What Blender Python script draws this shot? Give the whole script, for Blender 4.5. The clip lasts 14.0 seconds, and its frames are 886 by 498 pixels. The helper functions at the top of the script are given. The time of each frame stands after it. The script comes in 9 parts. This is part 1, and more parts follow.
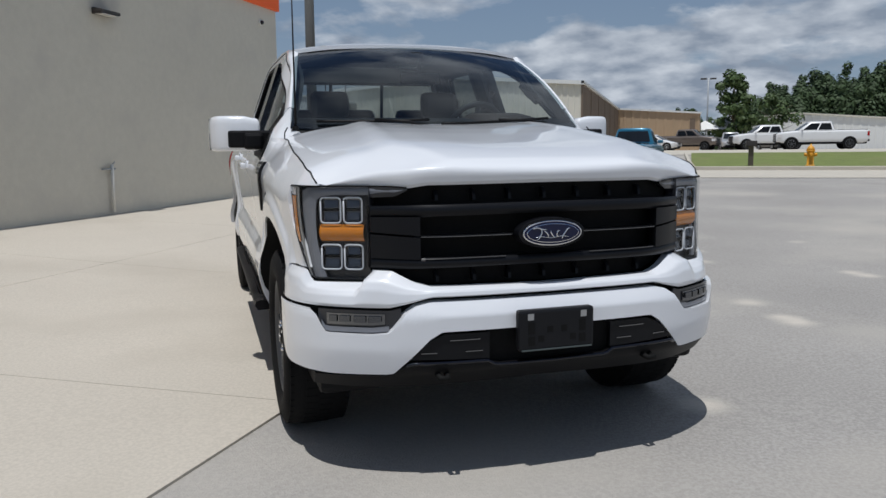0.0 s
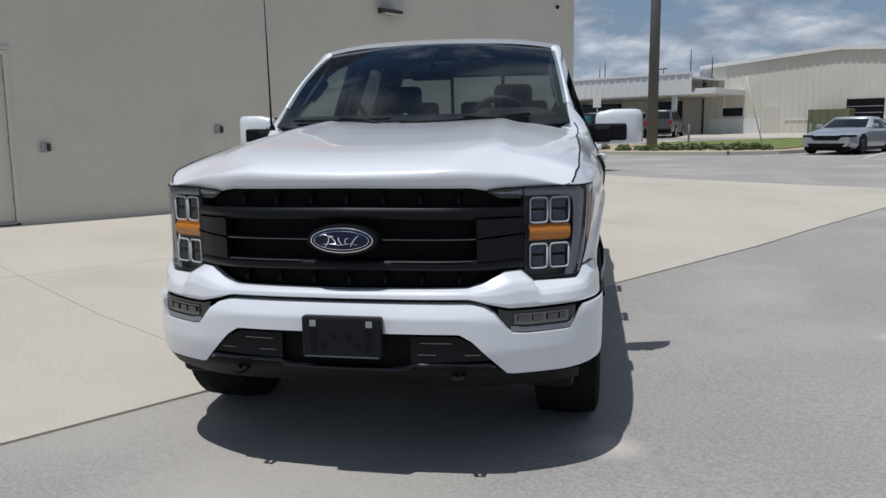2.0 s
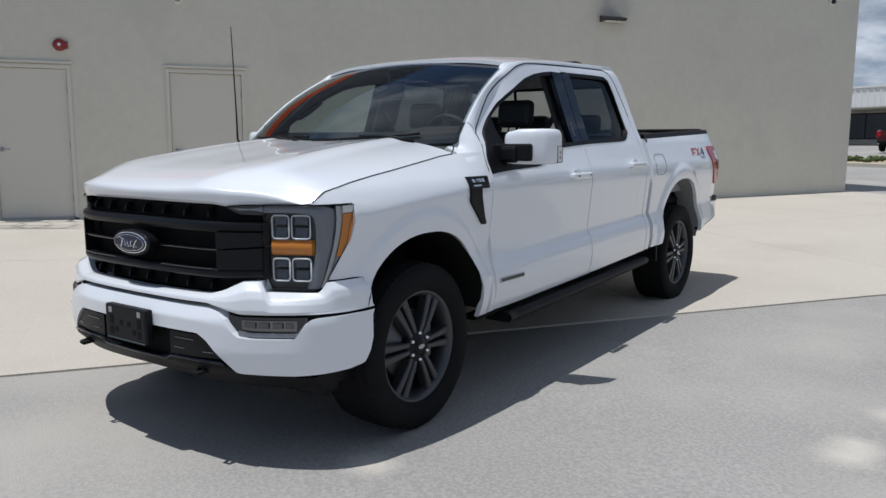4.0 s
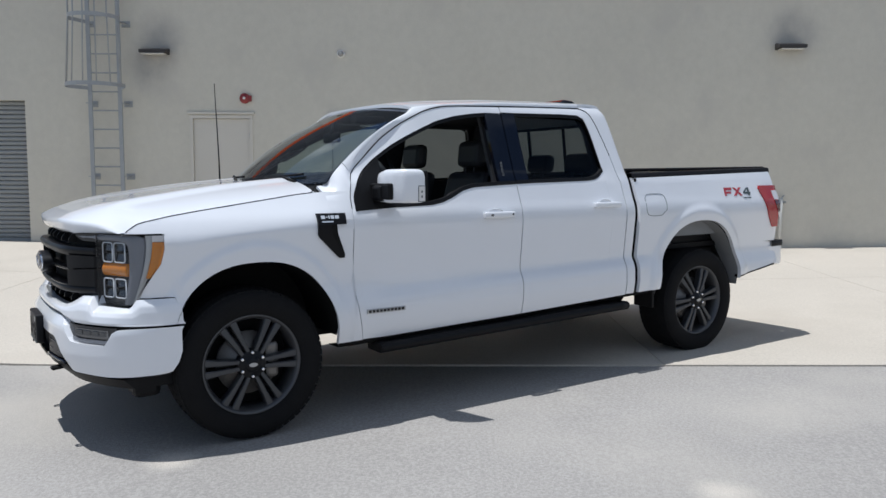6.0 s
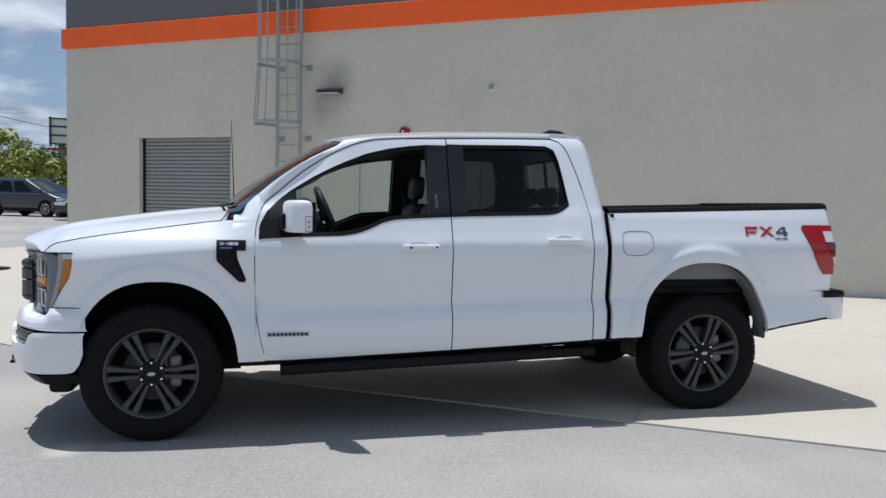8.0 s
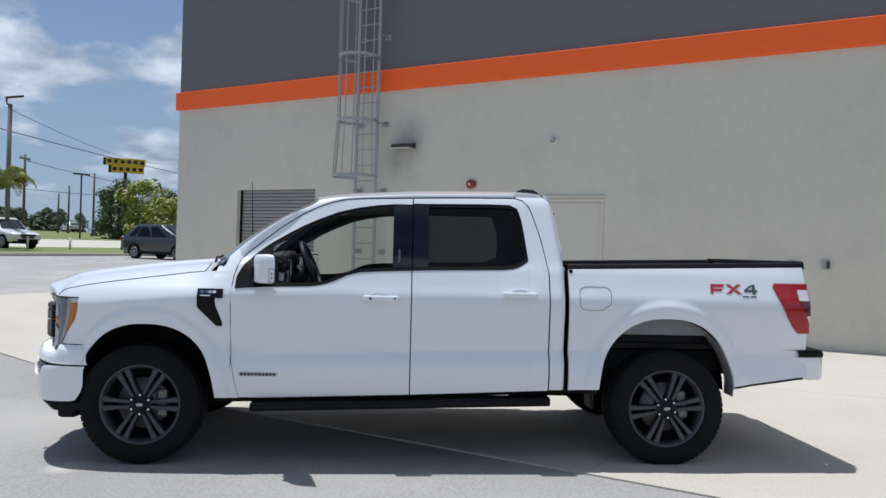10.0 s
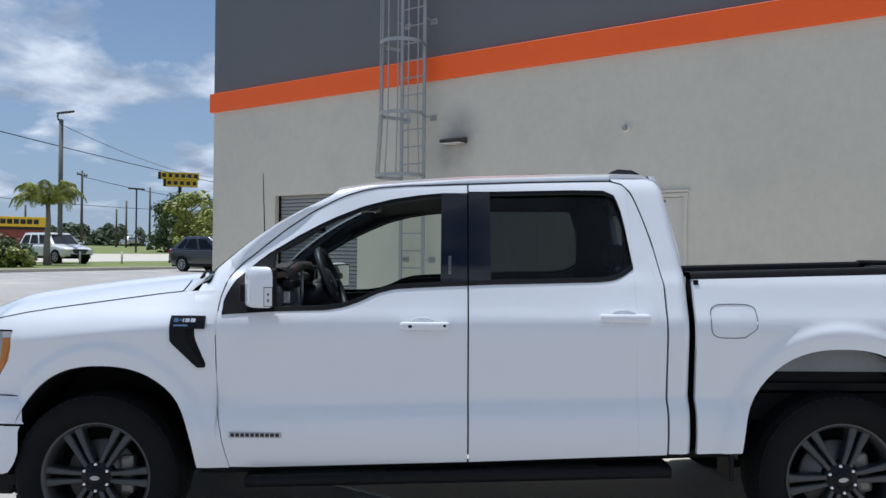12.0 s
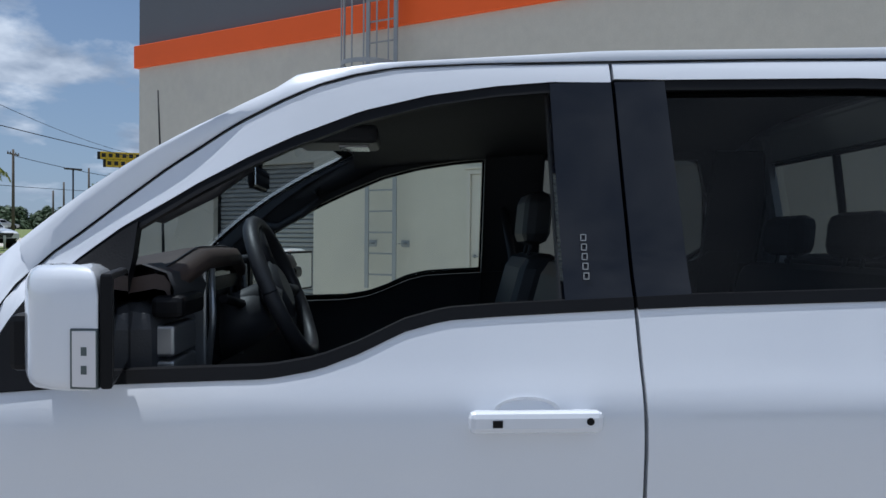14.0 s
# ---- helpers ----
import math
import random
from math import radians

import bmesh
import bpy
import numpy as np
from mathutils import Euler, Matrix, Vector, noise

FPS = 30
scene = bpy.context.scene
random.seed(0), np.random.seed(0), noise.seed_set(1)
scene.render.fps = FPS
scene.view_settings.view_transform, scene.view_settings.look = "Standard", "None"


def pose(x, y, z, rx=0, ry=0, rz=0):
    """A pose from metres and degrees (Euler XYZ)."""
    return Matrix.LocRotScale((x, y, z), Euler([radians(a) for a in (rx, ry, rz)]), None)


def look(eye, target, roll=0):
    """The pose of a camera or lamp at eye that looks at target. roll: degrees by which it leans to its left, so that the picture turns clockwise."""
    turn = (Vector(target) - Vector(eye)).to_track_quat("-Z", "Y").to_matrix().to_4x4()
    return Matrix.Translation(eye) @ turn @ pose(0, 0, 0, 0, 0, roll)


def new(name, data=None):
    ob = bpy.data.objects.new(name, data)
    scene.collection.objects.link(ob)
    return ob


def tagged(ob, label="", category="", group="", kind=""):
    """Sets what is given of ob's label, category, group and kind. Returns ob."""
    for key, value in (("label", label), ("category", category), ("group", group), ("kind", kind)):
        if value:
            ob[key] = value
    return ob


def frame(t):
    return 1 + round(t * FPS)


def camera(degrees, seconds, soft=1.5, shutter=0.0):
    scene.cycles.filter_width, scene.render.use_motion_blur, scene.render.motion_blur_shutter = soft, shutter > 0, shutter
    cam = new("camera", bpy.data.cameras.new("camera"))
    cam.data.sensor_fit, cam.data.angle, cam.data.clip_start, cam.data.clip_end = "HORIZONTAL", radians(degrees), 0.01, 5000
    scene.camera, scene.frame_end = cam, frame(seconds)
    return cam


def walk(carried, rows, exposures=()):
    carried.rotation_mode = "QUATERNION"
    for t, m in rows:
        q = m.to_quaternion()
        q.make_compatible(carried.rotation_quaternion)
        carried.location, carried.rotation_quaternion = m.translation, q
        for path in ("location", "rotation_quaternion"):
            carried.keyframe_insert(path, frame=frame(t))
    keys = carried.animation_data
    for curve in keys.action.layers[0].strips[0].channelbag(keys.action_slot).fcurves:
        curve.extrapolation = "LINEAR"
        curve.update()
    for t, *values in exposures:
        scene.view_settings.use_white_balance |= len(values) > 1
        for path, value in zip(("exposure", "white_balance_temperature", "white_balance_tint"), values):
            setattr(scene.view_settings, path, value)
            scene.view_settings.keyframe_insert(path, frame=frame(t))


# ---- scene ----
cam = camera(59.6, 14.0)
METRES, EYE, TILT, LEAN, TURN = 15.957, 1.5, 0.0, 0.0, 0.0
PATH = [
    (0, (0.957, -3.757, 1.234), (0.39, -1.855, 0.988), -0.5),
    (0.5, (1.409, -3.526, 1.245), (0.606, -1.713, 0.983), -0.4),
    (1, (1.922, -3.264, 1.275), (0.911, -1.56, 1.0), -0.3),
    (1.5, (2.398, -2.965, 1.299), (1.193, -1.394, 1.016), -0.4),
    (2, (2.851, -2.591, 1.317), (1.464, -1.18, 1.027), -0.5),
    (2.5, (3.266, -2.168, 1.342), (1.719, -0.936, 1.045), -0.4),
    (3, (3.605, -1.685, 1.36), (1.927, -0.64, 1.06), -0.1),
    (3.5, (4.011, -1.176, 1.397), (2.229, -0.315, 1.107), 0.1),
    (4, (4.296, -0.642, 1.39), (2.439, 0.047, 1.113), 0.3),
    (6.5, (4.954, 2.176, 1.424), (2.972, 1.967, 1.258), 0.3),
    (7, (4.85, 2.73, 1.432), (2.895, 2.334, 1.28), 0.5),
    (7.5, (4.671, 3.299, 1.438), (2.76, 2.726, 1.303), 0.9),
    (8, (4.466, 3.839, 1.458), (2.606, 3.113, 1.34), 1.2),
    (10.5, (4.213, 5.091, 1.554), (2.515, 4.035, 1.559), 1.6),
    (11, (3.898, 4.814, 1.544), (2.213, 3.738, 1.55), 1.2),
    (11.5, (3.474, 4.536, 1.535), (1.807, 3.431, 1.543), 0.8),
    (12, (2.986, 4.154, 1.534), (1.345, 3.011, 1.543), 0.6),
    (12.5, (2.489, 3.771, 1.53), (0.869, 2.599, 1.54), 0.4),
    (13, (2.048, 3.358, 1.52), (0.433, 2.178, 1.522), 0.4),
    (13.5, (1.631, 2.951, 1.522), (-0.017, 1.818, 1.505), 0.6),
    (14, (1.22, 2.507, 1.508), (-0.488, 1.468, 1.476), 0.5),
]
walk(cam, [(t, look(eye, target, roll)) for t, eye, target, roll in PATH],
     [(0, -0.32, 6020, 10), (3, -0.24, 5950, 10), (4, -0.15, 5920, 10), (6.5, 0.07, 5850, 10), (8, 0.06, 5820, 10), (10.5, 0.15, 5760, 10), (11.3, 0.23, 5760, 10), (12.5, 0.02, 5650, 10), (13.0, -0.09, 5620, 10), (14, -0.05, 5580, 10)])

# ---- world, sun, exposure ----
SUN_DIR = Vector((-0.01, -0.275, 1.0)).normalized()
sun_el = math.asin(SUN_DIR.z)
sun_az = math.atan2(SUN_DIR.x, SUN_DIR.y)
world = bpy.data.worlds.new("sky")
scene.world = world
world.use_nodes = True
wn, wl = world.node_tree.nodes, world.node_tree.links
wn.clear()
w_out = wn.new("ShaderNodeOutputWorld")
w_bg = wn.new("ShaderNodeBackground")
w_sky = wn.new("ShaderNodeTexSky")
w_sky.sky_type = "NISHITA"
w_sky.sun_disc = False
w_sky.sun_elevation = sun_el
w_sky.sun_rotation = sun_az
w_sky.dust_density = 0.2
w_sky.ozone_density = 1.5
w_bg.inputs["Strength"].default_value = 0.067
w_co = wn.new("ShaderNodeTexCoord")
w_sep = wn.new("ShaderNodeSeparateXYZ")
wl.new(w_co.outputs["Generated"], w_sep.inputs[0])
# cloud layer: a plane above, so that clouds shrink toward the horizon
w_zc = wn.new("ShaderNodeMath"); w_zc.operation = "ADD"; w_zc.inputs[1].default_value = 0.30
w_zm = wn.new("ShaderNodeMath"); w_zm.operation = "MAXIMUM"; w_zm.inputs[1].default_value = 0.02
wl.new(w_sep.outputs["Z"], w_zm.inputs[0]); wl.new(w_zm.outputs[0], w_zc.inputs[0])
w_dx = wn.new("ShaderNodeMath"); w_dx.operation = "DIVIDE"
w_dy = wn.new("ShaderNodeMath"); w_dy.operation = "DIVIDE"
wl.new(w_sep.outputs["X"], w_dx.inputs[0]); wl.new(w_zc.outputs[0], w_dx.inputs[1])
wl.new(w_sep.outputs["Y"], w_dy.inputs[0]); wl.new(w_zc.outputs[0], w_dy.inputs[1])
w_cmb = wn.new("ShaderNodeCombineXYZ")
wl.new(w_dx.outputs[0], w_cmb.inputs[0]); wl.new(w_dy.outputs[0], w_cmb.inputs[1])
w_cmb.inputs[2].default_value = 3.7
w_n1 = wn.new("ShaderNodeTexNoise")
w_n1.inputs["Scale"].default_value = 2.1
w_n1.inputs["Detail"].default_value = 9
w_n1.inputs["Roughness"].default_value = 0.56
w_n1.inputs["Distortion"].default_value = 0.15
wl.new(w_cmb.outputs[0], w_n1.inputs["Vector"])
# more cover toward the north
w_bias = wn.new("ShaderNodeMapRange")
w_bias.inputs["From Min"].default_value = -0.9
w_bias.inputs["From Max"].default_value = 0.9
w_bias.inputs["To Min"].default_value = 0.03
w_bias.inputs["To Max"].default_value = 0.12
wl.new(w_sep.outputs["Y"], w_bias.inputs["Value"])
w_add = wn.new("ShaderNodeMath"); w_add.operation = "ADD"
wl.new(w_n1.outputs["Fac"], w_add.inputs[0]); wl.new(w_bias.outputs[0], w_add.inputs[1])
w_ramp = wn.new("ShaderNodeValToRGB")
w_ramp.color_ramp.elements[0].position = 0.54
w_ramp.color_ramp.elements[1].position = 0.63
wl.new(w_add.outputs[0], w_ramp.inputs["Fac"])
w_n2 = wn.new("ShaderNodeTexNoise")
w_n2.inputs["Scale"].default_value = 7.0
w_n2.inputs["Detail"].default_value = 7
wl.new(w_cmb.outputs[0], w_n2.inputs["Vector"])
w_cr = wn.new("ShaderNodeValToRGB")
w_cr.color_ramp.elements[0].position = 0.36
w_cr.color_ramp.elements[0].color = (4.4, 5.1, 6.1, 1)
w_cr.color_ramp.elements[1].position = 0.68
w_cr.color_ramp.elements[1].color = (10.4, 10.8, 11.2, 1)
wl.new(w_n2.outputs["Fac"], w_cr.inputs["Fac"])
w_mix = wn.new("ShaderNodeMix"); w_mix.data_type = "RGBA"
wl.new(w_ramp.outputs["Color"], w_mix.inputs["Factor"])
w_hz = wn.new("ShaderNodeMapRange")   # pale haze low over the horizon
w_hz.inputs["From Min"].default_value = 0.0; w_hz.inputs["From Max"].default_value = 0.48
w_hz.inputs["To Min"].default_value = 0.80; w_hz.inputs["To Max"].default_value = 0.0
wl.new(w_sep.outputs["Z"], w_hz.inputs["Value"])
w_hm = wn.new("ShaderNodeMix"); w_hm.data_type = "RGBA"
w_hm.inputs["B"].default_value = (4.3, 5.4, 6.9, 1)
wl.new(w_hz.outputs[0], w_hm.inputs["Factor"])
wl.new(w_sky.outputs["Color"], w_hm.inputs["A"])
wl.new(w_hm.outputs["Result"], w_mix.inputs["A"])
wl.new(w_cr.outputs["Color"], w_mix.inputs["B"])
wl.new(w_mix.outputs["Result"], w_bg.inputs["Color"])
wl.new(w_bg.outputs[0], w_out.inputs[0])

sun_data = bpy.data.lights.new("sun", "SUN")
sun_data.energy = 3.95
sun_data.angle = radians(0.53)
sun_data.color = (1.0, 0.955, 0.88)
sun = new("sun", sun_data)
sun.matrix_world = look(SUN_DIR * 60, (0, 0, 0))


# ---- materials ----
def mat(name, color, rough=0.6, metal=0.0, vary=0.08, scale=6.0, fine=90.0, bump=0.05, coat=0.0, spots=None, coords="Object", grit=0.0, spec=0.5):
    """A surface with colour variation at two scales and a fine relief."""
    m = bpy.data.materials.new(name)
    m.use_nodes = True
    n, l = m.node_tree.nodes, m.node_tree.links
    b = n["Principled BSDF"]
    b.inputs["Roughness"].default_value = rough
    b.inputs["Metallic"].default_value = metal
    b.inputs["Specular IOR Level"].default_value = spec
    b.inputs["Coat Weight"].default_value = coat
    b.inputs["Coat Roughness"].default_value = 0.03
    co = n.new("ShaderNodeTexCoord")
    a = n.new("ShaderNodeTexNoise"); a.inputs["Scale"].default_value = scale; a.inputs["Detail"].default_value = 5
    f = n.new("ShaderNodeTexNoise"); f.inputs["Scale"].default_value = fine; f.inputs["Detail"].default_value = 3
    l.new(co.outputs[coords], a.inputs["Vector"]); l.new(co.outputs[coords], f.inputs["Vector"])
    mx = n.new("ShaderNodeMath"); mx.operation = "ADD"
    l.new(a.outputs["Fac"], mx.inputs[0]); l.new(f.outputs["Fac"], mx.inputs[1])
    r = n.new("ShaderNodeMapRange")
    r.inputs["From Min"].default_value = 0.6; r.inputs["From Max"].default_value = 1.4
    r.inputs["To Min"].default_value = 1 - vary; r.inputs["To Max"].default_value = 1 + vary
    l.new(mx.outputs[0], r.inputs["Value"])
    sc = n.new("ShaderNodeVectorMath"); sc.operation = "SCALE"
    sc.inputs[0].default_value = color
    l.new(r.outputs[0], sc.inputs["Scale"])
    last = sc.outputs[0]
    if grit:   # coarse grains that can be told apart
        g = n.new("ShaderNodeTexNoise"); g.inputs["Scale"].default_value = 55; g.inputs["Detail"].default_value = 2
        l.new(co.outputs[coords], g.inputs["Vector"])
        gr = n.new("ShaderNodeMapRange")
        gr.inputs["From Min"].default_value = 0.36; gr.inputs["From Max"].default_value = 0.64
        gr.inputs["To Min"].default_value = 1 - grit; gr.inputs["To Max"].default_value = 1 + grit
        l.new(g.outputs["Fac"], gr.inputs["Value"])
        gs = n.new("ShaderNodeVectorMath"); gs.operation = "SCALE"
        l.new(last, gs.inputs[0]); l.new(gr.outputs[0], gs.inputs["Scale"])
        last = gs.outputs[0]
    if spots:
        s_col, s_scale, s_lo, s_hi = spots
        s = n.new("ShaderNodeTexNoise"); s.inputs["Scale"].default_value = s_scale; s.inputs["Detail"].default_value = 6
        l.new(co.outputs[coords], s.inputs["Vector"])
        sr = n.new("ShaderNodeMapRange")
        sr.inputs["From Min"].default_value = s_lo; sr.inputs["From Max"].default_value = s_hi
        l.new(s.outputs["Fac"], sr.inputs["Value"])
        sm = n.new("ShaderNodeMix"); sm.data_type = "RGBA"
        l.new(sr.outputs[0], sm.inputs["Factor"]); l.new(last, sm.inputs["A"])
        sm.inputs["B"].default_value = (*s_col, 1)
        last = sm.outputs["Result"]
    l.new(last, b.inputs["Base Color"])
    if bump:
        bp = n.new("ShaderNodeBump"); bp.inputs["Strength"].default_value = bump; bp.inputs["Distance"].default_value = 0.01
        l.new(f.outputs["Fac"], bp.inputs["Height"]); l.new(bp.outputs[0], b.inputs["Normal"])
    return m


def plain(name, color, rough=0.5, metal=0.0, coat=0.0, emit=0.0, trans=0.0, ior=1.45, alpha=1.0):
    m = bpy.data.materials.new(name)
    m.use_nodes = True
    b = m.node_tree.nodes["Principled BSDF"]
    b.inputs["Base Color"].default_value = (*color, 1)
    b.inputs["Roughness"].default_value = rough
    b.inputs["Metallic"].default_value = metal
    b.inputs["Coat Weight"].default_value = coat
    b.inputs["Coat Roughness"].default_value = 0.03
    b.inputs["Transmission Weight"].default_value = trans
    b.inputs["IOR"].default_value = ior
    b.inputs["Alpha"].default_value = alpha
    return m


def pane(name, tint, gloss=0.0, gain=1.0):
    """Window glass: tinted see-through with a mirror part that grows at a glancing angle."""
    m = bpy.data.materials.new(name)
    m.use_nodes = True
    n, l = m.node_tree.nodes, m.node_tree.links
    n.clear()
    out = n.new("ShaderNodeOutputMaterial")
    tr = n.new("ShaderNodeBsdfTransparent"); tr.inputs["Color"].default_value = (*tint, 1)
    gl = n.new("ShaderNodeBsdfGlossy"); gl.inputs["Roughness"].default_value = 0.0
    gl.inputs["Color"].default_value = (0.95, 0.97, 1, 1)
    lw = n.new("ShaderNodeLayerWeight"); lw.inputs["Blend"].default_value = 0.5
    pw = n.new("ShaderNodeMath"); pw.operation = "POWER"; pw.inputs[1].default_value = 4.2
    l.new(lw.outputs["Facing"], pw.inputs[0])
    fr = n.new("ShaderNodeMath"); fr.operation = "MULTIPLY_ADD"; fr.inputs[1].default_value = 0.92; fr.inputs[2].default_value = 0.035
    l.new(pw.outputs[0], fr.inputs[0])
    ad = n.new("ShaderNodeMath"); ad.operation = "MULTIPLY_ADD"
    ad.inputs[1].default_value = gain; ad.inputs[2].default_value = gloss
    mix = n.new("ShaderNodeMixShader")
    l.new(fr.outputs[0], ad.inputs[0]); l.new(ad.outputs[0], mix.inputs[0])
    l.new(tr.outputs[0], mix.inputs[1]); l.new(gl.outputs[0], mix.inputs[2])
    l.new(mix.outputs[0], out.inputs[0])
    return m


M_CONC = mat("pale concrete", (0.505, 0.46, 0.392), 0.85, vary=0.09, scale=0.45, fine=160, bump=0.12, spots=((0.43, 0.388, 0.325), 0.55, 0.52, 0.78), grit=0.06)
M_ASPH = mat("worn asphalt", (0.33, 0.312, 0.29), 0.85, vary=0.18, scale=0.5, fine=120, bump=0.5, spots=((0.44, 0.41, 0.365), 0.4, 0.50, 0.72), grit=0.12)
M_WALL = mat("painted block wall", (0.595, 0.568, 0.49), 0.8, vary=0.055, scale=0.7, fine=9, bump=0.06, spots=((0.53, 0.505, 0.45), 1.1, 0.56, 0.80), grit=0.02)


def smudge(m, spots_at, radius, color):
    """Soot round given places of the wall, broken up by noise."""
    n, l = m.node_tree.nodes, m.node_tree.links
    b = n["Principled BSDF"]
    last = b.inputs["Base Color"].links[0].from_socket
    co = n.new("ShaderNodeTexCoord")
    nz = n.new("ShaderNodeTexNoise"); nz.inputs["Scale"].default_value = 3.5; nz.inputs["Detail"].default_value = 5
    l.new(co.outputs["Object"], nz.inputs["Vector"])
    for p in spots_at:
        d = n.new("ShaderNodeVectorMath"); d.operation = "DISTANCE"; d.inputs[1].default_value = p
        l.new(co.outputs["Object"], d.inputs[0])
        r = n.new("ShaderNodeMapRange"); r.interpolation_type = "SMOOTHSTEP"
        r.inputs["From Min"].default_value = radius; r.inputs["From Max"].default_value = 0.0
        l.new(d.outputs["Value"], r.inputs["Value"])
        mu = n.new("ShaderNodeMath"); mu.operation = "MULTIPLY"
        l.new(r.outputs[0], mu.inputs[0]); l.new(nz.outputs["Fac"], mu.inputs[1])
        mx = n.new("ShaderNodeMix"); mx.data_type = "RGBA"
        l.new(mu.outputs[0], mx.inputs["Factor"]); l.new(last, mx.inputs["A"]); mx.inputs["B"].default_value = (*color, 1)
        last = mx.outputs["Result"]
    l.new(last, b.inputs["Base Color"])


smudge(M_WALL, ((-8.07, -3.22, 3.62), (-8.07, 7.18, 3.78), (-8.07, -3.4, 3.2)), 0.62, (0.22, 0.215, 0.225))
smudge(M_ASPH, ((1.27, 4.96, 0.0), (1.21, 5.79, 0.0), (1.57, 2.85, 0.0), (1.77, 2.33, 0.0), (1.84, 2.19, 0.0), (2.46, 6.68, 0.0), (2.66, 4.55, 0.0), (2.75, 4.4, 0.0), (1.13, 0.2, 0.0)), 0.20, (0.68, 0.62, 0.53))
M_GREY = mat("dark grey wall paint", (0.14, 0.146, 0.158), 0.75, vary=0.06, scale=0.7, fine=60, bump=0.06)
M_ORANGE = mat("orange band paint", (0.93, 0.125, 0.008), 0.55, vary=0.04, scale=1.0, fine=80, bump=0.04)
M_DOOR = mat("beige door paint", (0.60, 0.57, 0.505), 0.5, vary=0.03, scale=2, fine=80, bump=0.02)
M_SHUT = mat("grey roller shutter", (0.27, 0.28, 0.28), 0.5, vary=0.05, scale=3, fine=60, bump=0.03)
M_GALV = mat("galvanised steel", (0.34, 0.355, 0.365), 0.5, metal=0.3, vary=0.1, scale=8, fine=70, bump=0.03)
M_DARKMETAL = mat("bronze lamp housing", (0.035, 0.03, 0.028), 0.45, vary=0.1, bump=0.03)
M_GRASS = mat("mown grass", (0.15, 0.185, 0.045), 0.9, vary=0.35, scale=1.4, fine=60, bump=0.7, spots=((0.19, 0.18, 0.075), 0.5, 0.5, 0.75))
M_KERB = mat("kerb concrete", (0.50, 0.46, 0.39), 0.85, vary=0.1, scale=1.5, fine=90, bump=0.1)
M_WHITE_LINE = mat("parking line paint", (0.68, 0.67, 0.63), 0.7, vary=0.1, scale=4, fine=60, bump=0.05)
M_SIDING = mat("cream metal siding", (0.66, 0.63, 0.55), 0.5, vary=0.04, scale=0.6, fine=30, bump=0.03)
M_BROWNSIDE = mat("brown metal siding", (0.17, 0.125, 0.09), 0.6, vary=0.08, scale=0.6, fine=30, bump=0.03)
M_TAN = mat("tan metal siding", (0.42, 0.30, 0.19), 0.6, vary=0.05, scale=0.6, fine=30, bump=0.03)
M_WHITETRIM = mat("white metal trim", (0.74, 0.74, 0.72), 0.45, vary=0.03, bump=0.02)
M_DARKGLASS = plain("dark window glass", (0.015, 0.018, 0.022), 0.06)
M_POLE = mat("weathered concrete pole", (0.15, 0.148, 0.14), 0.85, vary=0.12, scale=3, fine=70, bump=0.1)
M_WOOD = mat("grey timber pole", (0.11, 0.09, 0.07), 0.85, vary=0.15, scale=4, fine=50, bump=0.1)
M_BARK = mat("bark", (0.12, 0.09, 0.065), 0.9, vary=0.2, scale=6, fine=40, bump=0.3)
M_LEAF = mat("leaf green", (0.062, 0.10, 0.026), 0.6, vary=0.35, scale=2.5, fine=20, bump=0.0)
M_PALMBARK = mat("grey palm bark", (0.26, 0.23, 0.19), 0.9, vary=0.2, scale=5, fine=30, bump=0.3)
M_PINE = mat("pine green", (0.040, 0.070, 0.022), 0.7, vary=0.4, scale=0.6, fine=8, bump=0.0)
M_LIGHTLEAF = mat("light leaf green", (0.25, 0.27, 0.045), 0.6, vary=0.3, scale=2.5, fine=20, bump=0.0)
M_JUNIPER = mat("juniper green", (0.10, 0.135, 0.045), 0.7, vary=0.35, scale=2.0, fine=18, bump=0.0)
M_MULCH = mat("straw mulch", (0.45, 0.36, 0.23), 0.9, vary=0.2, scale=3, fine=60, bump=0.3)


# ---- mesh helpers ----
def mesh_of(bm, name, smooth=True):
    me = bpy.data.meshes.new(name)
    bm.normal_update()
    bm.to_mesh(me)
    bm.free()
    if smooth:
        for p in me.polygons:
            p.use_smooth = True
    return me


def part(name, bm, material, parent=None, label="", smooth=False):
    """Links a bmesh as one mesh object under a thing or a part."""
    me = mesh_of(bm, name, smooth)
    mats = material if isinstance(material, (list, tuple)) else [material]
    for m in mats:
        me.materials.append(m)
    ob = new(name, me)
    if parent is not None:
        ob.parent = parent
    if label:
        ob["label"] = label
    return ob


def thing(name, m, label, category, group="", kind=""):
    e = new(name)
    e.matrix_world = m
    e.empty_display_size = 0.1
    return tagged(e, label, category, group, kind)


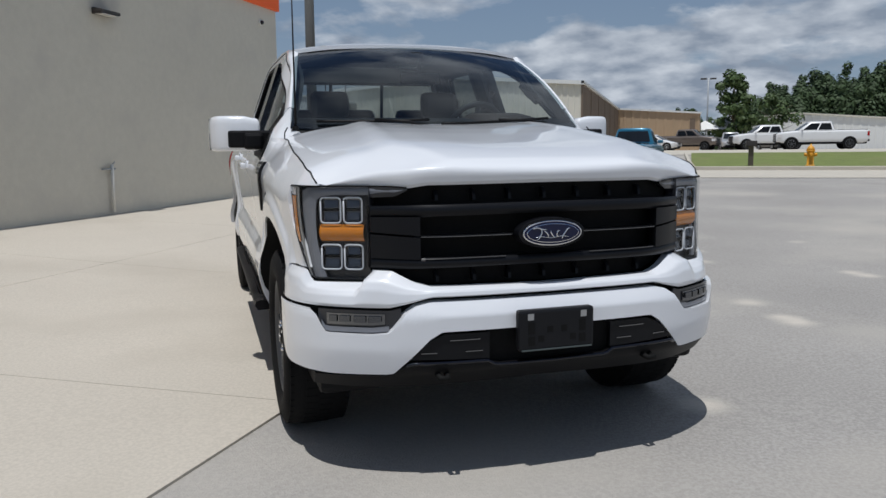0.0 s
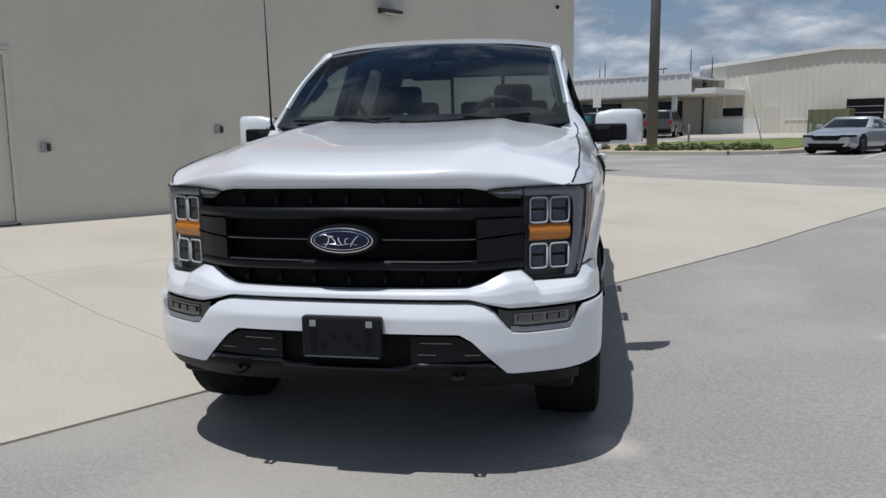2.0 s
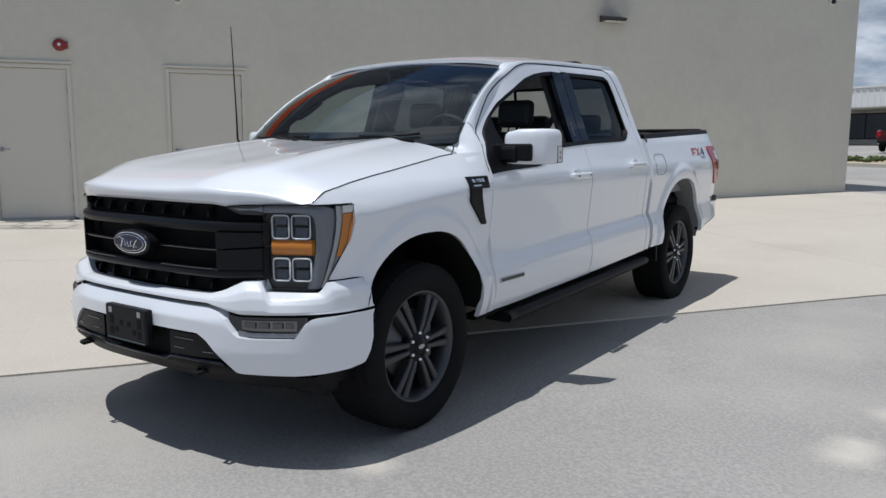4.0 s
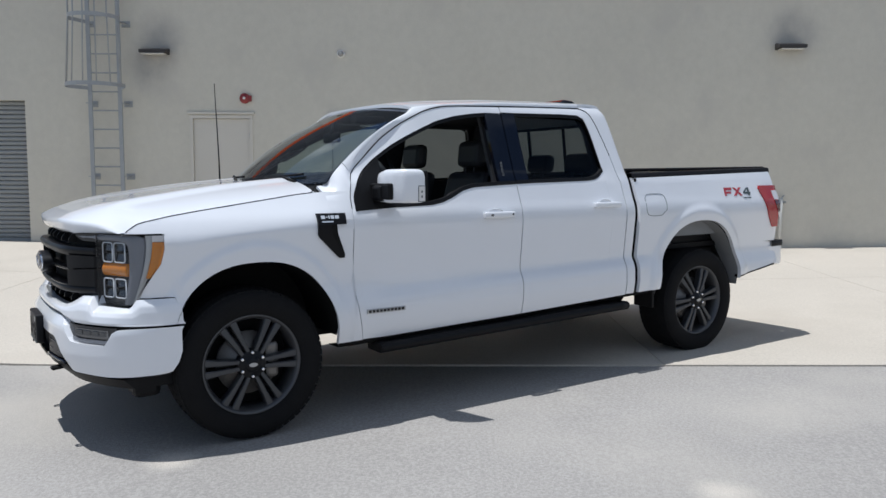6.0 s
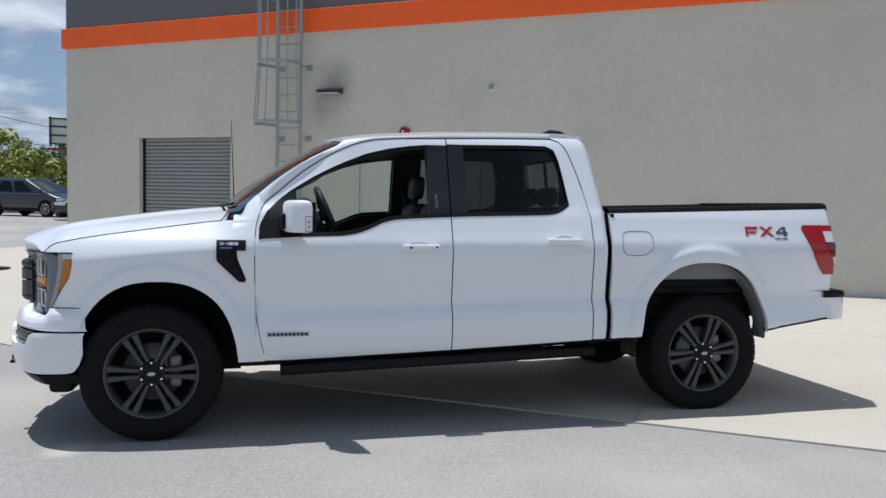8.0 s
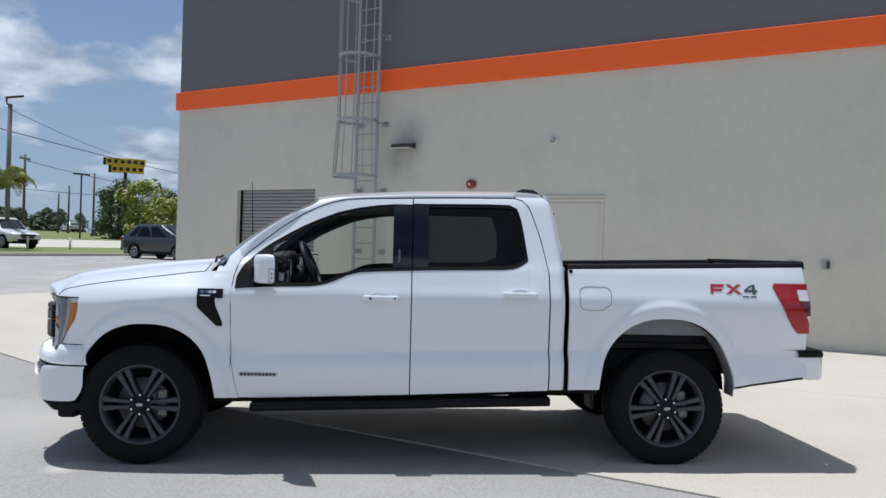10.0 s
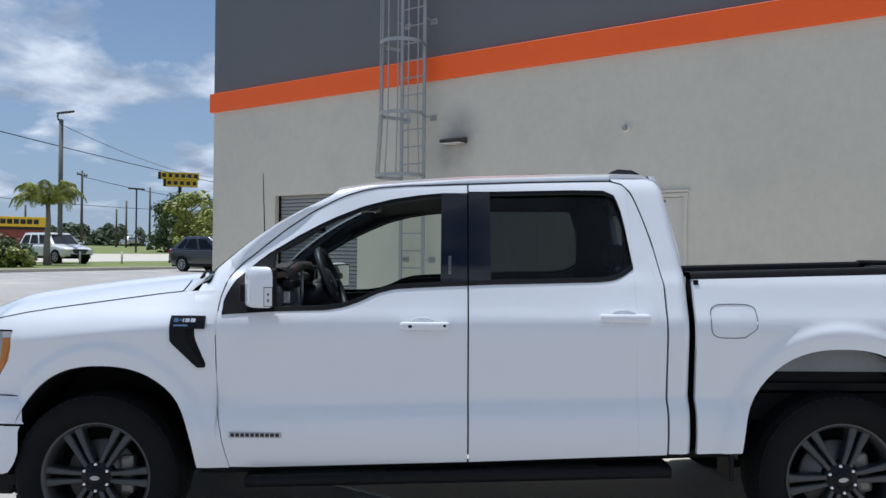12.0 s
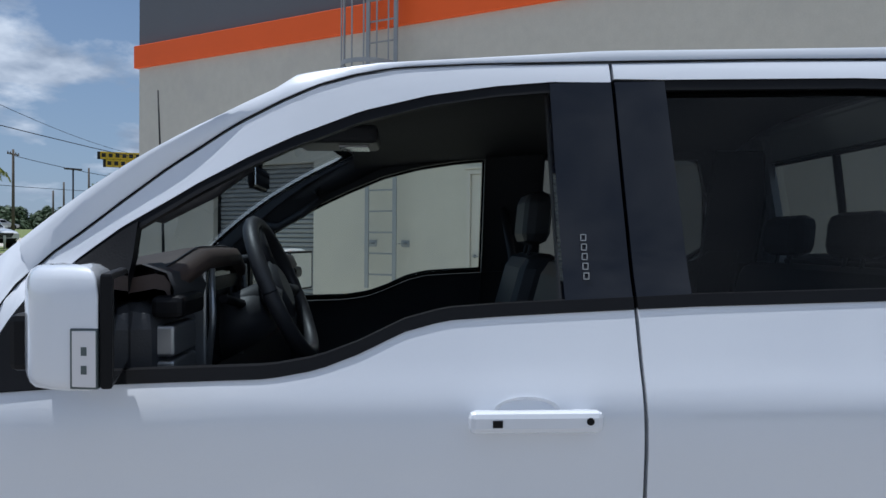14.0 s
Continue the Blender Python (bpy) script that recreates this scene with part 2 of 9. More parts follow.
def box(bm, x0, x1, y0, y1, z0, z1, bev=0.0, mi=0):
    r = bmesh.ops.create_cube(bm, size=1.0)
    vs = r["verts"]
    for v in vs:
        v.co = Vector(((x0 + x1) / 2 + v.co.x * (x1 - x0), (y0 + y1) / 2 + v.co.y * (y1 - y0), (z0 + z1) / 2 + v.co.z * (z1 - z0)))
    fs = {f for v in vs for f in v.link_faces}
    for f in fs:
        f.material_index = mi
    if bev > 0:
        es = {e for v in vs for e in v.link_edges}
        r = bmesh.ops.bevel(bm, geom=list(es), offset=bev, segments=2, affect="EDGES", profile=0.5)
        for f in r["faces"]:
            f.material_index = mi
    return vs


def tube(bm, pts, rad, seg=8, caps=True, mi=0):
    """A round bar along points; rad may be one number or one for each point."""
    pts = [Vector(p) for p in pts]
    rads = rad if isinstance(rad, (list, tuple)) else [rad] * len(pts)
    rings = []
    for i, p in enumerate(pts):
        d = (pts[min(i + 1, len(pts) - 1)] - pts[max(i - 1, 0)]).normalized()
        u = d.orthogonal().normalized() if abs(d.z) > 0.95 else d.cross(Vector((0, 0, 1))).normalized()
        if abs(d.z) > 0.95:
            u = Vector((1, 0, 0)) - d * d.x
            u.normalize()
        w = d.cross(u)
        rings.append([bm.verts.new(p + rads[i] * (math.cos(a) * u + math.sin(a) * w)) for a in (2 * math.pi * k / seg for k in range(seg))])
    for a, b in zip(rings, rings[1:]):
        for k in range(seg):
            f = bm.faces.new((a[k], a[(k + 1) % seg], b[(k + 1) % seg], b[k]))
            f.smooth = True
            f.material_index = mi
    if caps:
        for r in (rings[0][::-1], rings[-1]):
            bm.faces.new(r).material_index = mi
    return rings


def prism(bm, poly, axis, a, b, mi=0, bev=0.0):
    """A plate with the outline poly in the two other axes, from a to b along axis."""
    def at(p, v):
        return {"x": (v, p[0], p[1]), "y": (p[0], v, p[1]), "z": (p[0], p[1], v)}[axis]
    va = [bm.verts.new(at(p, a)) for p in poly]
    vb = [bm.verts.new(at(p, b)) for p in poly]
    n = len(poly)
    fs = [bm.faces.new(va[::-1]), bm.faces.new(vb)]
    for k in range(n):
        fs.append(bm.faces.new((va[k], va[(k + 1) % n], vb[(k + 1) % n], vb[k])))
    bmesh.ops.recalc_face_normals(bm, faces=fs)
    for f in fs:
        f.material_index = mi
    if bev > 0:
        es = [e for e in fs[0].edges] + [e for e in fs[1].edges]
        r = bmesh.ops.bevel(bm, geom=es, offset=bev, segments=2, affect="EDGES", profile=0.5)
        for f in r["faces"]:
            f.material_index = mi
    return fs


def interp(v, xs, ys):
    return float(np.interp(v, xs, ys))


def smooth01(a, b, v):
    t = min(1.0, max(0.0, (v - a) / (b - a)))
    return t * t * (3 - 2 * t)


# ---- ground ----
def ground_z(x, y):
    """A shallow bowl: the truck stands at its bottom, the wall and the lots round it lie higher."""
    r = math.hypot(x - 0.3, y - 2.0)
    z = interp(r, (0, 4.2, 8.4, 14, 25, 40, 80), (0, 0, 0.2, 0.37, 0.5, 0.52, 0.52))
    z += (0.0157 * y - 0.030) * (1 - smooth01(3, 9, r))
    return z + 0.75 * smooth01(27, 56, y)


XW, Y0, Y1 = -8.07, -9.72, 12.98
BORDER = -0.83


def border_x(y):
    """Edge of the concrete apron, slightly askew to the wall."""
    return -0.85 + 0.037 * y


def sheet(name, xs, ys, lift, material, inside=None, smooth=True):
    bm = bmesh.new()
    grid = [[bm.verts.new((x, y, ground_z(x, y) + lift)) for y in ys] for x in xs]
    for i in range(len(xs) - 1):
        for j in range(len(ys) - 1):
            bm.faces.new((grid[i][j], grid[i + 1][j], grid[i + 1][j + 1], grid[i][j + 1]))
    return part(name, bm, material, smooth=smooth)


def steps(a, b, d):
    n = max(1, round((b - a) / d))
    return [a + (b - a) * k / n for k in range(n + 1)]


far = [-3000, -1200, -500, -220, -120]
gx = far + steps(-80, -21, 2.0)[:-1] + steps(-21, 21, 0.6) + steps(21, 80, 2.0)[1:] + [-v for v in far[::-1]]
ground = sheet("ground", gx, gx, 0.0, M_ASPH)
tagged(ground, "worn grey asphalt lot sloping gently to a low point", "asphalt", kind="structure")

# the apron: concrete slabs with open joints
JOINT_X = [BORDER, -4.9, XW + 0.0]
JOINT_Y = [-10.0, -6.8, -3.5, -0.3, 3.2, 6.5, 9.9, 13.15]
apron = thing("pavement", pose(0, 0, 0), "pale cream concrete apron in large jointed slabs", "pavement", kind="structure")


def slab(x0, x1, y0, y1):
    bm = bmesh.new()
    g = 0.0028
    xs, ys = steps(x0 + g, x1 - g, 0.6), steps(y0 + g, y1 - g, 0.6)
    def skew(x, y):
        return x + (border_x(y) - BORDER) * (x - x0) / (x1 - x0) if x1 == BORDER else x
    top = [[bm.verts.new((skew(x, y), y, ground_z(skew(x, y), y) + 0.013)) for y in ys] for x in xs]
    for i in range(len(xs) - 1):
        for j in range(len(ys) - 1):
            bm.faces.new((top[i][j], top[i + 1][j], top[i + 1][j + 1], top[i][j + 1]))
    rim = [e for e in bm.edges if e.is_boundary]
    r = bmesh.ops.extrude_edge_only(bm, edges=rim)
    for v in r["geom"]:
        if isinstance(v, bmesh.types.BMVert):
            v.co.z -= 0.05
    part("slab", bm, M_CONC, apron, smooth=False)


for i in range(len(JOINT_Y) - 1):
    slab(JOINT_X[1], JOINT_X[0], JOINT_Y[i], JOINT_Y[i + 1])
    slab(JOINT_X[2], JOINT_X[1], JOINT_Y[i], JOINT_Y[i + 1])

# ---- building ----
TOP = 8.4
bm = bmesh.new()
# wall with openings: columns between the opening edges
OPEN = [(-7.76, -5.52, 2.66), (-2.76, -1.71, 2.38), (-0.44, 0.70, 2.38)]
cuts = [Y0] + [v for o in OPEN for v in o[:2]] + [Y1]
for a, b in zip(cuts[::2], cuts[1::2]):
    box(bm, XW - 0.25, XW, a, b, -0.3, 4.55)
for a, b, h in OPEN:
    box(bm, XW - 0.25, XW, a, b, h, 4.55)
wall = part("wall_east", bm, M_WALL)
tagged(wall, "smooth beige-grey painted masonry wall in shade", "wall", kind="structure")
bm = bmesh.new()
box(bm, XW - 0.25, XW, Y0, Y1, 4.9, TOP)
tagged(part("wall_upper", bm, M_GREY), "dark grey painted upper wall", "wall", kind="structure")
bm = bmesh.new()
box(bm, XW - 0.3, XW + 0.07, Y0 - 0.07, Y1 + 0.07, 4.55, 4.955, 0.01)
box(bm, XW - 30, XW - 0.3, Y0 - 0.07, Y0 + 0.2, 4.55, 4.955)
tagged(part("trim", bm, M_ORANGE), "bright orange painted band along the wall", "trim", kind="structure")
for nm, y0, y1 in (("wall_south", Y0, Y0 + 0.25), ("wall_north", Y1 - 0.25, Y1)):
    bm = bmesh.new()
    box(bm, XW - 30, XW - 0.25, y0, y1, -0.3, 4.55)
    box(bm, XW - 30, XW - 0.25, y0, y1, 4.9, TOP, mi=1)
    tagged(part(nm, bm, [M_WALL, M_GREY]), "beige masonry wall with dark grey top", "wall", kind="structure")
bm = bmesh.new()
box(bm, XW - 30.25, XW - 30, Y0, Y1, -0.3, TOP)
tagged(part("wall_west", bm, M_WALL), "beige masonry back wall", "wall", kind="structure")
bm = bmesh.new()
box(bm, XW - 30, XW - 0.25, Y0 + 0.25, Y1 - 0.25, TOP - 0.5, TOP - 0.3)
tagged(part("roof", bm, M_GREY), "flat dark roof behind the parapet", "roof", kind="structure")


# ---- the pickup truck ----
def paint_material(name, color, flake=0.0):
    m = mat(name, color, 0.32, vary=0.012, scale=3, fine=300, bump=0.0, coat=1.0)
    return m


M_PAINT = paint_material("white car paint", (0.775, 0.79, 0.82))
M_BLACKPL = mat("black plastic", (0.0055, 0.0055, 0.0065), 0.5, vary=0.15, scale=8, fine=250, bump=0.06, spec=0.18)
M_GRILLE = mat("satin black grille", (0.0065, 0.007, 0.009), 0.36, vary=0.1, scale=8, fine=200, bump=0.02, spec=0.2)
M_BRACKET = mat("satin dark plastic", (0.009, 0.0095, 0.0115), 0.5, vary=0.12, scale=8, fine=200, bump=0.05, spec=0.22)
M_GLOSSBLK = plain("gloss black", (0.004, 0.005, 0.010), 0.04)
M_GLOSSBLK.node_tree.nodes["Principled BSDF"].inputs["Specular IOR Level"].default_value = 0.55
M_CHROME = plain("chrome", (0.75, 0.76, 0.78), 0.09, metal=1.0)
M_DARKCHROME = plain("dark chrome", (0.18, 0.185, 0.195), 0.22, metal=1.0)
M_TYRE = mat("tyre rubber", (0.010, 0.010, 0.0105), 0.8, vary=0.2, scale=12, fine=120, bump=0.15, spec=0.12)
M_RIM = mat("dark grey alloy", (0.075, 0.077, 0.082), 0.38, metal=0.55, vary=0.06, scale=10, fine=150, bump=0.01)
M_RIMFACE = mat("machined grey spoke face", (0.066, 0.069, 0.075), 0.4, metal=0.6, vary=0.05, scale=10, fine=150, bump=0.01)
M_BRAKE = mat("brake steel", (0.20, 0.19, 0.18), 0.5, metal=0.8, vary=0.15, scale=9, fine=80, bump=0.03)
M_UNDER = mat("underbody black", (0.008, 0.008, 0.008), 0.75, vary=0.2, scale=6, fine=60, bump=0.1, spec=0.15)
M_LINER = mat("grey wheel house steel", (0.22, 0.225, 0.23), 0.6, vary=0.12, scale=5, fine=90, bump=0.05)
M_GLASS_CLEAR = pane("clear window glass", (0.76, 0.84, 0.79), 0.0, 1.0)
M_GLASS_WS = pane("windshield glass", (0.50, 0.56, 0.57), 0.018, 1.05)
M_GLASS_TINT = pane("privacy glass", (0.24, 0.26, 0.265), 0.0, 0.4)
M_GLASS_BACK = pane("tinted back glass", (0.6, 0.63, 0.63), 0.0, 1.0)
M_LENS = pane("lamp lens", (0.88, 0.89, 0.90), 0.0, 0.45)
M_AMBER = plain("amber lens", (0.60, 0.20, 0.010), 0.18, coat=0.6)
M_RED = plain("red lens", (0.36, 0.004, 0.007), 0.2, coat=0.4)
M_DARKRED = plain("dark red lens", (0.10, 0.006, 0.008), 0.12, coat=1.0)
M_CLEARLAMP = plain("clear lamp lens", (0.72, 0.70, 0.70), 0.15, coat=1.0)
M_REFLECT = plain("lamp reflector", (0.12, 0.125, 0.135), 0.25, metal=0.9)
M_HOUSING = plain("lamp housing", (0.022, 0.023, 0.027), 0.3, coat=0.3)
M_BLADE = plain("grey light blade", (0.19, 0.20, 0.225), 0.35, metal=0.0, coat=0.5)
M_GUIDE = plain("pale light guide", (0.62, 0.64, 0.67), 0.25, coat=0.5)
M_BLUE = plain("blue enamel", (0.003, 0.006, 0.035), 0.3)
M_SEAT = mat("black leather", (0.034, 0.034, 0.037), 0.5, vary=0.12, scale=9, fine=120, bump=0.08)
M_DASH = mat("charcoal dashboard", (0.036, 0.037, 0.041), 0.55, vary=0.1, scale=9, fine=200, bump=0.05)
M_BROWN = mat("brown dash top", (0.085, 0.060, 0.050), 0.6, vary=0.1, scale=9, fine=200, bump=0.05)
M_SILVER = plain("satin silver trim", (0.42, 0.43, 0.44), 0.35, metal=0.8)
M_HEADLINER = mat("dark headliner", (0.040, 0.041, 0.044), 0.9, vary=0.08, scale=12, fine=200, bump=0.05)
M_SCREEN = plain("dark screen", (0.01, 0.011, 0.013), 0.08)
M_MIRROR = plain("mirror", (0.85, 0.87, 0.88), 0.01, metal=1.0)
M_LABEL = plain("white label", (0.72, 0.72, 0.70), 0.5)
M_REDBADGE = plain("red badge", (0.40, 0.02, 0.03), 0.3, coat=0.5)
M_GREYBADGE = plain("grey badge", (0.10, 0.12, 0.12), 0.3, metal=0.5)

TRUCK = Matrix.Rotation(radians(0.487), 4, "X") @ Matrix.Rotation(radians(34), 4, "Z")
truck = thing("pickup_truck", TRUCK, "glossy white crew-cab pickup truck with black grille and dark wheels", "pickup truck")

_zt = np.linspace(0.36, 1.98, 325)
_xt = np.interp(_zt, (0.36, 0.44, 0.50, 0.56, 0.60, 0.63, 0.66, 0.78, 0.81, 0.95, 1.10, 1.15, 1.19, 1.24, 1.32, 1.37, 1.42, 1.50, 1.60, 1.70, 1.80, 1.86, 1.90, 1.95),
                (0.945, 0.967, 0.988, 1.002, 1.008, 1.010, 1.006, 0.974, 0.973, 0.988, 1.004, 1.002, 0.995, 0.973, 0.944, 0.927, 0.900, 0.872, 0.835, 0.80, 0.765, 0.742, 0.715, 0.67))
_k = np.ones(9) / 9
_xt = np.concatenate([_xt[:4], np.convolve(_xt, _k, "valid"), _xt[-4:]])
_xd = _xt - np.interp(_zt, (0.60, 0.66, 0.78, 0.86), (0.034, 0.031, 0.0, 0.0))   # door skin above and below the crease
ARCH_F, ARCH_R = (0.035, 0.472, 0.42, 0.53), (3.675, 0.487, 0.50, 0.552)


def XS(y, z):
    """Half width of the body at a station y (rearward from the front axle) and height z."""
    x = float(np.interp(z, _zt, _xt))
    crease = smooth01(0.66, 0.95, y) * (1 - smooth01(2.98, 3.20, y))
    if crease > 0 and z < 0.9:   # ledge low on the doors, sharp above and rounded below
        t = min(1.0, max(0.0, (interp(y, (0.6, 0.85, 1.6, 2.85), (0.74, 0.748, 0.769, 0.797)) - z) / 0.10))
        x += crease * (float(np.interp(z, _zt, _xd)) + 0.038 * (1 - (1 - t) ** 2) - x)
    x -= interp(y, (-0.78, -0.66, -0.60, -0.58, -0.511, -0.44, -0.3, -0.1, 0.2), (0.28, 0.17, 0.105, 0.085, 0.052, 0.040, 0.020, 0.007, 0.0))
    zs = interp(y, (-0.5, -0.3, -0.1, 0.2, 0.4), (1.055, 1.06, 1.09, 1.12, 1.135))
    d = max(0.0, z - zs)
    x -= 0.56 * d * d / (d + 0.04) * (1 - 0.85 * smooth01(0.30, 0.66, y)) * (1 - smooth01(0.9, 1.2, y))
    if z > 1.36:
        x -= 0.03 * smooth01(1.36, 1.44, z) * (1 - smooth01(0.65, 1.1, y))
    x -= interp(y, (4.2, 4.55, 4.7, 4.8), (0.0, 0.008, 0.02, 0.05))
    for yc, hw, z0, h in (ARCH_F, ARCH_R):
        d = math.hypot((y - yc) / hw, (z - z0) / h)
        x += 0.019 * (1 - smooth01(1.14, 1.25, d)) * smooth01(0.3, 0.6, z)
    return x


def arch_z(a, y):
    yc, hw, z0, h = a
    u = abs((y - yc) / hw)
    return z0 + h * max(0.0, 1 - u ** 2.4) ** 0.4545 if u < 1 else z0


def arch_ys(a, n=30):
    yc, hw, _, _ = a
    return [yc + hw * math.sin(math.pi * (k / n - 0.5)) for k in range(n + 1)]


def skin(bm, rows, flange=None, mi=0, smooth=True):
    """A surface through rows of points, with its rim turned inward by the vector flange (or a function of the point)."""
    vs = [[bm.verts.new(p) for p in r] for r in rows]
    for a, b in zip(vs, vs[1:]):
        for k in range(len(a) - 1):
            try:
                f = bm.faces.new((a[k], a[k + 1], b[k + 1], b[k]))
                f.smooth, f.material_index = smooth, mi
            except ValueError:
                pass
    if flange is not None:
        loop = rows[0] + [r[-1] for r in rows[1:]] + rows[-1][-2::-1] + [r[0] for r in rows[-2:0:-1]]
        n = len(loop)
        inn = [Vector(p) + Vector(flange(p) if callable(flange) else flange) for p in loop]
        va, vb = [bm.verts.new(p) for p in loop], [bm.verts.new(p) for p in inn]
        for k in range(n):
            f = bm.faces.new((va[k], va[(k + 1) % n], vb[(k + 1) % n], vb[k]))
            f.smooth, f.material_index = False, mi
    return vs


def side_rows(ys, lo, hi, rows, side, dx=0.0):
    out = []
    for y in ys:
        a, b = lo(y), hi(y)
        out.append([(side * (XS(y, a + (b - a) * k / rows) + dx), y, a + (b - a) * k / rows) for k in range(rows + 1)])
    return out


def side_panel(bm, ys, lo, hi, rows, side, dx=0.0, depth=0.03, mi=0):
    skin(bm, side_rows(ys, lo, hi, rows, side, dx), (-side * depth, 0, 0), mi)


def outward(bm, centre):
    """Turns the faces of an open pane so that they look away from a point."""
    bm.normal_update()
    c0 = Vector(centre)
    for f in bm.faces:
        if f.normal.dot(f.calc_center_median() - c0) < 0:
            f.normal_flip()


def curve_of(xs, zs):
    return lambda v: interp(v, xs, zs)


# side view lines (rearward, up)
SILL = curve_of((0.5, 0.67, 1.86, 2.82, 3.2, 4.13, 4.62, 4.8), (0.445, 0.445, 0.487, 0.53, 0.545, 0.575, 0.645, 0.66))
BELT = curve_of((0.6, 0.66, 0.88, 1.15, 1.24, 1.32, 1.40, 1.48, 1.58, 1.72, 1.97, 2.50, 2.58, 2.63, 2.685, 2.9),
                (1.215, 1.222, 1.235, 1.243, 1.258, 1.287, 1.325, 1.346, 1.353, 1.360, 1.371, 1.384, 1.392, 1.412, 1.45, 1.45))
WTOP = curve_of((0.62, 0.645, 0.68, 0.755, 0.83, 0.975, 1.08, 1.172, 1.312, 1.455, 1.60, 1.72, 1.965, 2.40, 2.575, 2.615, 2.64, 2.66, 2.685),
                (1.23, 1.30, 1.362, 1.438, 1.498, 1.586, 1.640, 1.682, 1.738, 1.774, 1.796, 1.807, 1.815, 1.824, 1.822, 1.800, 1.74, 1.64, 1.452))
DTOP = curve_of((0.607, 0.609, 0.613, 0.625, 0.648, 0.665, 0.70, 0.758, 0.81, 0.91, 1.04, 1.143, 1.22, 1.30, 1.384, 1.55, 1.845, 2.2, 2.5, 2.60, 2.66, 2.70, 2.725, 2.755, 2.785, 2.831),
                (1.10, 1.22, 1.28, 1.337, 1.397, 1.423, 1.461, 1.508, 1.553, 1.634, 1.719, 1.771, 1.806, 1.830, 1.846, 1.857, 1.867, 1.878, 1.884, 1.885, 1.868, 1.825, 1.765, 1.675, 1.575, 1.341))
_D0, _W0 = DTOP, WTOP
DTOP = lambda y: _D0(y) + 0.028 * max(0.0, _D0(y) - 1.5)
WTOP = lambda y: _W0(y) + 0.022 * max(0.0, _W0(y) - 1.5)
CABTOP = curve_of((2.5, 2.62, 2.72, 2.775, 2.81, 2.838, 2.858, 2.872, 2.888, 2.902, 2.92, 2.94, 2.95), (1.928, 1.932, 1.935, 1.931, 1.921, 1.904, 1.884, 1.856, 1.785, 1.704, 1.576, 1.44, 1.40))
FTOP = curve_of((-0.62, -0.605, -0.575, -0.54, -0.4, -0.25, 0.0, 0.3, 0.42, 0.55, 0.64), (1.120, 1.127, 1.154, 1.174, 1.203, 1.227, 1.262, 1.303, 1.316, 1.322, 1.324))
BEDTOP = curve_of((2.9, 4.75), (1.385, 1.437))
GAP = 0.004


# front: plan curves, half width against station
def plan(curve, n, x1, x0=0.0):
    xs = np.array([c[0] for c in curve]); ys = np.array([c[1] for c in curve])
    s = np.concatenate([[0], np.cumsum(np.hypot(np.diff(xs), np.diff(ys)))])
    s0, s1 = np.interp(x0, xs, s), np.interp(x1, xs, s)
    ss = np.linspace(s0, s1, n + 1)
    return [(float(np.interp(v, s, xs)), float(np.interp(v, s, ys))) for v in ss]


def dense(curve, reps=3):
    """Rounds a polyline by corner cutting."""
    pts = [Vector(p) for p in curve]
    for _ in range(reps):
        q = [pts[0]]
        for a, b in zip(pts, pts[1:]):
            q += [a * 0.75 + b * 0.25, a * 0.25 + b * 0.75]
        pts = q + [pts[-1]]
    return [(p.x, p.y) for p in pts]


CURVE_F = dense([(0, -0.868), (0.3, -0.862), (0.48, -0.842), (0.60, -0.78), (0.69, -0.710), (0.80, -0.655), (0.885, -0.612), (0.935, -0.52), (0.952, -0.41)])
CURVE_B = dense([(0, -0.925), (0.35, -0.922), (0.58, -0.888), (0.74, -0.815), (0.89, -0.715), (0.965, -0.60), (0.992, -0.50), (0.996, -0.424)])
LAMP_EDGE = curve_of((-0.80, -0.605, -0.584, -0.499, -0.442, -0.434, -0.40), (0.748, 0.752, 0.768, 0.909, 0.990, 1.115, 1.115))


def fender(side):
    bm = bmesh.new()
    side_panel(bm, [-0.568, -0.56, -0.545, -0.53, -0.513, -0.496, -0.477, -0.457, -0.4385], lambda y: 0.794, lambda y: max(0.797, LAMP_EDGE(y) - 0.004), 8, side)
    side_panel(bm, [-0.609, -0.59, -0.57, -0.55, -0.53, -0.51, -0.49, -0.47, -0.45, -0.4385], lambda y: 1.1205, FTOP, 4, side)
    ys = [-0.4385, -0.4375] + arch_ys(ARCH_F)[1:-1] + [0.509]
    side_panel(bm, ys, lambda y: max(arch_z(ARCH_F, y), 0.794 if y < -0.38 else 0.44), FTOP, 30, side)
    side_panel(bm, steps(0.509, 0.6035, 0.02), SILL, FTOP, 22, side)
    # slivers behind, cut to the door's front edge
    side_panel(bm, [0.6035, 0.607, 0.615, 0.625, 0.635, 0.645, 0.655], lambda y: DTOP(y) + 0.005, lambda y: max(FTOP(y), DTOP(y) + 0.006), 6, side)
    side_panel(bm, [0.6035, 0.608, 0.615, 0.625, 0.64, 0.655, 0.668], SILL, lambda y: max(SILL(y) + 0.002, interp(y, (0.6035, 0.608, 0.615, 0.64, 0.672), (0.95, 0.90, 0.72, 0.58, 0.44)) - 0.004), 6, side)
    fen = part("front_fender", bm, M_PAINT, truck, smooth=False)
    bm = bmesh.new()   # black sheet behind the door's front edge, in place of the seam's shade
    side_panel(bm, [0.585, 0.60, 0.615, 0.63, 0.645, 0.66], lambda y: SILL(y) + 0.01, lambda y: max(FTOP(y), DTOP(y)) - 0.004, 16, side, dx=-0.022, depth=0.01)
    part("seam_backing", bm, M_UNDER, fen)
    return fen


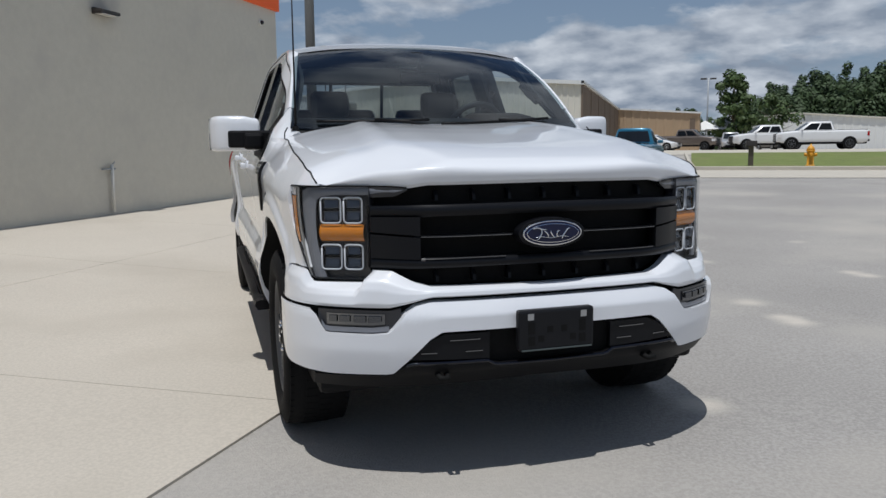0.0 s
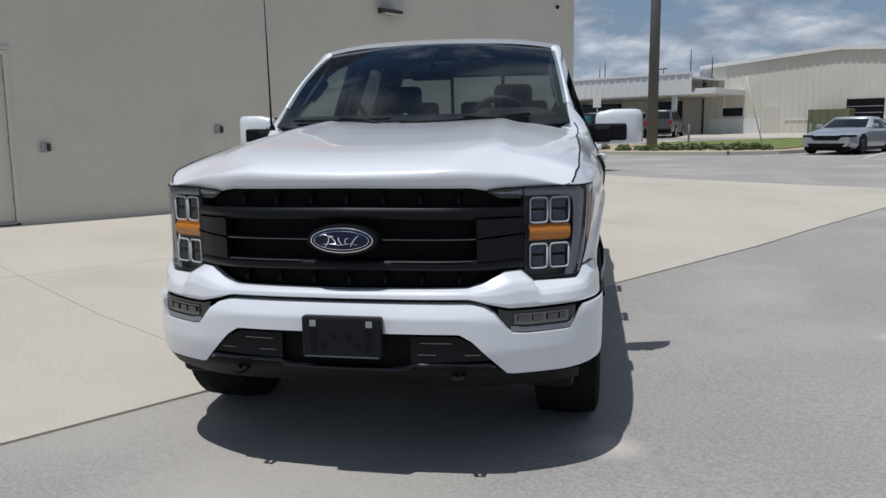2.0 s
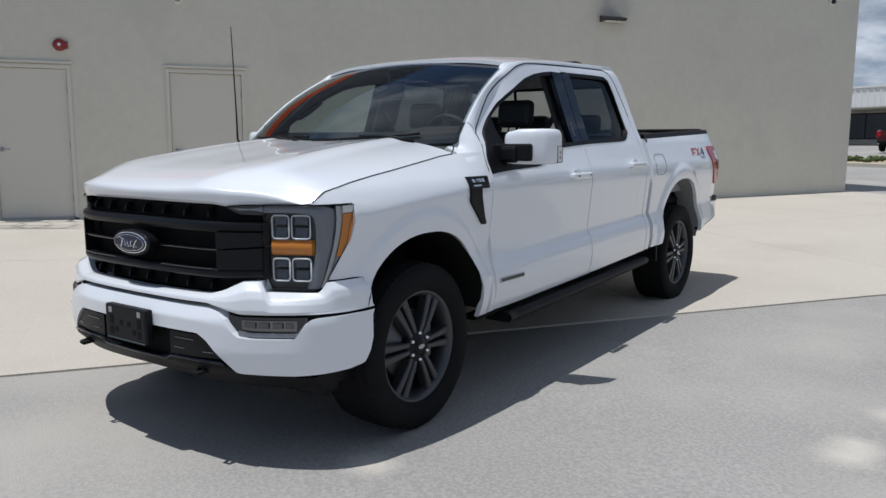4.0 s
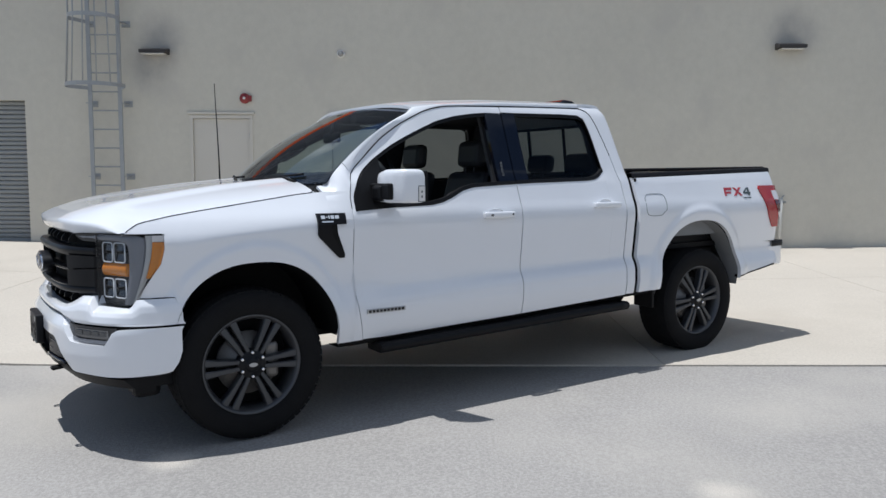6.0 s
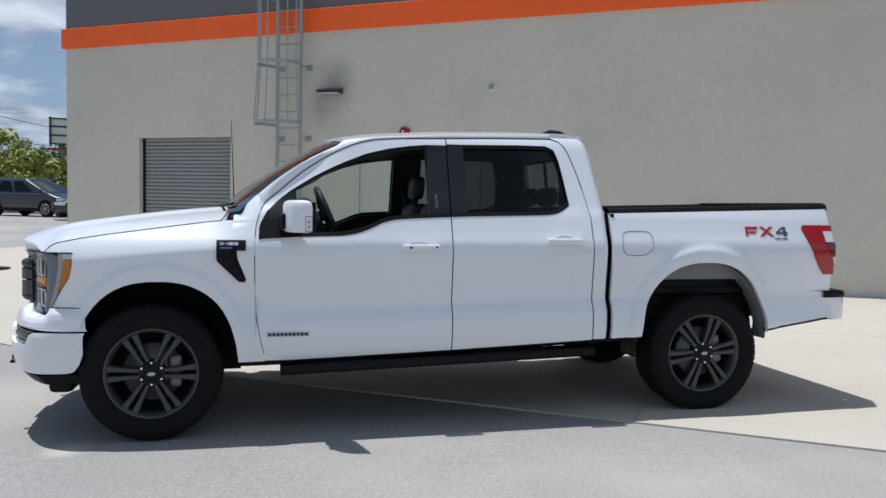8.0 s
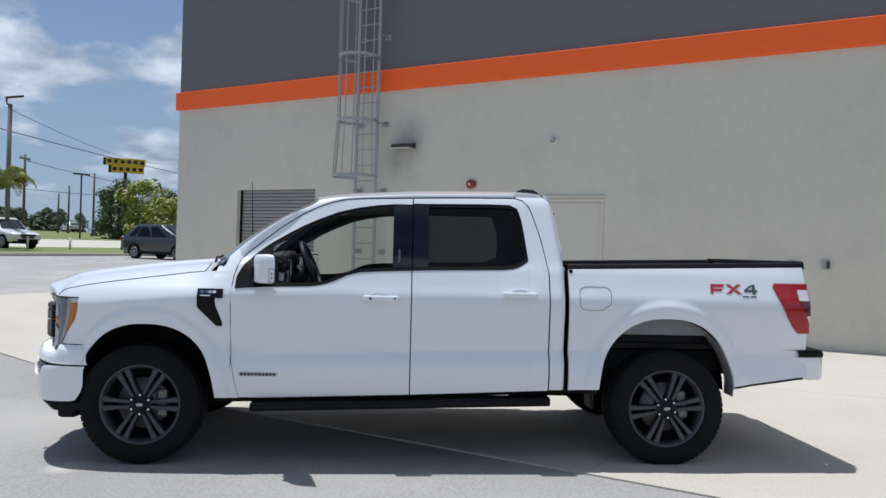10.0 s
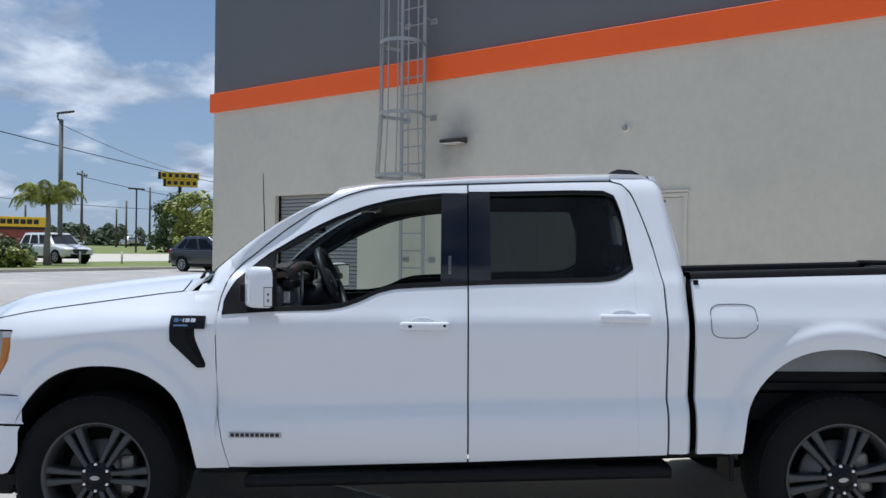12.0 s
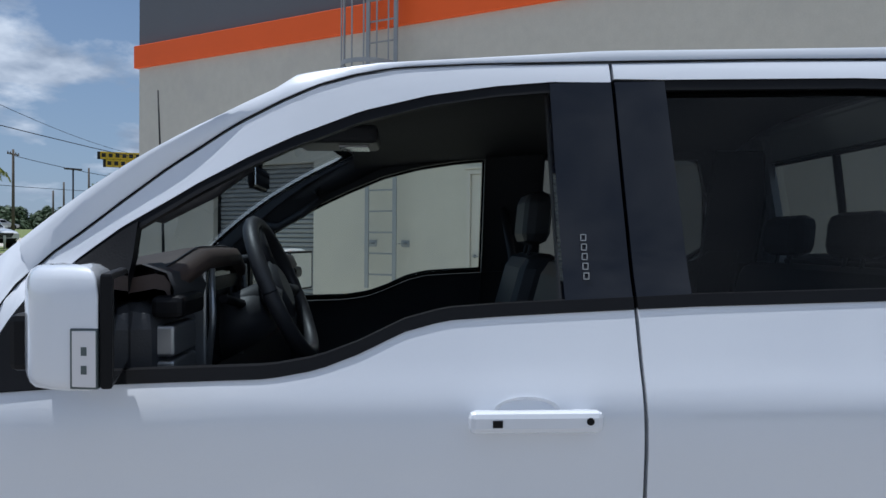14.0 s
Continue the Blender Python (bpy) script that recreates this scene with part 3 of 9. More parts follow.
def badge_vent(side, fen):
    """Dark badge plate with a two-facet leg that sweeps down and back, following the fender."""
    y0 = 0.387
    def strip(bm, zs, left, right, off, inner=0.0):
        g = []
        for z in zs:
            l, r = y0 + left(z), y0 + right(z)
            g.append([(side * (XS(l + (r - l) * k / 4, z) + off - inner * k / 4), l + (r - l) * k / 4, z) for k in range(5)])
        skin(bm, g, (-side * 0.03, 0, 0), smooth=False)
    bm = bmesh.new()
    zs = np.linspace(1.139, 0.944, 14)
    left = curve_of((0.944, 0.958, 1.068, 1.078, 1.139), (0.128, 0.112, 0.000, -0.005, -0.006))
    ridge = curve_of((0.944, 0.960, 1.068, 1.090, 1.139), (0.160, 0.156, 0.084, 0.076, 0.074))
    right = curve_of((0.944, 0.962, 1.087, 1.139), (0.163, 0.167, 0.117, 0.113))
    strip(bm, zs, left, ridge, 0.013)
    vent = part("fender_vent", bm, M_BLACKPL, fen, "black fender vent with badge plate")
    bm = bmesh.new()
    strip(bm, zs, lambda z: ridge(z) + 0.001, right, 0.012, 0.010)
    part("vent_recess", bm, M_UNDER, fen)
    bm = bmesh.new()
    strip(bm, (1.137, 1.158, 1.178, 1.200), lambda z: -0.006, lambda z: 0.166, 0.016)
    part("badge_plate", bm, M_GRILLE, fen, "satin black badge plate")
    bm = bmesh.new()
    y = y0 + 0.014
    for w, z0, z1 in ((0.024, 1.170, 1.188), (0.010, 1.176, 1.182), (0.008, 1.170, 1.188), (0.022, 1.170, 1.188), (0.024, 1.170, 1.188)):
        side_panel(bm, [y, y + w], lambda v: z0, lambda v: z1, 1, side, dx=0.0185, depth=0.004)
        y += w + 0.005
    side_panel(bm, [y0 + 0.015, y0 + 0.085], lambda v: 1.150, lambda v: 1.158, 1, side, dx=0.0183, depth=0.004)
    part("badge", bm, M_CHROME, fen, "pale chrome badge bars")


HOOD_Y = (-0.868, -0.845, -0.80, -0.74, -0.66, -0.55, -0.40, -0.2, 0.0, 0.2, 0.38, 0.52)
HOOD_Z = (1.170, 1.190, 1.216, 1.236, 1.257, 1.276, 1.297, 1.325, 1.350, 1.370, 1.386, 1.395)


def hood_front(x):
    return float(np.interp(abs(x), [c[0] for c in CURVE_F], [c[1] for c in CURVE_F])) + 0.004


def hood_z(x, y):
    u = abs(x)
    edge = max(0.1, XS(y, FTOP(y)) - 0.006)
    zc = interp(y, HOOD_Y, HOOD_Z)
    ze = FTOP(y) + 0.002
    t = min(1.0, max(0.0, (u - 0.55 * edge) / (0.45 * edge)))
    z = zc + (ze - zc) * (0.35 * t + 0.65 * t ** 2.0)
    dome = interp(y, (-0.85, 0.4), (0.60, 0.50))   # raised middle with a soft step at each side
    back = smooth01(-0.8, -0.45, y)
    z += back * (0.010 * (1 - smooth01(dome, dome + 0.07, u)) - 0.008 * math.exp(-(u / 0.30) ** 4))
    z += 0.006 * back * math.exp(-((u - dome + 0.03) / 0.035) ** 2)
    return z


def hood():
    bm = bmesh.new()
    n, m = 64, 34
    rows = []
    lip = lambda x: interp(abs(x), (0, 0.48, 0.553, 0.60, 0.95), (1.136, 1.133, 1.121, 1.1205, 1.1205))
    for j in range(-3, m + 1):
        t = max(0.0, j / m)
        row = []
        for i in range(n + 1):
            s = i / n * 2 - 1
            yb = interp(abs(s), (0, 0.5, 1), (0.40, 0.43, 0.42))
            w = 0.86
            for _ in range(4):
                yf = hood_front(s * w)
                y = yf + (yb - yf) * (t ** 1.25)
                w = XS(y, FTOP(y)) - 0.006
            x = s * w
            z = max(hood_z(x, y), lip(x) + 0.002)
            if j < 0:   # front face, down to the lip
                f = (j + 3) / 3
                z = lip(x) + (z - lip(x)) * f
                y = y - 0.004 + 0.010 * (1 - f) ** 2
            row.append((x, y, z))
        rows.append(row)
    skin(bm, rows, (0, 0.012, -0.012))
    hd = part("hood", bm, M_PAINT, truck)
    for sd in (1, -1):   # black tube on the hood and fender seam, standing in for the shaded gap
        bm = bmesh.new()
        tube(bm, [(sd * (XS(y, FTOP(y)) - 0.002), y, FTOP(y) + 0.001) for y in steps(-0.605, 0.40, 0.03)] + [(sd * 0.872, 0.425, 1.345), (sd * 0.855, 0.44, 1.372)], 0.0035, 5)
        part("hood_gap_tube", bm, M_UNDER, hd)
    return hd


def front_panel(bm, curve, x1, lo, hi, rows, n=40, off=0.0, lean=lambda z: 0.0, x0=None, sides=(1,), depth=0.05, mi=0):
    """A panel across the front. With x0 one piece on each of the sides, else one from -x1 to x1."""
    def col(x, y):
        a, b = lo(abs(x)), hi(abs(x))
        return [(x, y + off + lean(a + (b - a) * k / rows), a + (b - a) * k / rows) for k in range(rows + 1)]
    if x0 is None:
        half = plan(curve, n // 2, x1)
        pts = [(-x, y) for x, y in half[:0:-1]] + half
        skin(bm, [col(x, y) for x, y in pts], (0, depth, 0), mi)
    else:
        for sd in sides:
            skin(bm, [col(sd * x, y) for x, y in plan(curve, n, x1, x0)], (0, depth, 0), mi)


UP_TOP = curve_of((0, 0.474, 0.536, 0.611, 0.676, 0.682, 0.885, 0.897, 0.908, 0.96), (0.728, 0.735, 0.752, 0.793, 0.794, 0.744, 0.744, 0.760, 0.789, 0.789))
UP_BOT = curve_of((0, 0.484, 0.55, 0.635, 0.88, 0.99), (0.695, 0.697, 0.680, 0.660, 0.659, 0.657))
LO_TOP = curve_of((0, 0.483, 0.54, 0.585, 0.642, 0.70, 0.862, 0.884, 0.902, 0.99), (0.679, 0.681, 0.668, 0.640, 0.568, 0.561, 0.561, 0.598, 0.643, 0.648))
LO_BOT = curve_of((0, 0.45, 0.50, 0.632, 0.85, 0.94, 0.982, 0.990, 0.9942, 0.9958), (0.568, 0.569, 0.54, 0.404, 0.398, 0.402, 0.408, 0.416, 0.450, 0.520))


def bumper():
    e = new("front_bumper"); e.parent = truck
    bm = bmesh.new()   # upper fascia: from the gap up to grille and lamps, drawn in toward its top
    n, rows = 60, 18
    low, high = plan(CURVE_B, n, 0.9958), plan(CURVE_F, n, 0.9495)
    half = []
    for (xb, yb), (xt, yt) in zip(low, high):
        yb, yt = yb + 0.024, yt - 0.004
        xb -= 0.012 * smooth01(0.7, 0.95, xb)
        zb, zt = UP_BOT(xb), UP_TOP(xt)
        col = []
        for k in range(rows + 1):
            t = k / rows
            w = interp(t, (0, 0.5, 0.76, 1.0), (0.0, 0.13, 0.34, 1.0))
            col.append((xb + (xt - xb) * w, yb + (yt - yb) * w + 0.010 * (1 - smooth01(0.0, 0.12, t)), zb + (zt - zb) * t))
        half.append(col)
    cols = [[(-x, y, z) for x, y, z in c2] for c2 in half[:0:-1]] + half
    skin(bm, cols, (0, 0.04, 0))
    part("upper_fascia", bm, M_PAINT, e)
    bm = bmesh.new()
    front_panel(bm, CURVE_B, 0.9958, LO_BOT, LO_TOP, 14, n=110, lean=lambda z: 0.75 * max(0, z - 0.625) ** 1.1 + 0.35 * max(0, 0.50 - z) ** 1.2)
    part("lower_bar", bm, M_PAINT, e)
    bm = bmesh.new()   # black backing behind all openings
    front_panel(bm, CURVE_B, 0.965, lambda x: interp(x, (0, 0.5, 0.6, 0.97), (0.42, 0.42, 0.44, 0.42)), lambda x: 0.70, 4, n=50, off=0.075)
    part("backing", bm, M_UNDER, e)
    for sd in (1, -1):   # lower grey inserts
        bm = bmesh.new()
        ib, it = curve_of((0.26, 0.58), (0.452, 0.463)), curve_of((0.26, 0.44, 0.49, 0.58), (0.556, 0.556, 0.535, 0.466))
        front_panel(bm, CURVE_B, 0.575, ib, it, 4, n=14, off=0.012, x0=0.262, sides=(sd,), depth=0.05)
        ins = part("insert", bm, M_GRILLE, e)
        for z, xa, xb in ((0.532, 0.30, 0.42), (0.486, 0.29, 0.36), (0.486, 0.47, 0.53)):
            bm = bmesh.new()
            front_panel(bm, CURVE_B, xb, lambda x: z - 0.002, lambda x: z + 0.002, 1, n=6, off=0.008, x0=xa, sides=(sd,), depth=0.006)
            part("insert_line", bm, M_DARKCHROME, ins)
    bm = bmesh.new()   # middle of the lower opening
    front_panel(bm, CURVE_B, 0.262, lambda x: 0.43, lambda x: 0.565, 3, n=12, off=0.045, depth=0.03)
    part("lower_grille", bm, M_UNDER, e)
    bm = bmesh.new()   # lower lip
    front_panel(bm, CURVE_B, 0.90, lambda x: interp(x, (0, 0.5, 0.9), (0.345, 0.335, 0.33)), lambda x: interp(x, (0, 0.24, 0.27, 0.57, 0.64, 0.9), (0.428, 0.430, 0.449, 0.450, 0.398, 0.384)), 6, n=60, off=0.012, lean=lambda z: 1.0 * max(0, 0.415 - z), depth=0.25)
    dam = part("air_dam", bm, M_BLACKPL, e)
    bm = bmesh.new()   # polished edge of the lip
    pts = [(x, y + 0.006, interp(abs(x), (0, 0.24, 0.27, 0.57, 0.60), (0.424, 0.426, 0.445, 0.447, 0.43))) for x, y in [(-a, b) for a, b in plan(CURVE_B, 24, 0.585)[:0:-1]] + plan(CURVE_B, 24, 0.585)]
    tube(bm, pts, 0.007, 6)
    part("lip_edge", bm, M_GLOSSBLK, dam, "gloss black lip edge")
    for sd in (1, -1):
        bm = bmesh.new()
        box(bm, *sorted((sd * 0.60, sd * 0.88)), -0.60, -0.46, 0.27, 0.43, 0.03)
        part("deflector", bm, M_BLACKPL, e)
        bm = bmesh.new()
        tube(bm, [(sd * 0.43, -0.80, 0.405), (sd * 0.43, -0.90, 0.395), (sd * 0.436, -0.922, 0.392), (sd * 0.462, -0.922, 0.392), (sd * 0.47, -0.80, 0.405)], 0.011, 7)
        part("tow_hook", bm, M_UNDER, e)
        bm = bmesh.new()
        front_panel(bm, CURVE_B, 0.884, lambda x: LO_TOP(x) + 0.002, lambda x: max(LO_TOP(x) + 0.004, UP_BOT(x) - 0.010), 5, n=20, off=0.030, x0=0.596, sides=(sd,), depth=0.01)
        fog = part("fog_lamp", bm, M_HOUSING, e, "dark fog lamp with bright lens and grey strip")
        bm = bmesh.new()
        front_panel(bm, CURVE_B, 0.858, lambda x: LO_TOP(x) + 0.032, lambda x: UP_BOT(x) - 0.022, 3, n=10, off=0.024, x0=0.655, sides=(sd,), depth=0.004)
        part("lens", bm, M_DARKCHROME, fog)
        for xa, xb in ((0.67, 0.715), (0.725, 0.765), (0.78, 0.815), (0.825, 0.85)):
            bm = bmesh.new()
            front_panel(bm, CURVE_B, xb, lambda x: LO_TOP(x) + 0.044, lambda x: UP_BOT(x) - 0.030, 2, n=4, off=0.016, x0=xa, sides=(sd,), depth=0.01)
            part("reflector", bm, M_REFLECT, fog)
        bm = bmesh.new()
        front_panel(bm, CURVE_B, 0.876, lambda x: LO_TOP(x) + 0.005, lambda x: LO_TOP(x) + 0.024, 2, n=16, off=0.020, x0=0.642, sides=(sd,), depth=0.004)
        part("lens_strip", bm, M_BLADE, fog)
    # plate bracket
    bm = bmesh.new()
    box(bm, -0.160, 0.160, -0.962, -0.92, 0.478, 0.638, 0.010)
    br = part("plate_bracket", bm, M_BRACKET, e, "black empty licence plate bracket")
    for a, b, c2, d in ((-0.125, -0.10, 0.60, 0.625), (0.10, 0.125, 0.60, 0.625)):
        bm = bmesh.new()
        box(bm, a, b, -0.9645, -0.9615, c2, d)
        part("clip", bm, M_SILVER, br)
    bm = bmesh.new()
    box(bm, -0.150, 0.150, -0.966, -0.950, 0.478, 0.484, 0.002)
    part("lower_edge", bm, M_GREYBADGE, br)
    for x in (-0.03, 0.03, -0.068, 0.068):
        bm = bmesh.new()
        z = 0.56 if abs(x) < 0.05 else 0.525
        box(bm, x - 0.012, x + 0.012, -0.9635, -0.9615, z - 0.012, z + 0.012)
        part("slot", bm, M_UNDER, br)
    for sd in (-1, 1):
        for z0, z1 in ((0.50, 0.535), (0.545, 0.59)):
            bm = bmesh.new()
            box(bm, sd * 0.108 - 0.014, sd * 0.108 + 0.014, -0.9635, -0.9615, z0, z1)
            part("slot", bm, M_UNDER, br)


GR_TOP = curve_of((0, 0.48, 0.553, 0.59, 0.685), (1.132, 1.129, 1.112, 1.084, 1.075))
GR_BOT = curve_of((0, 0.474, 0.536, 0.611, 0.685), (0.728, 0.735, 0.752, 0.793, 0.793))


def grille():
    e = new("grille"); e.parent = truck
    bm = bmesh.new()
    front_panel(bm, CURVE_F, 0.684, GR_BOT, GR_TOP, 6, n=50, off=0.070, depth=0.02)
    part("mesh_panel", bm, M_UNDER, e)
    for x in (0.0, 0.147, -0.147, 0.293, -0.293, 0.44, -0.44):
        for z0, z1 in ((1.062, 1.104), (0.748, 0.792)):
            y = float(np.interp(abs(x), [c[0] for c in CURVE_F], [c[1] for c in CURVE_F]))
            bm = bmesh.new()
            prism(bm, [(y + 0.030, z0), (y + 0.070, z0), (y + 0.070, z1), (y + 0.050, z1), (y + 0.034, (z0 + z1) / 2)], "x", x - 0.006, x + 0.006)
            part("fin", bm, M_GRILLE, e)
    up_lo = curve_of((0, 0.46, 0.5, 0.69), (1.008, 1.004, 0.999, 0.996))
    up_hi = curve_of((0, 0.5, 0.69), (1.050, 1.047, 1.041))
    lo_lo = curve_of((0, 0.46, 0.54, 0.60, 0.69), (0.807, 0.806, 0.803, 0.80, 0.80))
    lo_hi = curve_of((0, 0.44, 0.69), (0.842, 0.843, 0.846))
    for nm, lo, hi in (("upper_bar", up_lo, up_hi), ("lower_bar", lo_lo, lo_hi)):
        bm = bmesh.new()
        front_panel(bm, CURVE_F, 0.682, lo, hi, 5, n=50, off=-0.012, depth=0.055, lean=lambda z, lo=lo, hi=hi: 0.010 * (((z - lo(0.3)) / (hi(0.3) - lo(0.3)) - 0.5) * 2) ** 2)
        part(nm, bm, M_GRILLE, e)
    bm = bmesh.new()
    front_panel(bm, CURVE_F, 0.53, lambda x: 0.921, lambda x: 0.931, 1, n=40, off=0.012, depth=0.04)
    part("middle_bar", bm, M_GRILLE, e)
    for sd in (1, -1):   # end blocks that close the bars to a C, parted by a dark slot
        for lo, hi in ((lambda x: interp(x, (0.51, 0.69), (0.931, 0.943)), lambda x: up_lo(x) + 0.004), (lambda x: lo_hi(x) - 0.004, lambda x: interp(x, (0.51, 0.69), (0.923, 0.935)))):
            bm = bmesh.new()
            front_panel(bm, CURVE_F, 0.682, lo, hi, 4, n=12, off=-0.0115, x0=0.512, sides=(sd,), depth=0.05)
            part("end_block", bm, M_GRILLE, e)
        for z, xa, xb in ((0.9245, 0.15, 0.508), (0.8425, 0.18, 0.495)):
            bm = bmesh.new()
            front_panel(bm, CURVE_F, xb, lambda x: z, lambda x: z + 0.003, 1, n=12, off=-0.003 if z > 0.9 else -0.0125, x0=xa, sides=(sd,), depth=0.006)
            part("bright_line", bm, M_DARKCHROME, e, "thin bright grille line")
    # oval badge
    def oval(bm, a, b, y0, y1, zc=0.929, n=40):
        prism(bm, [(a * math.cos(2 * math.pi * k / n), zc + b * math.sin(2 * math.pi * k / n)) for k in range(n)], "y", y0, y1, bev=0.003)
    bm = bmesh.new(); oval(bm, 0.141, 0.060, -0.908, -0.85)
    ring = part("badge_base", bm, M_GRILLE, e)
    bm = bmesh.new(); oval(bm, 0.126, 0.050, -0.915, -0.90)
    part("badge_ring", bm, M_CHROME, e, "chrome oval badge ring")
    bm = bmesh.new(); oval(bm, 0.1205, 0.0455, -0.9175, -0.905)
    part("badge_field", bm, M_BLUE, e, "blue oval badge field")
    bm = bmesh.new(); oval(bm, 0.111, 0.0385, -0.9183, -0.91)
    part("badge_line", bm, M_CHROME, e, "thin bright line inside the badge")
    bm = bmesh.new(); oval(bm, 0.109, 0.0365, -0.9190, -0.91)
    part("badge_field", bm, M_BLUE, e)
    bm = bmesh.new()   # flowing stroke, as a plain ornament
    for k, (x, h, lean) in enumerate(((-0.062, 0.021, 0.35), (-0.030, 0.011, 0.2), (-0.002, 0.012, 0.25), (0.026, 0.012, 0.2), (0.054, 0.021, 0.3))):
        tube(bm, [(x + lean * h * math.sin(a) + 0.011 * math.cos(a * 1.0 + k), -0.9200, 0.926 + h * math.sin(a)) for a in (-1.5 + 3.3 * q / 10 for q in range(11))], [0.0016 + 0.0018 * math.sin(math.pi * q / 10) for q in range(11)], 6)
    tube(bm, [(-0.085 + 0.0062 * k, -0.9200, 0.9475 + 0.004 * math.sin(k * 0.62)) for k in range(10)], 0.0028, 6)
    tube(bm, [(-0.075 + 0.0155 * k, -0.9200, 0.914 + 0.003 * math.sin(k * 1.1)) for k in range(10)], 0.0016, 6)
    part("badge_stroke", bm, M_CHROME, e, "chrome stroke on the badge")


def headlamp(sd):
    e = new("headlamp"); e.parent = truck
    e["label"] = "clear headlamp with amber middle in dark housing"
    fx, fy = [c[0] for c in CURVE_F], [c[1] for c in CURVE_F]
    def yF(x):
        return float(np.interp(x, fx, fy))
    def at(x, z, off=0.0):
        """A point of the lamp's face, set back by off along the face's normal."""
        d = (yF(x + 0.004) - yF(x - 0.004)) / 0.008
        q = math.hypot(d, 1.0)
        return (sd * (x - off * d / q), yF(x) + off / q, z)
    def band(bm, xs, lo, hi, off, rows=4, depth=0.012, mi=0):
        skin(bm, [[at(x, lo(x) + (hi(x) - lo(x)) * k / rows, off(k / rows) if callable(off) else off) for k in range(rows + 1)] for x in xs], (0, depth, 0), mi)
    top = lambda x: 1.1165
    bot = lambda x: LAMP_EDGE(yF(x)) + 0.003
    xs = [float(v) for v in np.linspace(0.684, 0.9482, 34)]
    bm = bmesh.new(); band(bm, xs, bot, top, 0.045, 8, 0.03)
    part("housing", bm, M_HOUSING, e)
    bm = bmesh.new()   # rim walls from the face back to the housing
    rim = [(x, bot(x)) for x in xs] + [(0.9482, 1.05), (0.9482, 1.1165)] + [(x, 1.1165) for x in xs[::-1]] + [(0.684, 0.95), (0.684, bot(0.684))]
    skin(bm, [[at(x, z, 0.001), at(x, z, 0.05)] for x, z in rim])
    part("lamp_rim", bm, M_HOUSING, e)
    bm = bmesh.new(); band(bm, xs, bot, top, 0.0, 8, 0.0)
    outward(bm, (sd * 0.6, 0.2, 0.95))
    lens = part("lens", bm, M_LENS, e); lens.visible_shadow = False
    bm = bmesh.new()   # dark arm toward the grille, below the light blade
    band(bm, [float(v) for v in np.linspace(0.556, 0.684, 9)], lambda x: interp(x, (0.556, 0.60, 0.684), (1.103, 1.079, 1.074)), lambda x: interp(x, (0.556, 0.60, 0.684), (1.112, 1.1155, 1.1165)), 0.012, 2, 0.03)
    part("arm", bm, M_HOUSING, e)
    bm = bmesh.new()   # black tube drawn for the dark gap between hood and lamp
    tube(bm, [at(0.556 + 0.39 * k / 20, interp(k, (0, 3, 20), (1.113, 1.1185, 1.1185)), 0.002) for k in range(21)], 0.0032, 5)
    part("seal_gap_strip", bm, M_UNDER, e)
    # wide grey light blade: along the top, then down the outside
    outer = ((0.567, 1.106), (0.60, 1.1115), (0.66, 1.113), (0.75, 1.1135), (0.84, 1.1135), (0.905, 1.112), (0.924, 1.098), (0.926, 1.06), (0.924, 1.00), (0.919, 0.93), (0.911, 0.87), (0.900, 0.80), (0.890, 0.760))
    inner = ((0.572, 1.102), (0.605, 1.087), (0.66, 1.084), (0.75, 1.084), (0.82, 1.083), (0.858, 1.078), (0.876, 1.064), (0.881, 1.03), (0.882, 0.97), (0.879, 0.91), (0.870, 0.855), (0.856, 0.80), (0.844, 0.758))
    bm = bmesh.new()
    skin(bm, [[at(xa + (xb - xa) * k / 4, za + (zb - za) * k / 4, 0.010 + 0.0025 * abs(k - 2)) for k in range(5)] for (xa, za), (xb, zb) in zip(outer, inner)], (0, 0.014, 0))
    part("blade", bm, M_BLADE, e, "wide grey C-shaped light blade")
    bm = bmesh.new()   # bright edge between blade and side marker
    edge = ((0.930, 1.112), (0.931, 1.06), (0.929, 1.00), (0.9235, 0.93), (0.915, 0.865), (0.904, 0.80), (0.894, 0.764))
    skin(bm, [[at(x - 0.002, z, 0.006), at(x + 0.003, z, 0.004), at(x + 0.006, z, 0.007)] for x, z in edge], (0, 0.01, 0))
    part("marker_frame", bm, M_SILVER, e, "bright strip before the side marker")
    bm = bmesh.new()
    zs = [float(v) for v in np.linspace(0.895, 1.078, 10)]
    xi = curve_of((0.895, 0.93, 1.00, 1.06, 1.078), (0.9265, 0.9305, 0.9355, 0.9375, 0.9375))
    xo = curve_of((0.895, 0.93, 0.97, 0.997, 1.078), (0.9315, 0.9385, 0.9435, 0.9468, 0.9472))
    skin(bm, [[at(xi(z) + (xo(z) - xi(z)) * k / 3, z, 0.004) for k in range(4)] for z in zs], (0, 0.012, 0))
    part("side_marker", bm, M_AMBER, e, "amber side marker")
    bm = bmesh.new()
    skin(bm, [[at(x, z, 0.005) for z in (1.081, 1.095, 1.112)] for x in (0.9375, 0.942, 0.947)], (0, 0.01, 0))
    part("clear_corner", bm, M_CLEARLAMP, e)
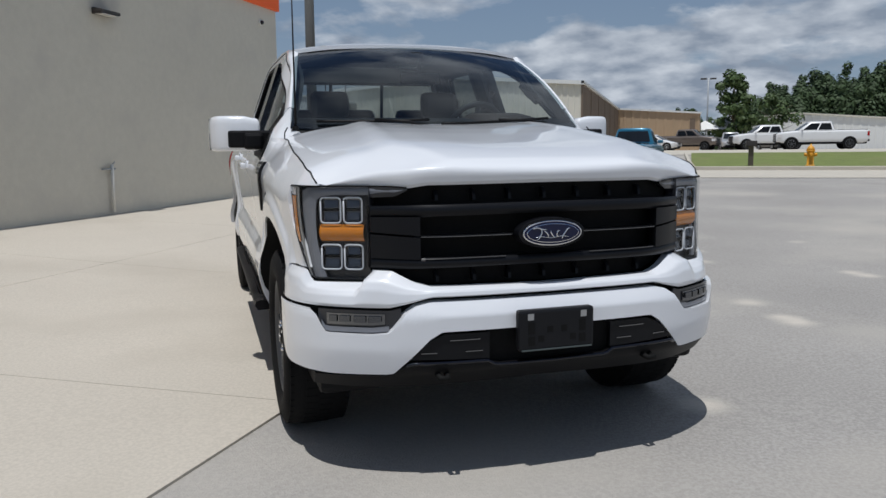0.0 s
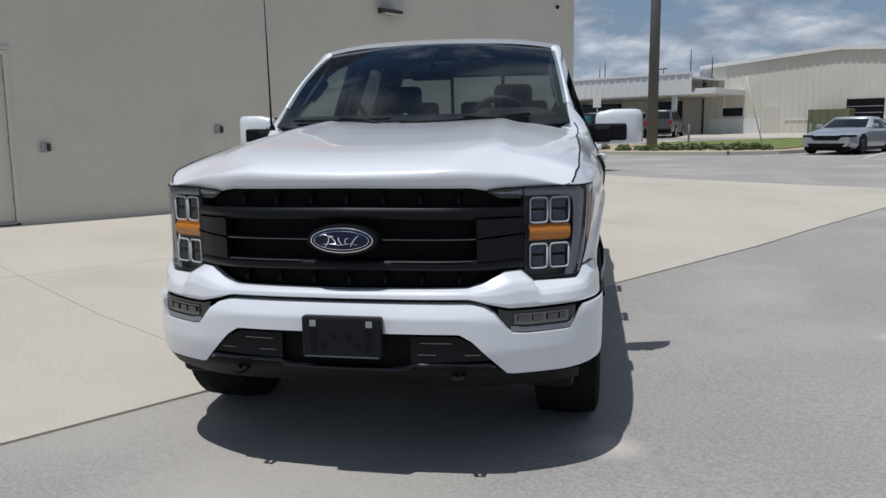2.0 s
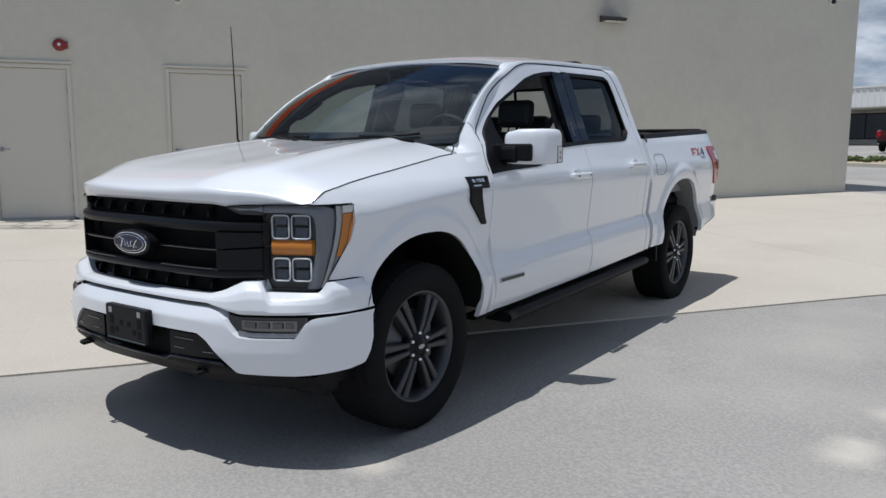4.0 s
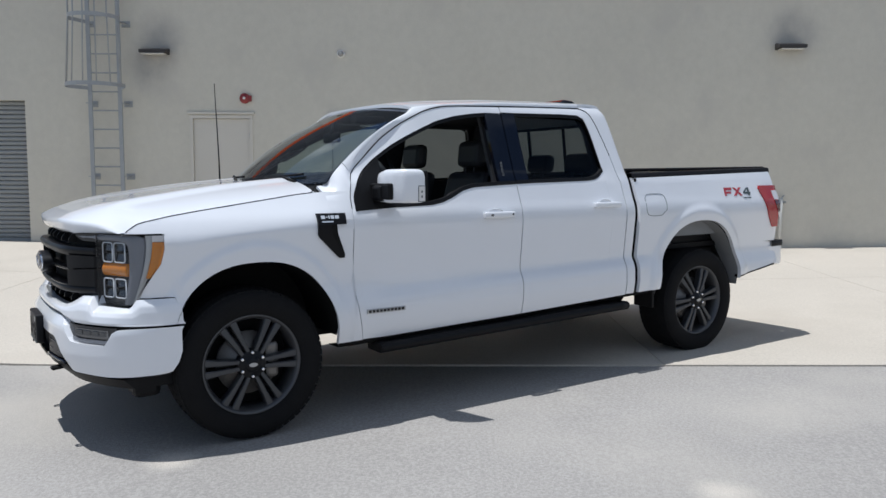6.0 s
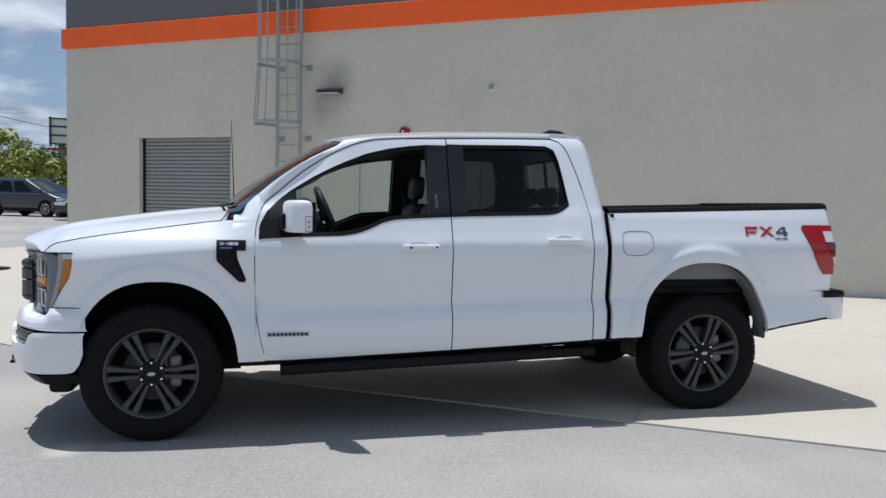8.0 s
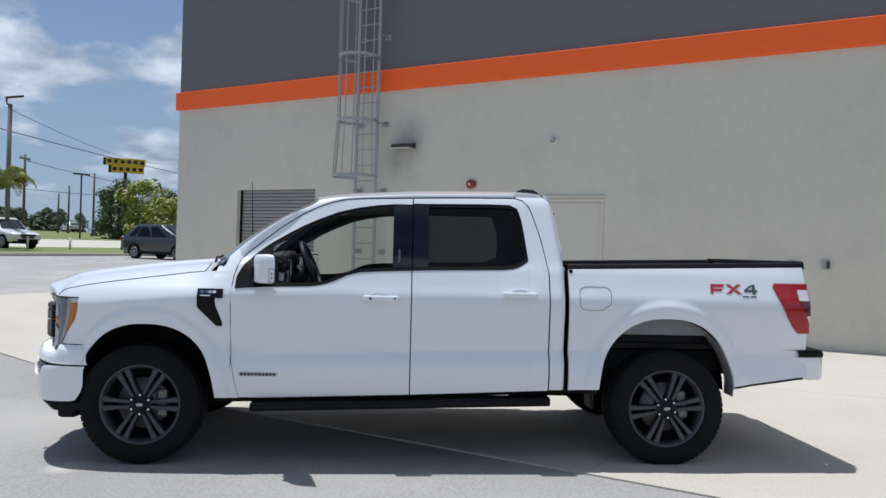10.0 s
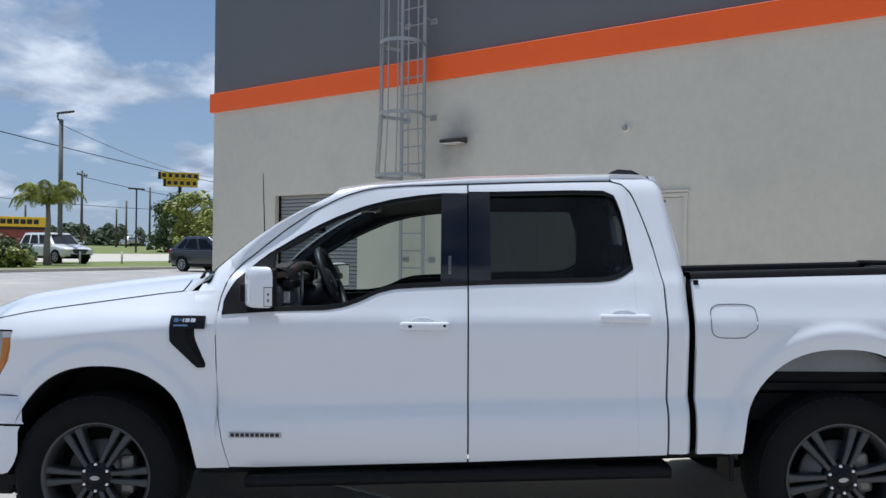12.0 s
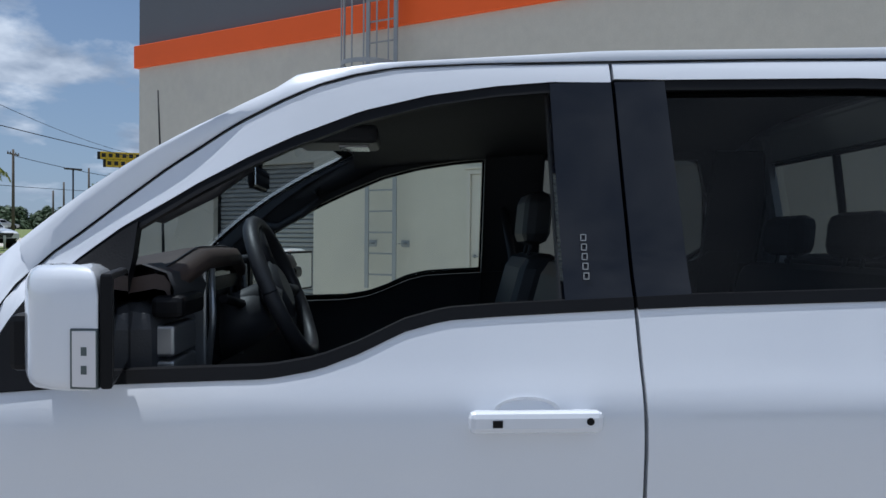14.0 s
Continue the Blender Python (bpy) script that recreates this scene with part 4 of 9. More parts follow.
    # four lamp cells, each a bright rounded frame round a dark reflector
    for z0, z1, up in ((0.974, 1.074, 1), (0.792, 0.889, -1)):
        for x0, x1 in ((0.712, 0.777), (0.788, 0.862)):
            bm = bmesh.new()
            xx = [x0 + 0.004 + (x1 - x0 - 0.008) * k / 6 for k in range(7)]
            band(bm, xx, lambda x: z0 + 0.004, lambda x: z1 - 0.004, lambda t: 0.026 + 0.012 * (1 - (2 * t - 1) ** 2), 6, 0.01)
            cell = part("lamp_cell", bm, M_DARKCHROME, e)
            bm = bmesh.new()
            zm = (z0 + z1) / 2
            band(bm, [x0 + 0.006, (x0 + x1) / 2, x1 - 0.006], lambda x: zm - 0.004, lambda x: zm + 0.004, 0.022, 1, 0.012)
            part("slit", bm, M_UNDER, cell)
            for za, zb in ((zm + 0.010, z1 - 0.012), (z0 + 0.012, zm - 0.010)):
                bm = bmesh.new()
                band(bm, [x0 + 0.012, (x0 + x1) / 2, x1 - 0.012], lambda x: za, lambda x: zb, lambda t: 0.020 + 0.006 * t, 3, 0.012)
                part("reflector", bm, M_REFLECT, cell)
            r = 0.014
            loop = []
            for cx, cz, a0 in ((x1 - r, z1 - r, 0), (x0 + r, z1 - r, 90), (x0 + r, z0 + r, 180), (x1 - r, z0 + r, 270)):
                loop += [(cx + r * math.cos(radians(a0 + 22.5 * k)), cz + r * math.sin(radians(a0 + 22.5 * k))) for k in range(5)]
            bm = bmesh.new()
            tube(bm, [at(x, z, 0.014) for x, z in loop + loop[:1]], 0.0036, 6)
            part("light_guide", bm, M_GUIDE, e, "bright light guide frame")
    bm = bmesh.new()
    band(bm, [0.708 + 0.158 * k / 12 for k in range(13)], lambda x: 0.903, lambda x: 0.968, lambda t: 0.008 + 0.016 * abs(2 * t - 1) ** 2.2, 8, 0.02)
    part("indicator", bm, M_AMBER, e, "amber indicator")


# ---- cab ----
def ws_point(u, v):
    """Windshield: u from -1 to 1 across, v from 0 at the cowl to 1 at the roof."""
    x = u * (0.832 + (0.712 - 0.832) * v)
    y0 = 0.30 + 0.21 * u * u
    y1 = 1.10 + 0.085 * u * u
    z0 = 1.345 + 0.03 * u * u
    z1 = 1.878 - 0.044 * u * u
    bow = 0.045 * math.sin(math.pi * v)
    return Vector((x, y0 + (y1 - y0) * v - bow * 0.55, z0 + (z1 - z0) * v + bow * 0.8))


def roof_z(u, y):
    zc = interp(y, (1.08, 1.2, 1.4, 1.85, 2.4, 2.65, 2.75, 2.82, 2.87), (1.872, 1.899, 1.921, 1.950, 1.964, 1.964, 1.960, 1.948, 1.922))
    side = interp(y, (1.08, 1.2, 1.35, 1.85, 2.5, 2.62, 2.68, 2.72, 2.76, 2.80, 2.87), (1.818, 1.840, 1.861, 1.897, 1.917, 1.922, 1.924, 1.925, 1.923, 1.915, 1.86))
    return zc + (side - zc) * abs(u) ** 3.2 + 0.010


def roof_half(y):
    """Half width of the roof skin: as wide as the glass at the front, then out to the rails."""
    full = XS(y, DTOP(min(y, 2.6)) + 0.016)
    return min(full, 0.722 + (full - 0.722) * smooth01(1.10, 1.45, y))


def back_y(x, z):
    """Station of the cab's back at a place across and a height."""
    z2 = z - 0.03 * (1 - min(1.0, (x / 0.72) ** 2)) * smooth01(1.6, 1.9, z)
    return interp(z2, (0.5, 1.50, 1.576, 1.704, 1.785, 1.856, 1.90, 1.93), (2.952, 2.952, 2.938, 2.916, 2.902, 2.886, 2.862, 2.84))


def cab():
    e = new("cab"); e.parent = truck
    bm = bmesh.new()   # roof skin
    rows = []
    for j in range(31):
        t = j / 30
        row = []
        for i in range(37):
            u = i / 36 * 2 - 1
            y0 = 1.10 + 0.085 * u * u - 0.012
            y1 = 2.865 - 0.04 * abs(u) ** 3
            y = y0 + (y1 - y0) * t
            hw = roof_half(y)
            z = roof_z(u, y)
            z -= 0.010 * math.exp(-((abs(u) - 0.80) / 0.05) ** 2) * smooth01(1.2, 1.5, y) * (1 - smooth01(2.6, 2.8, y))
            row.append((u * hw, y, z))
        rows.append(row)
    skin(bm, rows, (0, 0, -0.02))
    part("roof", bm, M_PAINT, e)
    for side in (1, -1):
        bm = bmesh.new()   # rail over the doors and A pillar
        ys = steps(0.66, 1.2, 0.03) + steps(1.23, 2.6, 0.06)
        cols = []
        for y in ys:
            zd = DTOP(y) + GAP * 1.5
            a = Vector((side * XS(y, zd), y, zd))
            # inner edge: the windshield's side, or the roof's side
            if y < 1.17:
                v = min(1.0, max(0.0, (y - 0.535) / 0.66))
                p = ws_point(side, v)
                b = Vector((p.x + side * 0.012, p.y + 0.004, p.z + 0.004))
            else:
                b = Vector((side * roof_half(y), y, roof_z(1, y)))
            mid = (a + b) / 2 + Vector((side * 0.008, -0.006, 0.012)) * (1 if y < 1.2 else 0.3)
            cols.append([a, mid, b])
        skin(bm, [[tuple(p) for p in c2] for c2 in cols], (-side * 0.03, 0, -0.005))
        part("roof_rail", bm, M_PAINT, e)
        bm = bmesh.new()   # cowl side, between hood, fender and door
        cols = []
        for y in [0.475, 0.49, 0.505, 0.52] + steps(0.535, 0.66, 0.0125):
            zlo = DTOP(y) + 0.006 if y > 0.607 else 1.16
            zhi = max(zlo + 0.002, FTOP(y) - 0.022)
            off = 0.0016 * smooth01(0.465, 0.52, y)
            p = ws_point(side, max(0.0, (y - 0.535) / 0.66))
            b = Vector((side * 0.79, y, hood_z(0.79, y) + 0.004)).lerp(Vector((p.x + side * 0.008, p.y, p.z + 0.003)), smooth01(0.48, 0.60, y))
            col = [Vector((side * (XS(y, z) + off), y, z)) for z in (zlo + (zhi - zlo) * k / 4 for k in range(5))]
            a = col[-1]
            rise = Vector((side * 0.006, 0, 0.003)) * smooth01(0.46, 0.56, y)
            col += [a + (b - a) * k / 7 + rise * math.sin(math.pi * k / 7) for k in range(1, 8)]
            cols.append([tuple(p) for p in col])
        skin(bm, cols, (-side * 0.012, 0, -0.012))
        part("cowl_corner", bm, M_PAINT, e)
        bm = bmesh.new()   # rear corner of the cab, wrapped round to the back
        rows = []
        for k in range(61):
            z = 0.535 + (1.934 - 0.535) * (k / 60) ** 0.85
            ya = max(interp(z, (1.341, 1.577, 1.68, 1.772, 1.834, 1.878, 1.898, 1.91), (2.831, 2.785, 2.755, 2.725, 2.70, 2.66, 2.60, 2.58)) + 0.005, 2.60)
            ye = interp(z, (1.40, 1.44, 1.576, 1.704, 1.785, 1.856, 1.884, 1.904, 1.921, 1.931, 1.935), (2.948, 2.94, 2.92, 2.902, 2.888, 2.872, 2.858, 2.838, 2.81, 2.775, 2.72))
            r = min(0.05, 0.45 * (ye - ya))
            row = [(side * XS(y, z), y, z) for y in (ya + (ye - r - ya) * i / 6 for i in range(6))]
            for i in range(9):
                t = math.pi / 2 * i / 8
                row.append((side * (XS(ye, z) - r * (1 - math.cos(t))), ye - r + r * math.sin(t), z))
            row.append((side * (XS(ye, z) - r - 0.06), ye + 0.004, z))
            rows.append(row)
        skin(bm, rows, (-side * 0.02, 0, 0))
        part("cab_corner", bm, M_PAINT, e)
    # back panel with a three-pane sliding window
    bm = bmesh.new()
    yb0, yb1 = 2.955, 2.87
    def back(x, z):
        return (x, back_y(x, z), z)
    def quad(x0, x1, z0, z1):
        skin(bm, [[back(x, z) for z in np.linspace(z0, z1, 6)] for x in np.linspace(x0, x1, 4)], (0, -0.03, 0))
    quad(-0.88, 0.88, 0.54, 1.40)
    quad(-0.66, 0.66, 1.80, 1.93)
    for sd in (1, -1):
        skin(bm, [[back(sd * (0.66 + (XS(2.9, z) - 0.09 - 0.66) * k / 3), z) for z in np.linspace(1.40, 1.90, 8)] for k in range(4)], (0, -0.03, 0))
    part("back_panel", bm, M_PAINT, e)
    bm = bmesh.new()
    for x0, x1 in ((-0.66, -0.225), (-0.21, 0.21), (0.225, 0.66)):
        skin(bm, [[back(x, z) for z in (1.40, 1.6, 1.80)] for x in (x0, x1)])
    outward(bm, (0, 1.8, 1.4))
    part("back_glass", bm, M_GLASS_BACK, e)
    bm = bmesh.new()
    for x in (-0.2175, 0.2175):
        a, b = back(x, 1.40), back(x, 1.80)
        tube(bm, [a, b], 0.014, 6)
    for z in (1.405, 1.795):
        tube(bm, [back(-0.66, z), back(0.66, z)], 0.012, 6)
    part("glass_divider", bm, M_BLACKPL, e)
    bm = bmesh.new()   # windshield
    skin(bm, [[tuple(ws_point(-1 + 2 * i / 20, j / 14)) for j in range(15)] for i in range(21)])
    outward(bm, (0, 1.8, 1.2))
    ws = part("windshield", bm, M_GLASS_WS, e, "slightly tinted windshield")
    bm = bmesh.new()   # black border of the windshield, inside
    def inner(u, v):
        p = ws_point(u, v); return (p.x, p.y + 0.006, p.z - 0.006)
    skin(bm, [[inner(-1 + 2 * i / 20, v) for v in (0.0, 0.03, 0.055)] for i in range(21)])
    skin(bm, [[inner(-1 + 2 * i / 30, v) for v in (0.955, 1.0)] for i in range(31)])
    skin(bm, [[inner(-0.30 + 0.6 * i / 10, v) for v in (0.925, 0.96)] for i in range(11)])
    for sd in (1, -1):
        skin(bm, [[inner(sd * u, v) for v in np.linspace(0, 1, 12)] for u in (0.972, 1.0)])
    part("glass_border", bm, M_GLOSSBLK, e)
    bm = bmesh.new()   # cowl panel below the glass
    rows = []
    for i in range(25):
        u = -1 + 2 * i / 24
        p = ws_point(u, 0.0)
        rows.append([(p.x * 0.98, p.y + 0.09, p.z + 0.055), (p.x * 0.97, p.y + 0.004, p.z - 0.002), (p.x * 0.95, p.y - 0.03, p.z - 0.022 - 0.03 * u * u), (p.x * 0.90, min(p.y, 0.34) - 0.08, p.z - 0.085 - 0.04 * u * u)])
    skin(bm, rows)
    part("cowl", bm, M_BLACKPL, e)
    for side in (1, -1):   # black tube over the doors, drawn as the shade of their gap
        bm = bmesh.new()
        ys = [0.609, 0.613, 0.62, 0.632, 0.648, 0.665] + steps(0.70, 2.58, 0.04) + [2.60, 2.63, 2.66, 2.69, 2.71, 2.73, 2.75, 2.77, 2.79]
        tube(bm, [(side * (XS(y, DTOP(y)) + 0.0005), y, DTOP(y) + 0.002) for y in ys], 0.0022, 5)
        part("door_gap_tube", bm, M_UNDER, e)
    # roof antenna pod at the rear
    bm = bmesh.new()
    prism(bm, [(2.645, 1.93), (2.66, 1.975), (2.70, 1.990), (2.78, 1.985), (2.82, 1.965), (2.835, 1.93)], "x", -0.46, 0.46, bev=0.010)
    part("roof_lamp_pod", bm, M_GLOSSBLK, e, "low black lamp pod at the roof's rear edge")


def wiper(x0, x1, sgn):
    e = new("wiper"); e.parent = truck
    bm = bmesh.new()
    def on(x, v, h):
        u = x / (0.832 - 0.12 * v)
        p = ws_point(u, v)
        return (p.x, p.y - h * 0.75, p.z + h)
    tube(bm, [on(x0 + (x1 - x0) * k / 10, 0.045 + 0.035 * k / 10, 0.012) for k in range(11)], 0.008, 6)
    part("blade", bm, M_BLACKPL, e)
    bm = bmesh.new()
    xm = (x0 + x1) / 2
    tube(bm, [on(x1, 0.005, 0.012), on(x1 + (xm - x1) * 0.4, 0.045, 0.022), on(xm, 0.062, 0.02)], 0.009, 6)
    part("arm", bm, M_BLACKPL, e)


def door(side, front):
    y0, y1 = (0.610, 1.8495) if front else (1.8575, 2.826)
    e = new("front_door" if front else "rear_door"); e.parent = truck
    ys = sorted(set([y0] + [v for v in steps(y0, y1, 0.03)] + [y1]))
    bm = bmesh.new()
    if front:
        lo = lambda y: max(SILL(y), interp(y, (0.608, 0.615, 0.64, 0.672), (0.92, 0.74, 0.60, 0.45)))
        ysf = [0.609, 0.611, 0.614, 0.62, 0.63, 0.642, 0.655, 0.672] + steps(0.70, y1, 0.03)
        hi = lambda y: min(BELT(y) - 0.012, DTOP(y))
        side_panel(bm, ysf, lo, hi, 48, side, depth=0.04)
        up = [0.63, 0.64, 0.65] + steps(0.66, 1.72, 0.025)
    else:
        side_panel(bm, steps(y0, 2.684, 0.03), SILL, lambda y: BELT(y) - 0.012, 48, side, depth=0.04)
        side_panel(bm, [2.6845, 2.70, 2.72, 2.74, 2.76, 2.78, 2.80, 2.815, 2.826], SILL, lambda y: DTOP(y) - 0.006, 60, side, depth=0.04)
        up = steps(1.965, 2.60, 0.04) + [2.615, 2.63, 2.645, 2.66, 2.672, 2.684]
    if front:
        side_panel(bm, [0.611, 0.614, 0.618, 0.625, 0.634], lambda y: BELT(y) - 0.013, lambda y: DTOP(y) - 0.004, 6, side, depth=0.04)
    part("panel", bm, M_PAINT, e)
    bm = bmesh.new()   # painted upper frame
    if front:
        upf = [0.632, 0.64, 0.655, 0.665, 0.68] + steps(0.70, y1, 0.025)
        side_panel(bm, upf, lambda y: min(WTOP(y) + 0.016, DTOP(y) - 0.008) if y < 1.73 else WTOP(1.72) + 0.016, lambda y: DTOP(y) - 0.003, 3, side, depth=0.03)
    else:
        side_panel(bm, steps(y0, 1.965, 0.03) + up[1:], lambda y: WTOP(max(y, 1.965)) + 0.016 if y < 2.6 else WTOP(y) + 0.012 if y < 2.66 else max(WTOP(y), BELT(y)) + 0.002, lambda y: DTOP(y) - 0.003, 4, side, depth=0.03)
    part("upper_frame", bm, M_PAINT, e)
    # black seals round the window
    bm = bmesh.new()
    wy = up
    side_panel(bm, wy, lambda y: WTOP(y) - 0.008, lambda y: min(WTOP(y) + 0.018, DTOP(y) - 0.004), 1, side, dx=-0.004, depth=0.03)
    by = steps(0.63, 1.8495, 0.03) if front else steps(y0, 2.62, 0.03) + [2.64, 2.66, 2.675, 2.684]
    side_panel(bm, by, lambda y: BELT(y) - 0.014, lambda y: BELT(y) + 0.010, 1, side, dx=0.003, depth=0.03)
    part("seal_gap_strip", bm, M_BLACKPL, e)
    # gloss black pillar cover
    bm = bmesh.new()
    ya, yb = (1.715, 1.8495) if front else (1.8575, 1.968)
    side_panel(bm, steps(ya, yb, 0.03), lambda y: BELT(y) + 0.008, lambda y: WTOP(y) + 0.012, 10, side, dx=0.001, depth=0.03)
    pc = part("pillar_cover", bm, M_GLOSSBLK, e, "gloss black pillar cover")
    if front and side > 0:
        bm = bmesh.new()
        for k in range(5):
            z = 1.409 + 0.019 * k
            x = XS(1.76, z) + 0.0035
            for a, b, c2, d in ((1.755, 1.757, z, z + 0.014), (1.765, 1.767, z, z + 0.014), (1.755, 1.767, z, z + 0.002), (1.755, 1.767, z + 0.012, z + 0.014)):
                box(bm, x - 0.003, x, a, b, c2, d)
        part("keypad_mark", bm, M_SILVER, pc, "pale keypad marks")
    # glass
    bm = bmesh.new()
    gy = steps(0.86, 1.72, 0.05) if front else steps(1.965, 2.60, 0.06) + [2.63, 2.66, 2.684]
    if front and side > 0:
        top = lambda y: BELT(y) + 0.004   # wound down
    else:
        top = lambda y: max(WTOP(y), BELT(y) + 0.001)
    skin(bm, side_rows(gy, BELT, top, 6, side, dx=-0.022))
    outward(bm, (0, 1.8, 1.4))
    gl = part("window_glass", bm, M_GLASS_CLEAR if front else M_GLASS_TINT, e, "clear side window" if front else "dark privacy side window")
    # inner trim
    bm = bmesh.new()
    side_panel(bm, steps(y0 + 0.03, y1 - 0.01, 0.06), lambda y: 0.52, lambda y: BELT(y) - 0.01, 6, side, dx=-0.065, depth=0.03)
    side_panel(bm, steps(max(y0, 0.70), min(y1, 2.66), 0.06), lambda y: min(WTOP(y), 1.815) + 0.0, lambda y: DTOP(y) + 0.004, 2, side, dx=-0.05, depth=0.02)
    part("inner_trim", bm, M_DASH, e)
    # handle
    yh0, yh1, zh = (1.519, 1.764, 1.157) if front else (2.495, 2.743, 1.198)
    bm = bmesh.new()
    xh = XS((yh0 + yh1) / 2, zh)
    box(bm, *sorted((side * (xh + 0.012), side * (xh + 0.045))), yh0, yh1, zh - 0.020, zh + 0.020, 0.011)
    for ya in (yh0 + 0.012, yh1 - 0.05):
        box(bm, *sorted((side * (xh - 0.01), side * (xh + 0.02))), ya, ya + 0.035, zh - 0.015, zh + 0.015, 0.004)
    h = part("handle", bm, M_PAINT, e, smooth=False)
    bm = bmesh.new()
    n = 24
    ym = (yh0 + yh1) / 2 - (0.0 if not front else 0.012)
    cup = []
    for k in range(9):
        r = k / 8
        cup.append([(side * (XS(ym, zh) + 0.0015 - 0.018 * (1 - r * r)), ym + 0.062 * r * math.cos(2 * math.pi * i / n), zh + 0.014 + 0.026 * r * math.sin(2 * math.pi * i / n)) for i in range(n + 1)])
    skin(bm, cup)
    part("handle_cup", bm, M_PAINT, e)
    if front:
        bm = bmesh.new()
        box(bm, *sorted((side * (xh + 0.043), side * (xh + 0.0462))), yh0 + 0.042, yh0 + 0.06, zh - 0.007, zh + 0.006)
        part("touch_pad", bm, M_BLACKPL, h)
        bm = bmesh.new()
        rr = [(yh1 - 0.026 + 0.007 * math.cos(a), zh + 0.003 + 0.007 * math.sin(a)) for a in (2 * math.pi * k / 12 for k in range(12))]
        prism(bm, rr, "x", *sorted((side * (xh + 0.043), side * (xh + 0.0462))))
        part("lock", bm, M_BLACKPL, h)
        # lettered strip low on the door, as plain marks
        bm = bmesh.new()
        xq = XS(0.8, 0.617)
        box(bm, *sorted((side * (xq - 0.005), side * (xq + 0.006))), 0.678, 0.938, 0.604, 0.631, 0.003)
        st = part("name_strip", bm, M_SILVER, e, "chrome strip with dark marks")
        bm = bmesh.new()
        for k in range(10):
            y = 0.688 + 0.0245 * k
            box(bm, *sorted((side * (xq + 0.005), side * (xq + 0.0075))), y, y + 0.018, 0.610, 0.626)
        part("mark", bm, M_GLOSSBLK, st)
        mirror_unit(side, e)
    return e


def mirror_unit(side, e):
    bm = bmesh.new()   # sail and arm
    cols = [[(side * (XS(y, z) + 0.006), y, z) for z in np.linspace(z0, z1, 5)] for y, z0, z1 in [(y, BELT(y) - 0.012, max(BELT(y), WTOP(y) + 0.006)) for y in (0.632, 0.645, 0.66, 0.68, 0.71, 0.755, 0.80, 0.835, 0.862)]]
    skin(bm, cols, (-side * 0.03, 0, 0))
    box(bm, *sorted((side * 0.95, side * 1.06)), 0.745, 0.84, 1.262, 1.355, 0.02)
    m = part("mirror_mount", bm, M_BLACKPL, e)
    # shell: a rounded plan swept back, drawn in at top and bottom
    foot = [(0.964, 0.776), (1.06, 0.772), (1.14, 0.788), (1.20, 0.824), (1.228, 0.876), (1.238, 0.944), (1.11, 0.908), (0.972, 0.873)]
    ring = []
    for k in range(len(foot)):   # cut the corners once or twice, the rear ones least
        a, b, c2 = (Vector(foot[(k + d) % len(foot)]) for d in (-1, 0, 1))
        r = 0.08 if k in (5, 7) else 0.25
        ring += [b.lerp(a, r), b.lerp(a, r * 0.35).lerp(b.lerp(c2, r * 0.35), 0.5), b.lerp(c2, r)]
    cx, cy = 1.11, 0.855
    z0, z1 = 1.254, 1.447
    levels = [(z0, 0.030), (z0 + 0.003, 0.014), (z0 + 0.010, 0.004), (z0 + 0.022, 0.0), (z0 + 0.08, 0.0), (z1 - 0.045, 0.0), (z1 - 0.022, 0.004), (z1 - 0.009, 0.012), (z1 - 0.002, 0.026), (z1, 0.045)]
    bm = bmesh.new()
    rows = [[(side * (p.x - (p.x - cx) / 0.145 * d), p.y - (p.y - cy) / 0.09 * d, z - 0.010 * (p.x < 1.0) * (z > 1.4)) for p in ring + ring[:1]] for z, d in levels]
    skin(bm, rows)
    for r in (rows[0][:-1], rows[-1][:-1]):
        bm.faces.new([bm.verts.new(p) for p in r])
    bmesh.ops.recalc_face_normals(bm, faces=bm.faces[:])
    part("mirror_shell", bm, M_PAINT, e, "white mirror shell")
    bm = bmesh.new()   # black arm set into the front of the shell
    box(bm, *sorted((side * 0.905, side * 1.140)), 0.7605, 0.865, 1.272, 1.366, 0.012)
    part("mirror_insert", bm, M_BLACKPL, e)
    bm = bmesh.new()   # dark rim round the glass
    prism(bm, [(side * 0.976, 0.877), (side * 1.235, 0.946), (side * 1.233, 0.963), (side * 0.976, 0.896)], "z", 1.260, 1.436, bev=0.005)
    part("mirror_rim", bm, M_BLACKPL, e)
    bm = bmesh.new()
    prism(bm, [(side * 0.990, 0.896), (side * 1.222, 0.956), (side * 1.222, 0.9615), (side * 0.990, 0.9008)], "z", 1.270, 1.426)
    part("mirror_glass", bm, M_MIRROR, e)
    bm = bmesh.new()   # clear lamp low on the outer edge
    prism(bm, [(side * 1.220, 0.904), (side * 1.2350, 0.904), (side * 1.2402, 0.941), (side * 1.225, 0.941)], "z", 1.264, 1.350, bev=0.002)
    lab = part("mirror_lamp", bm, M_CLEARLAMP, e, "clear side lamp on the mirror")
    bm = bmesh.new()
    prism(bm, [(side * 1.220, 0.901), (side * 1.2342, 0.901), (side * 1.2398, 0.9435), (side * 1.225, 0.9435)], "z", 1.261, 1.353, bev=0.002)
    part("lamp_frame", bm, M_GREYBADGE, lab)
    for zz in (1.284, 1.312):
        bm = bmesh.new()
        prism(bm, [(side * 1.230, 0.918), (side * 1.2373, 0.918), (side * 1.2386, 0.927), (side * 1.230, 0.927)], "z", zz, zz + 0.013)
        part("lens_mark", bm, M_GREYBADGE, lab)


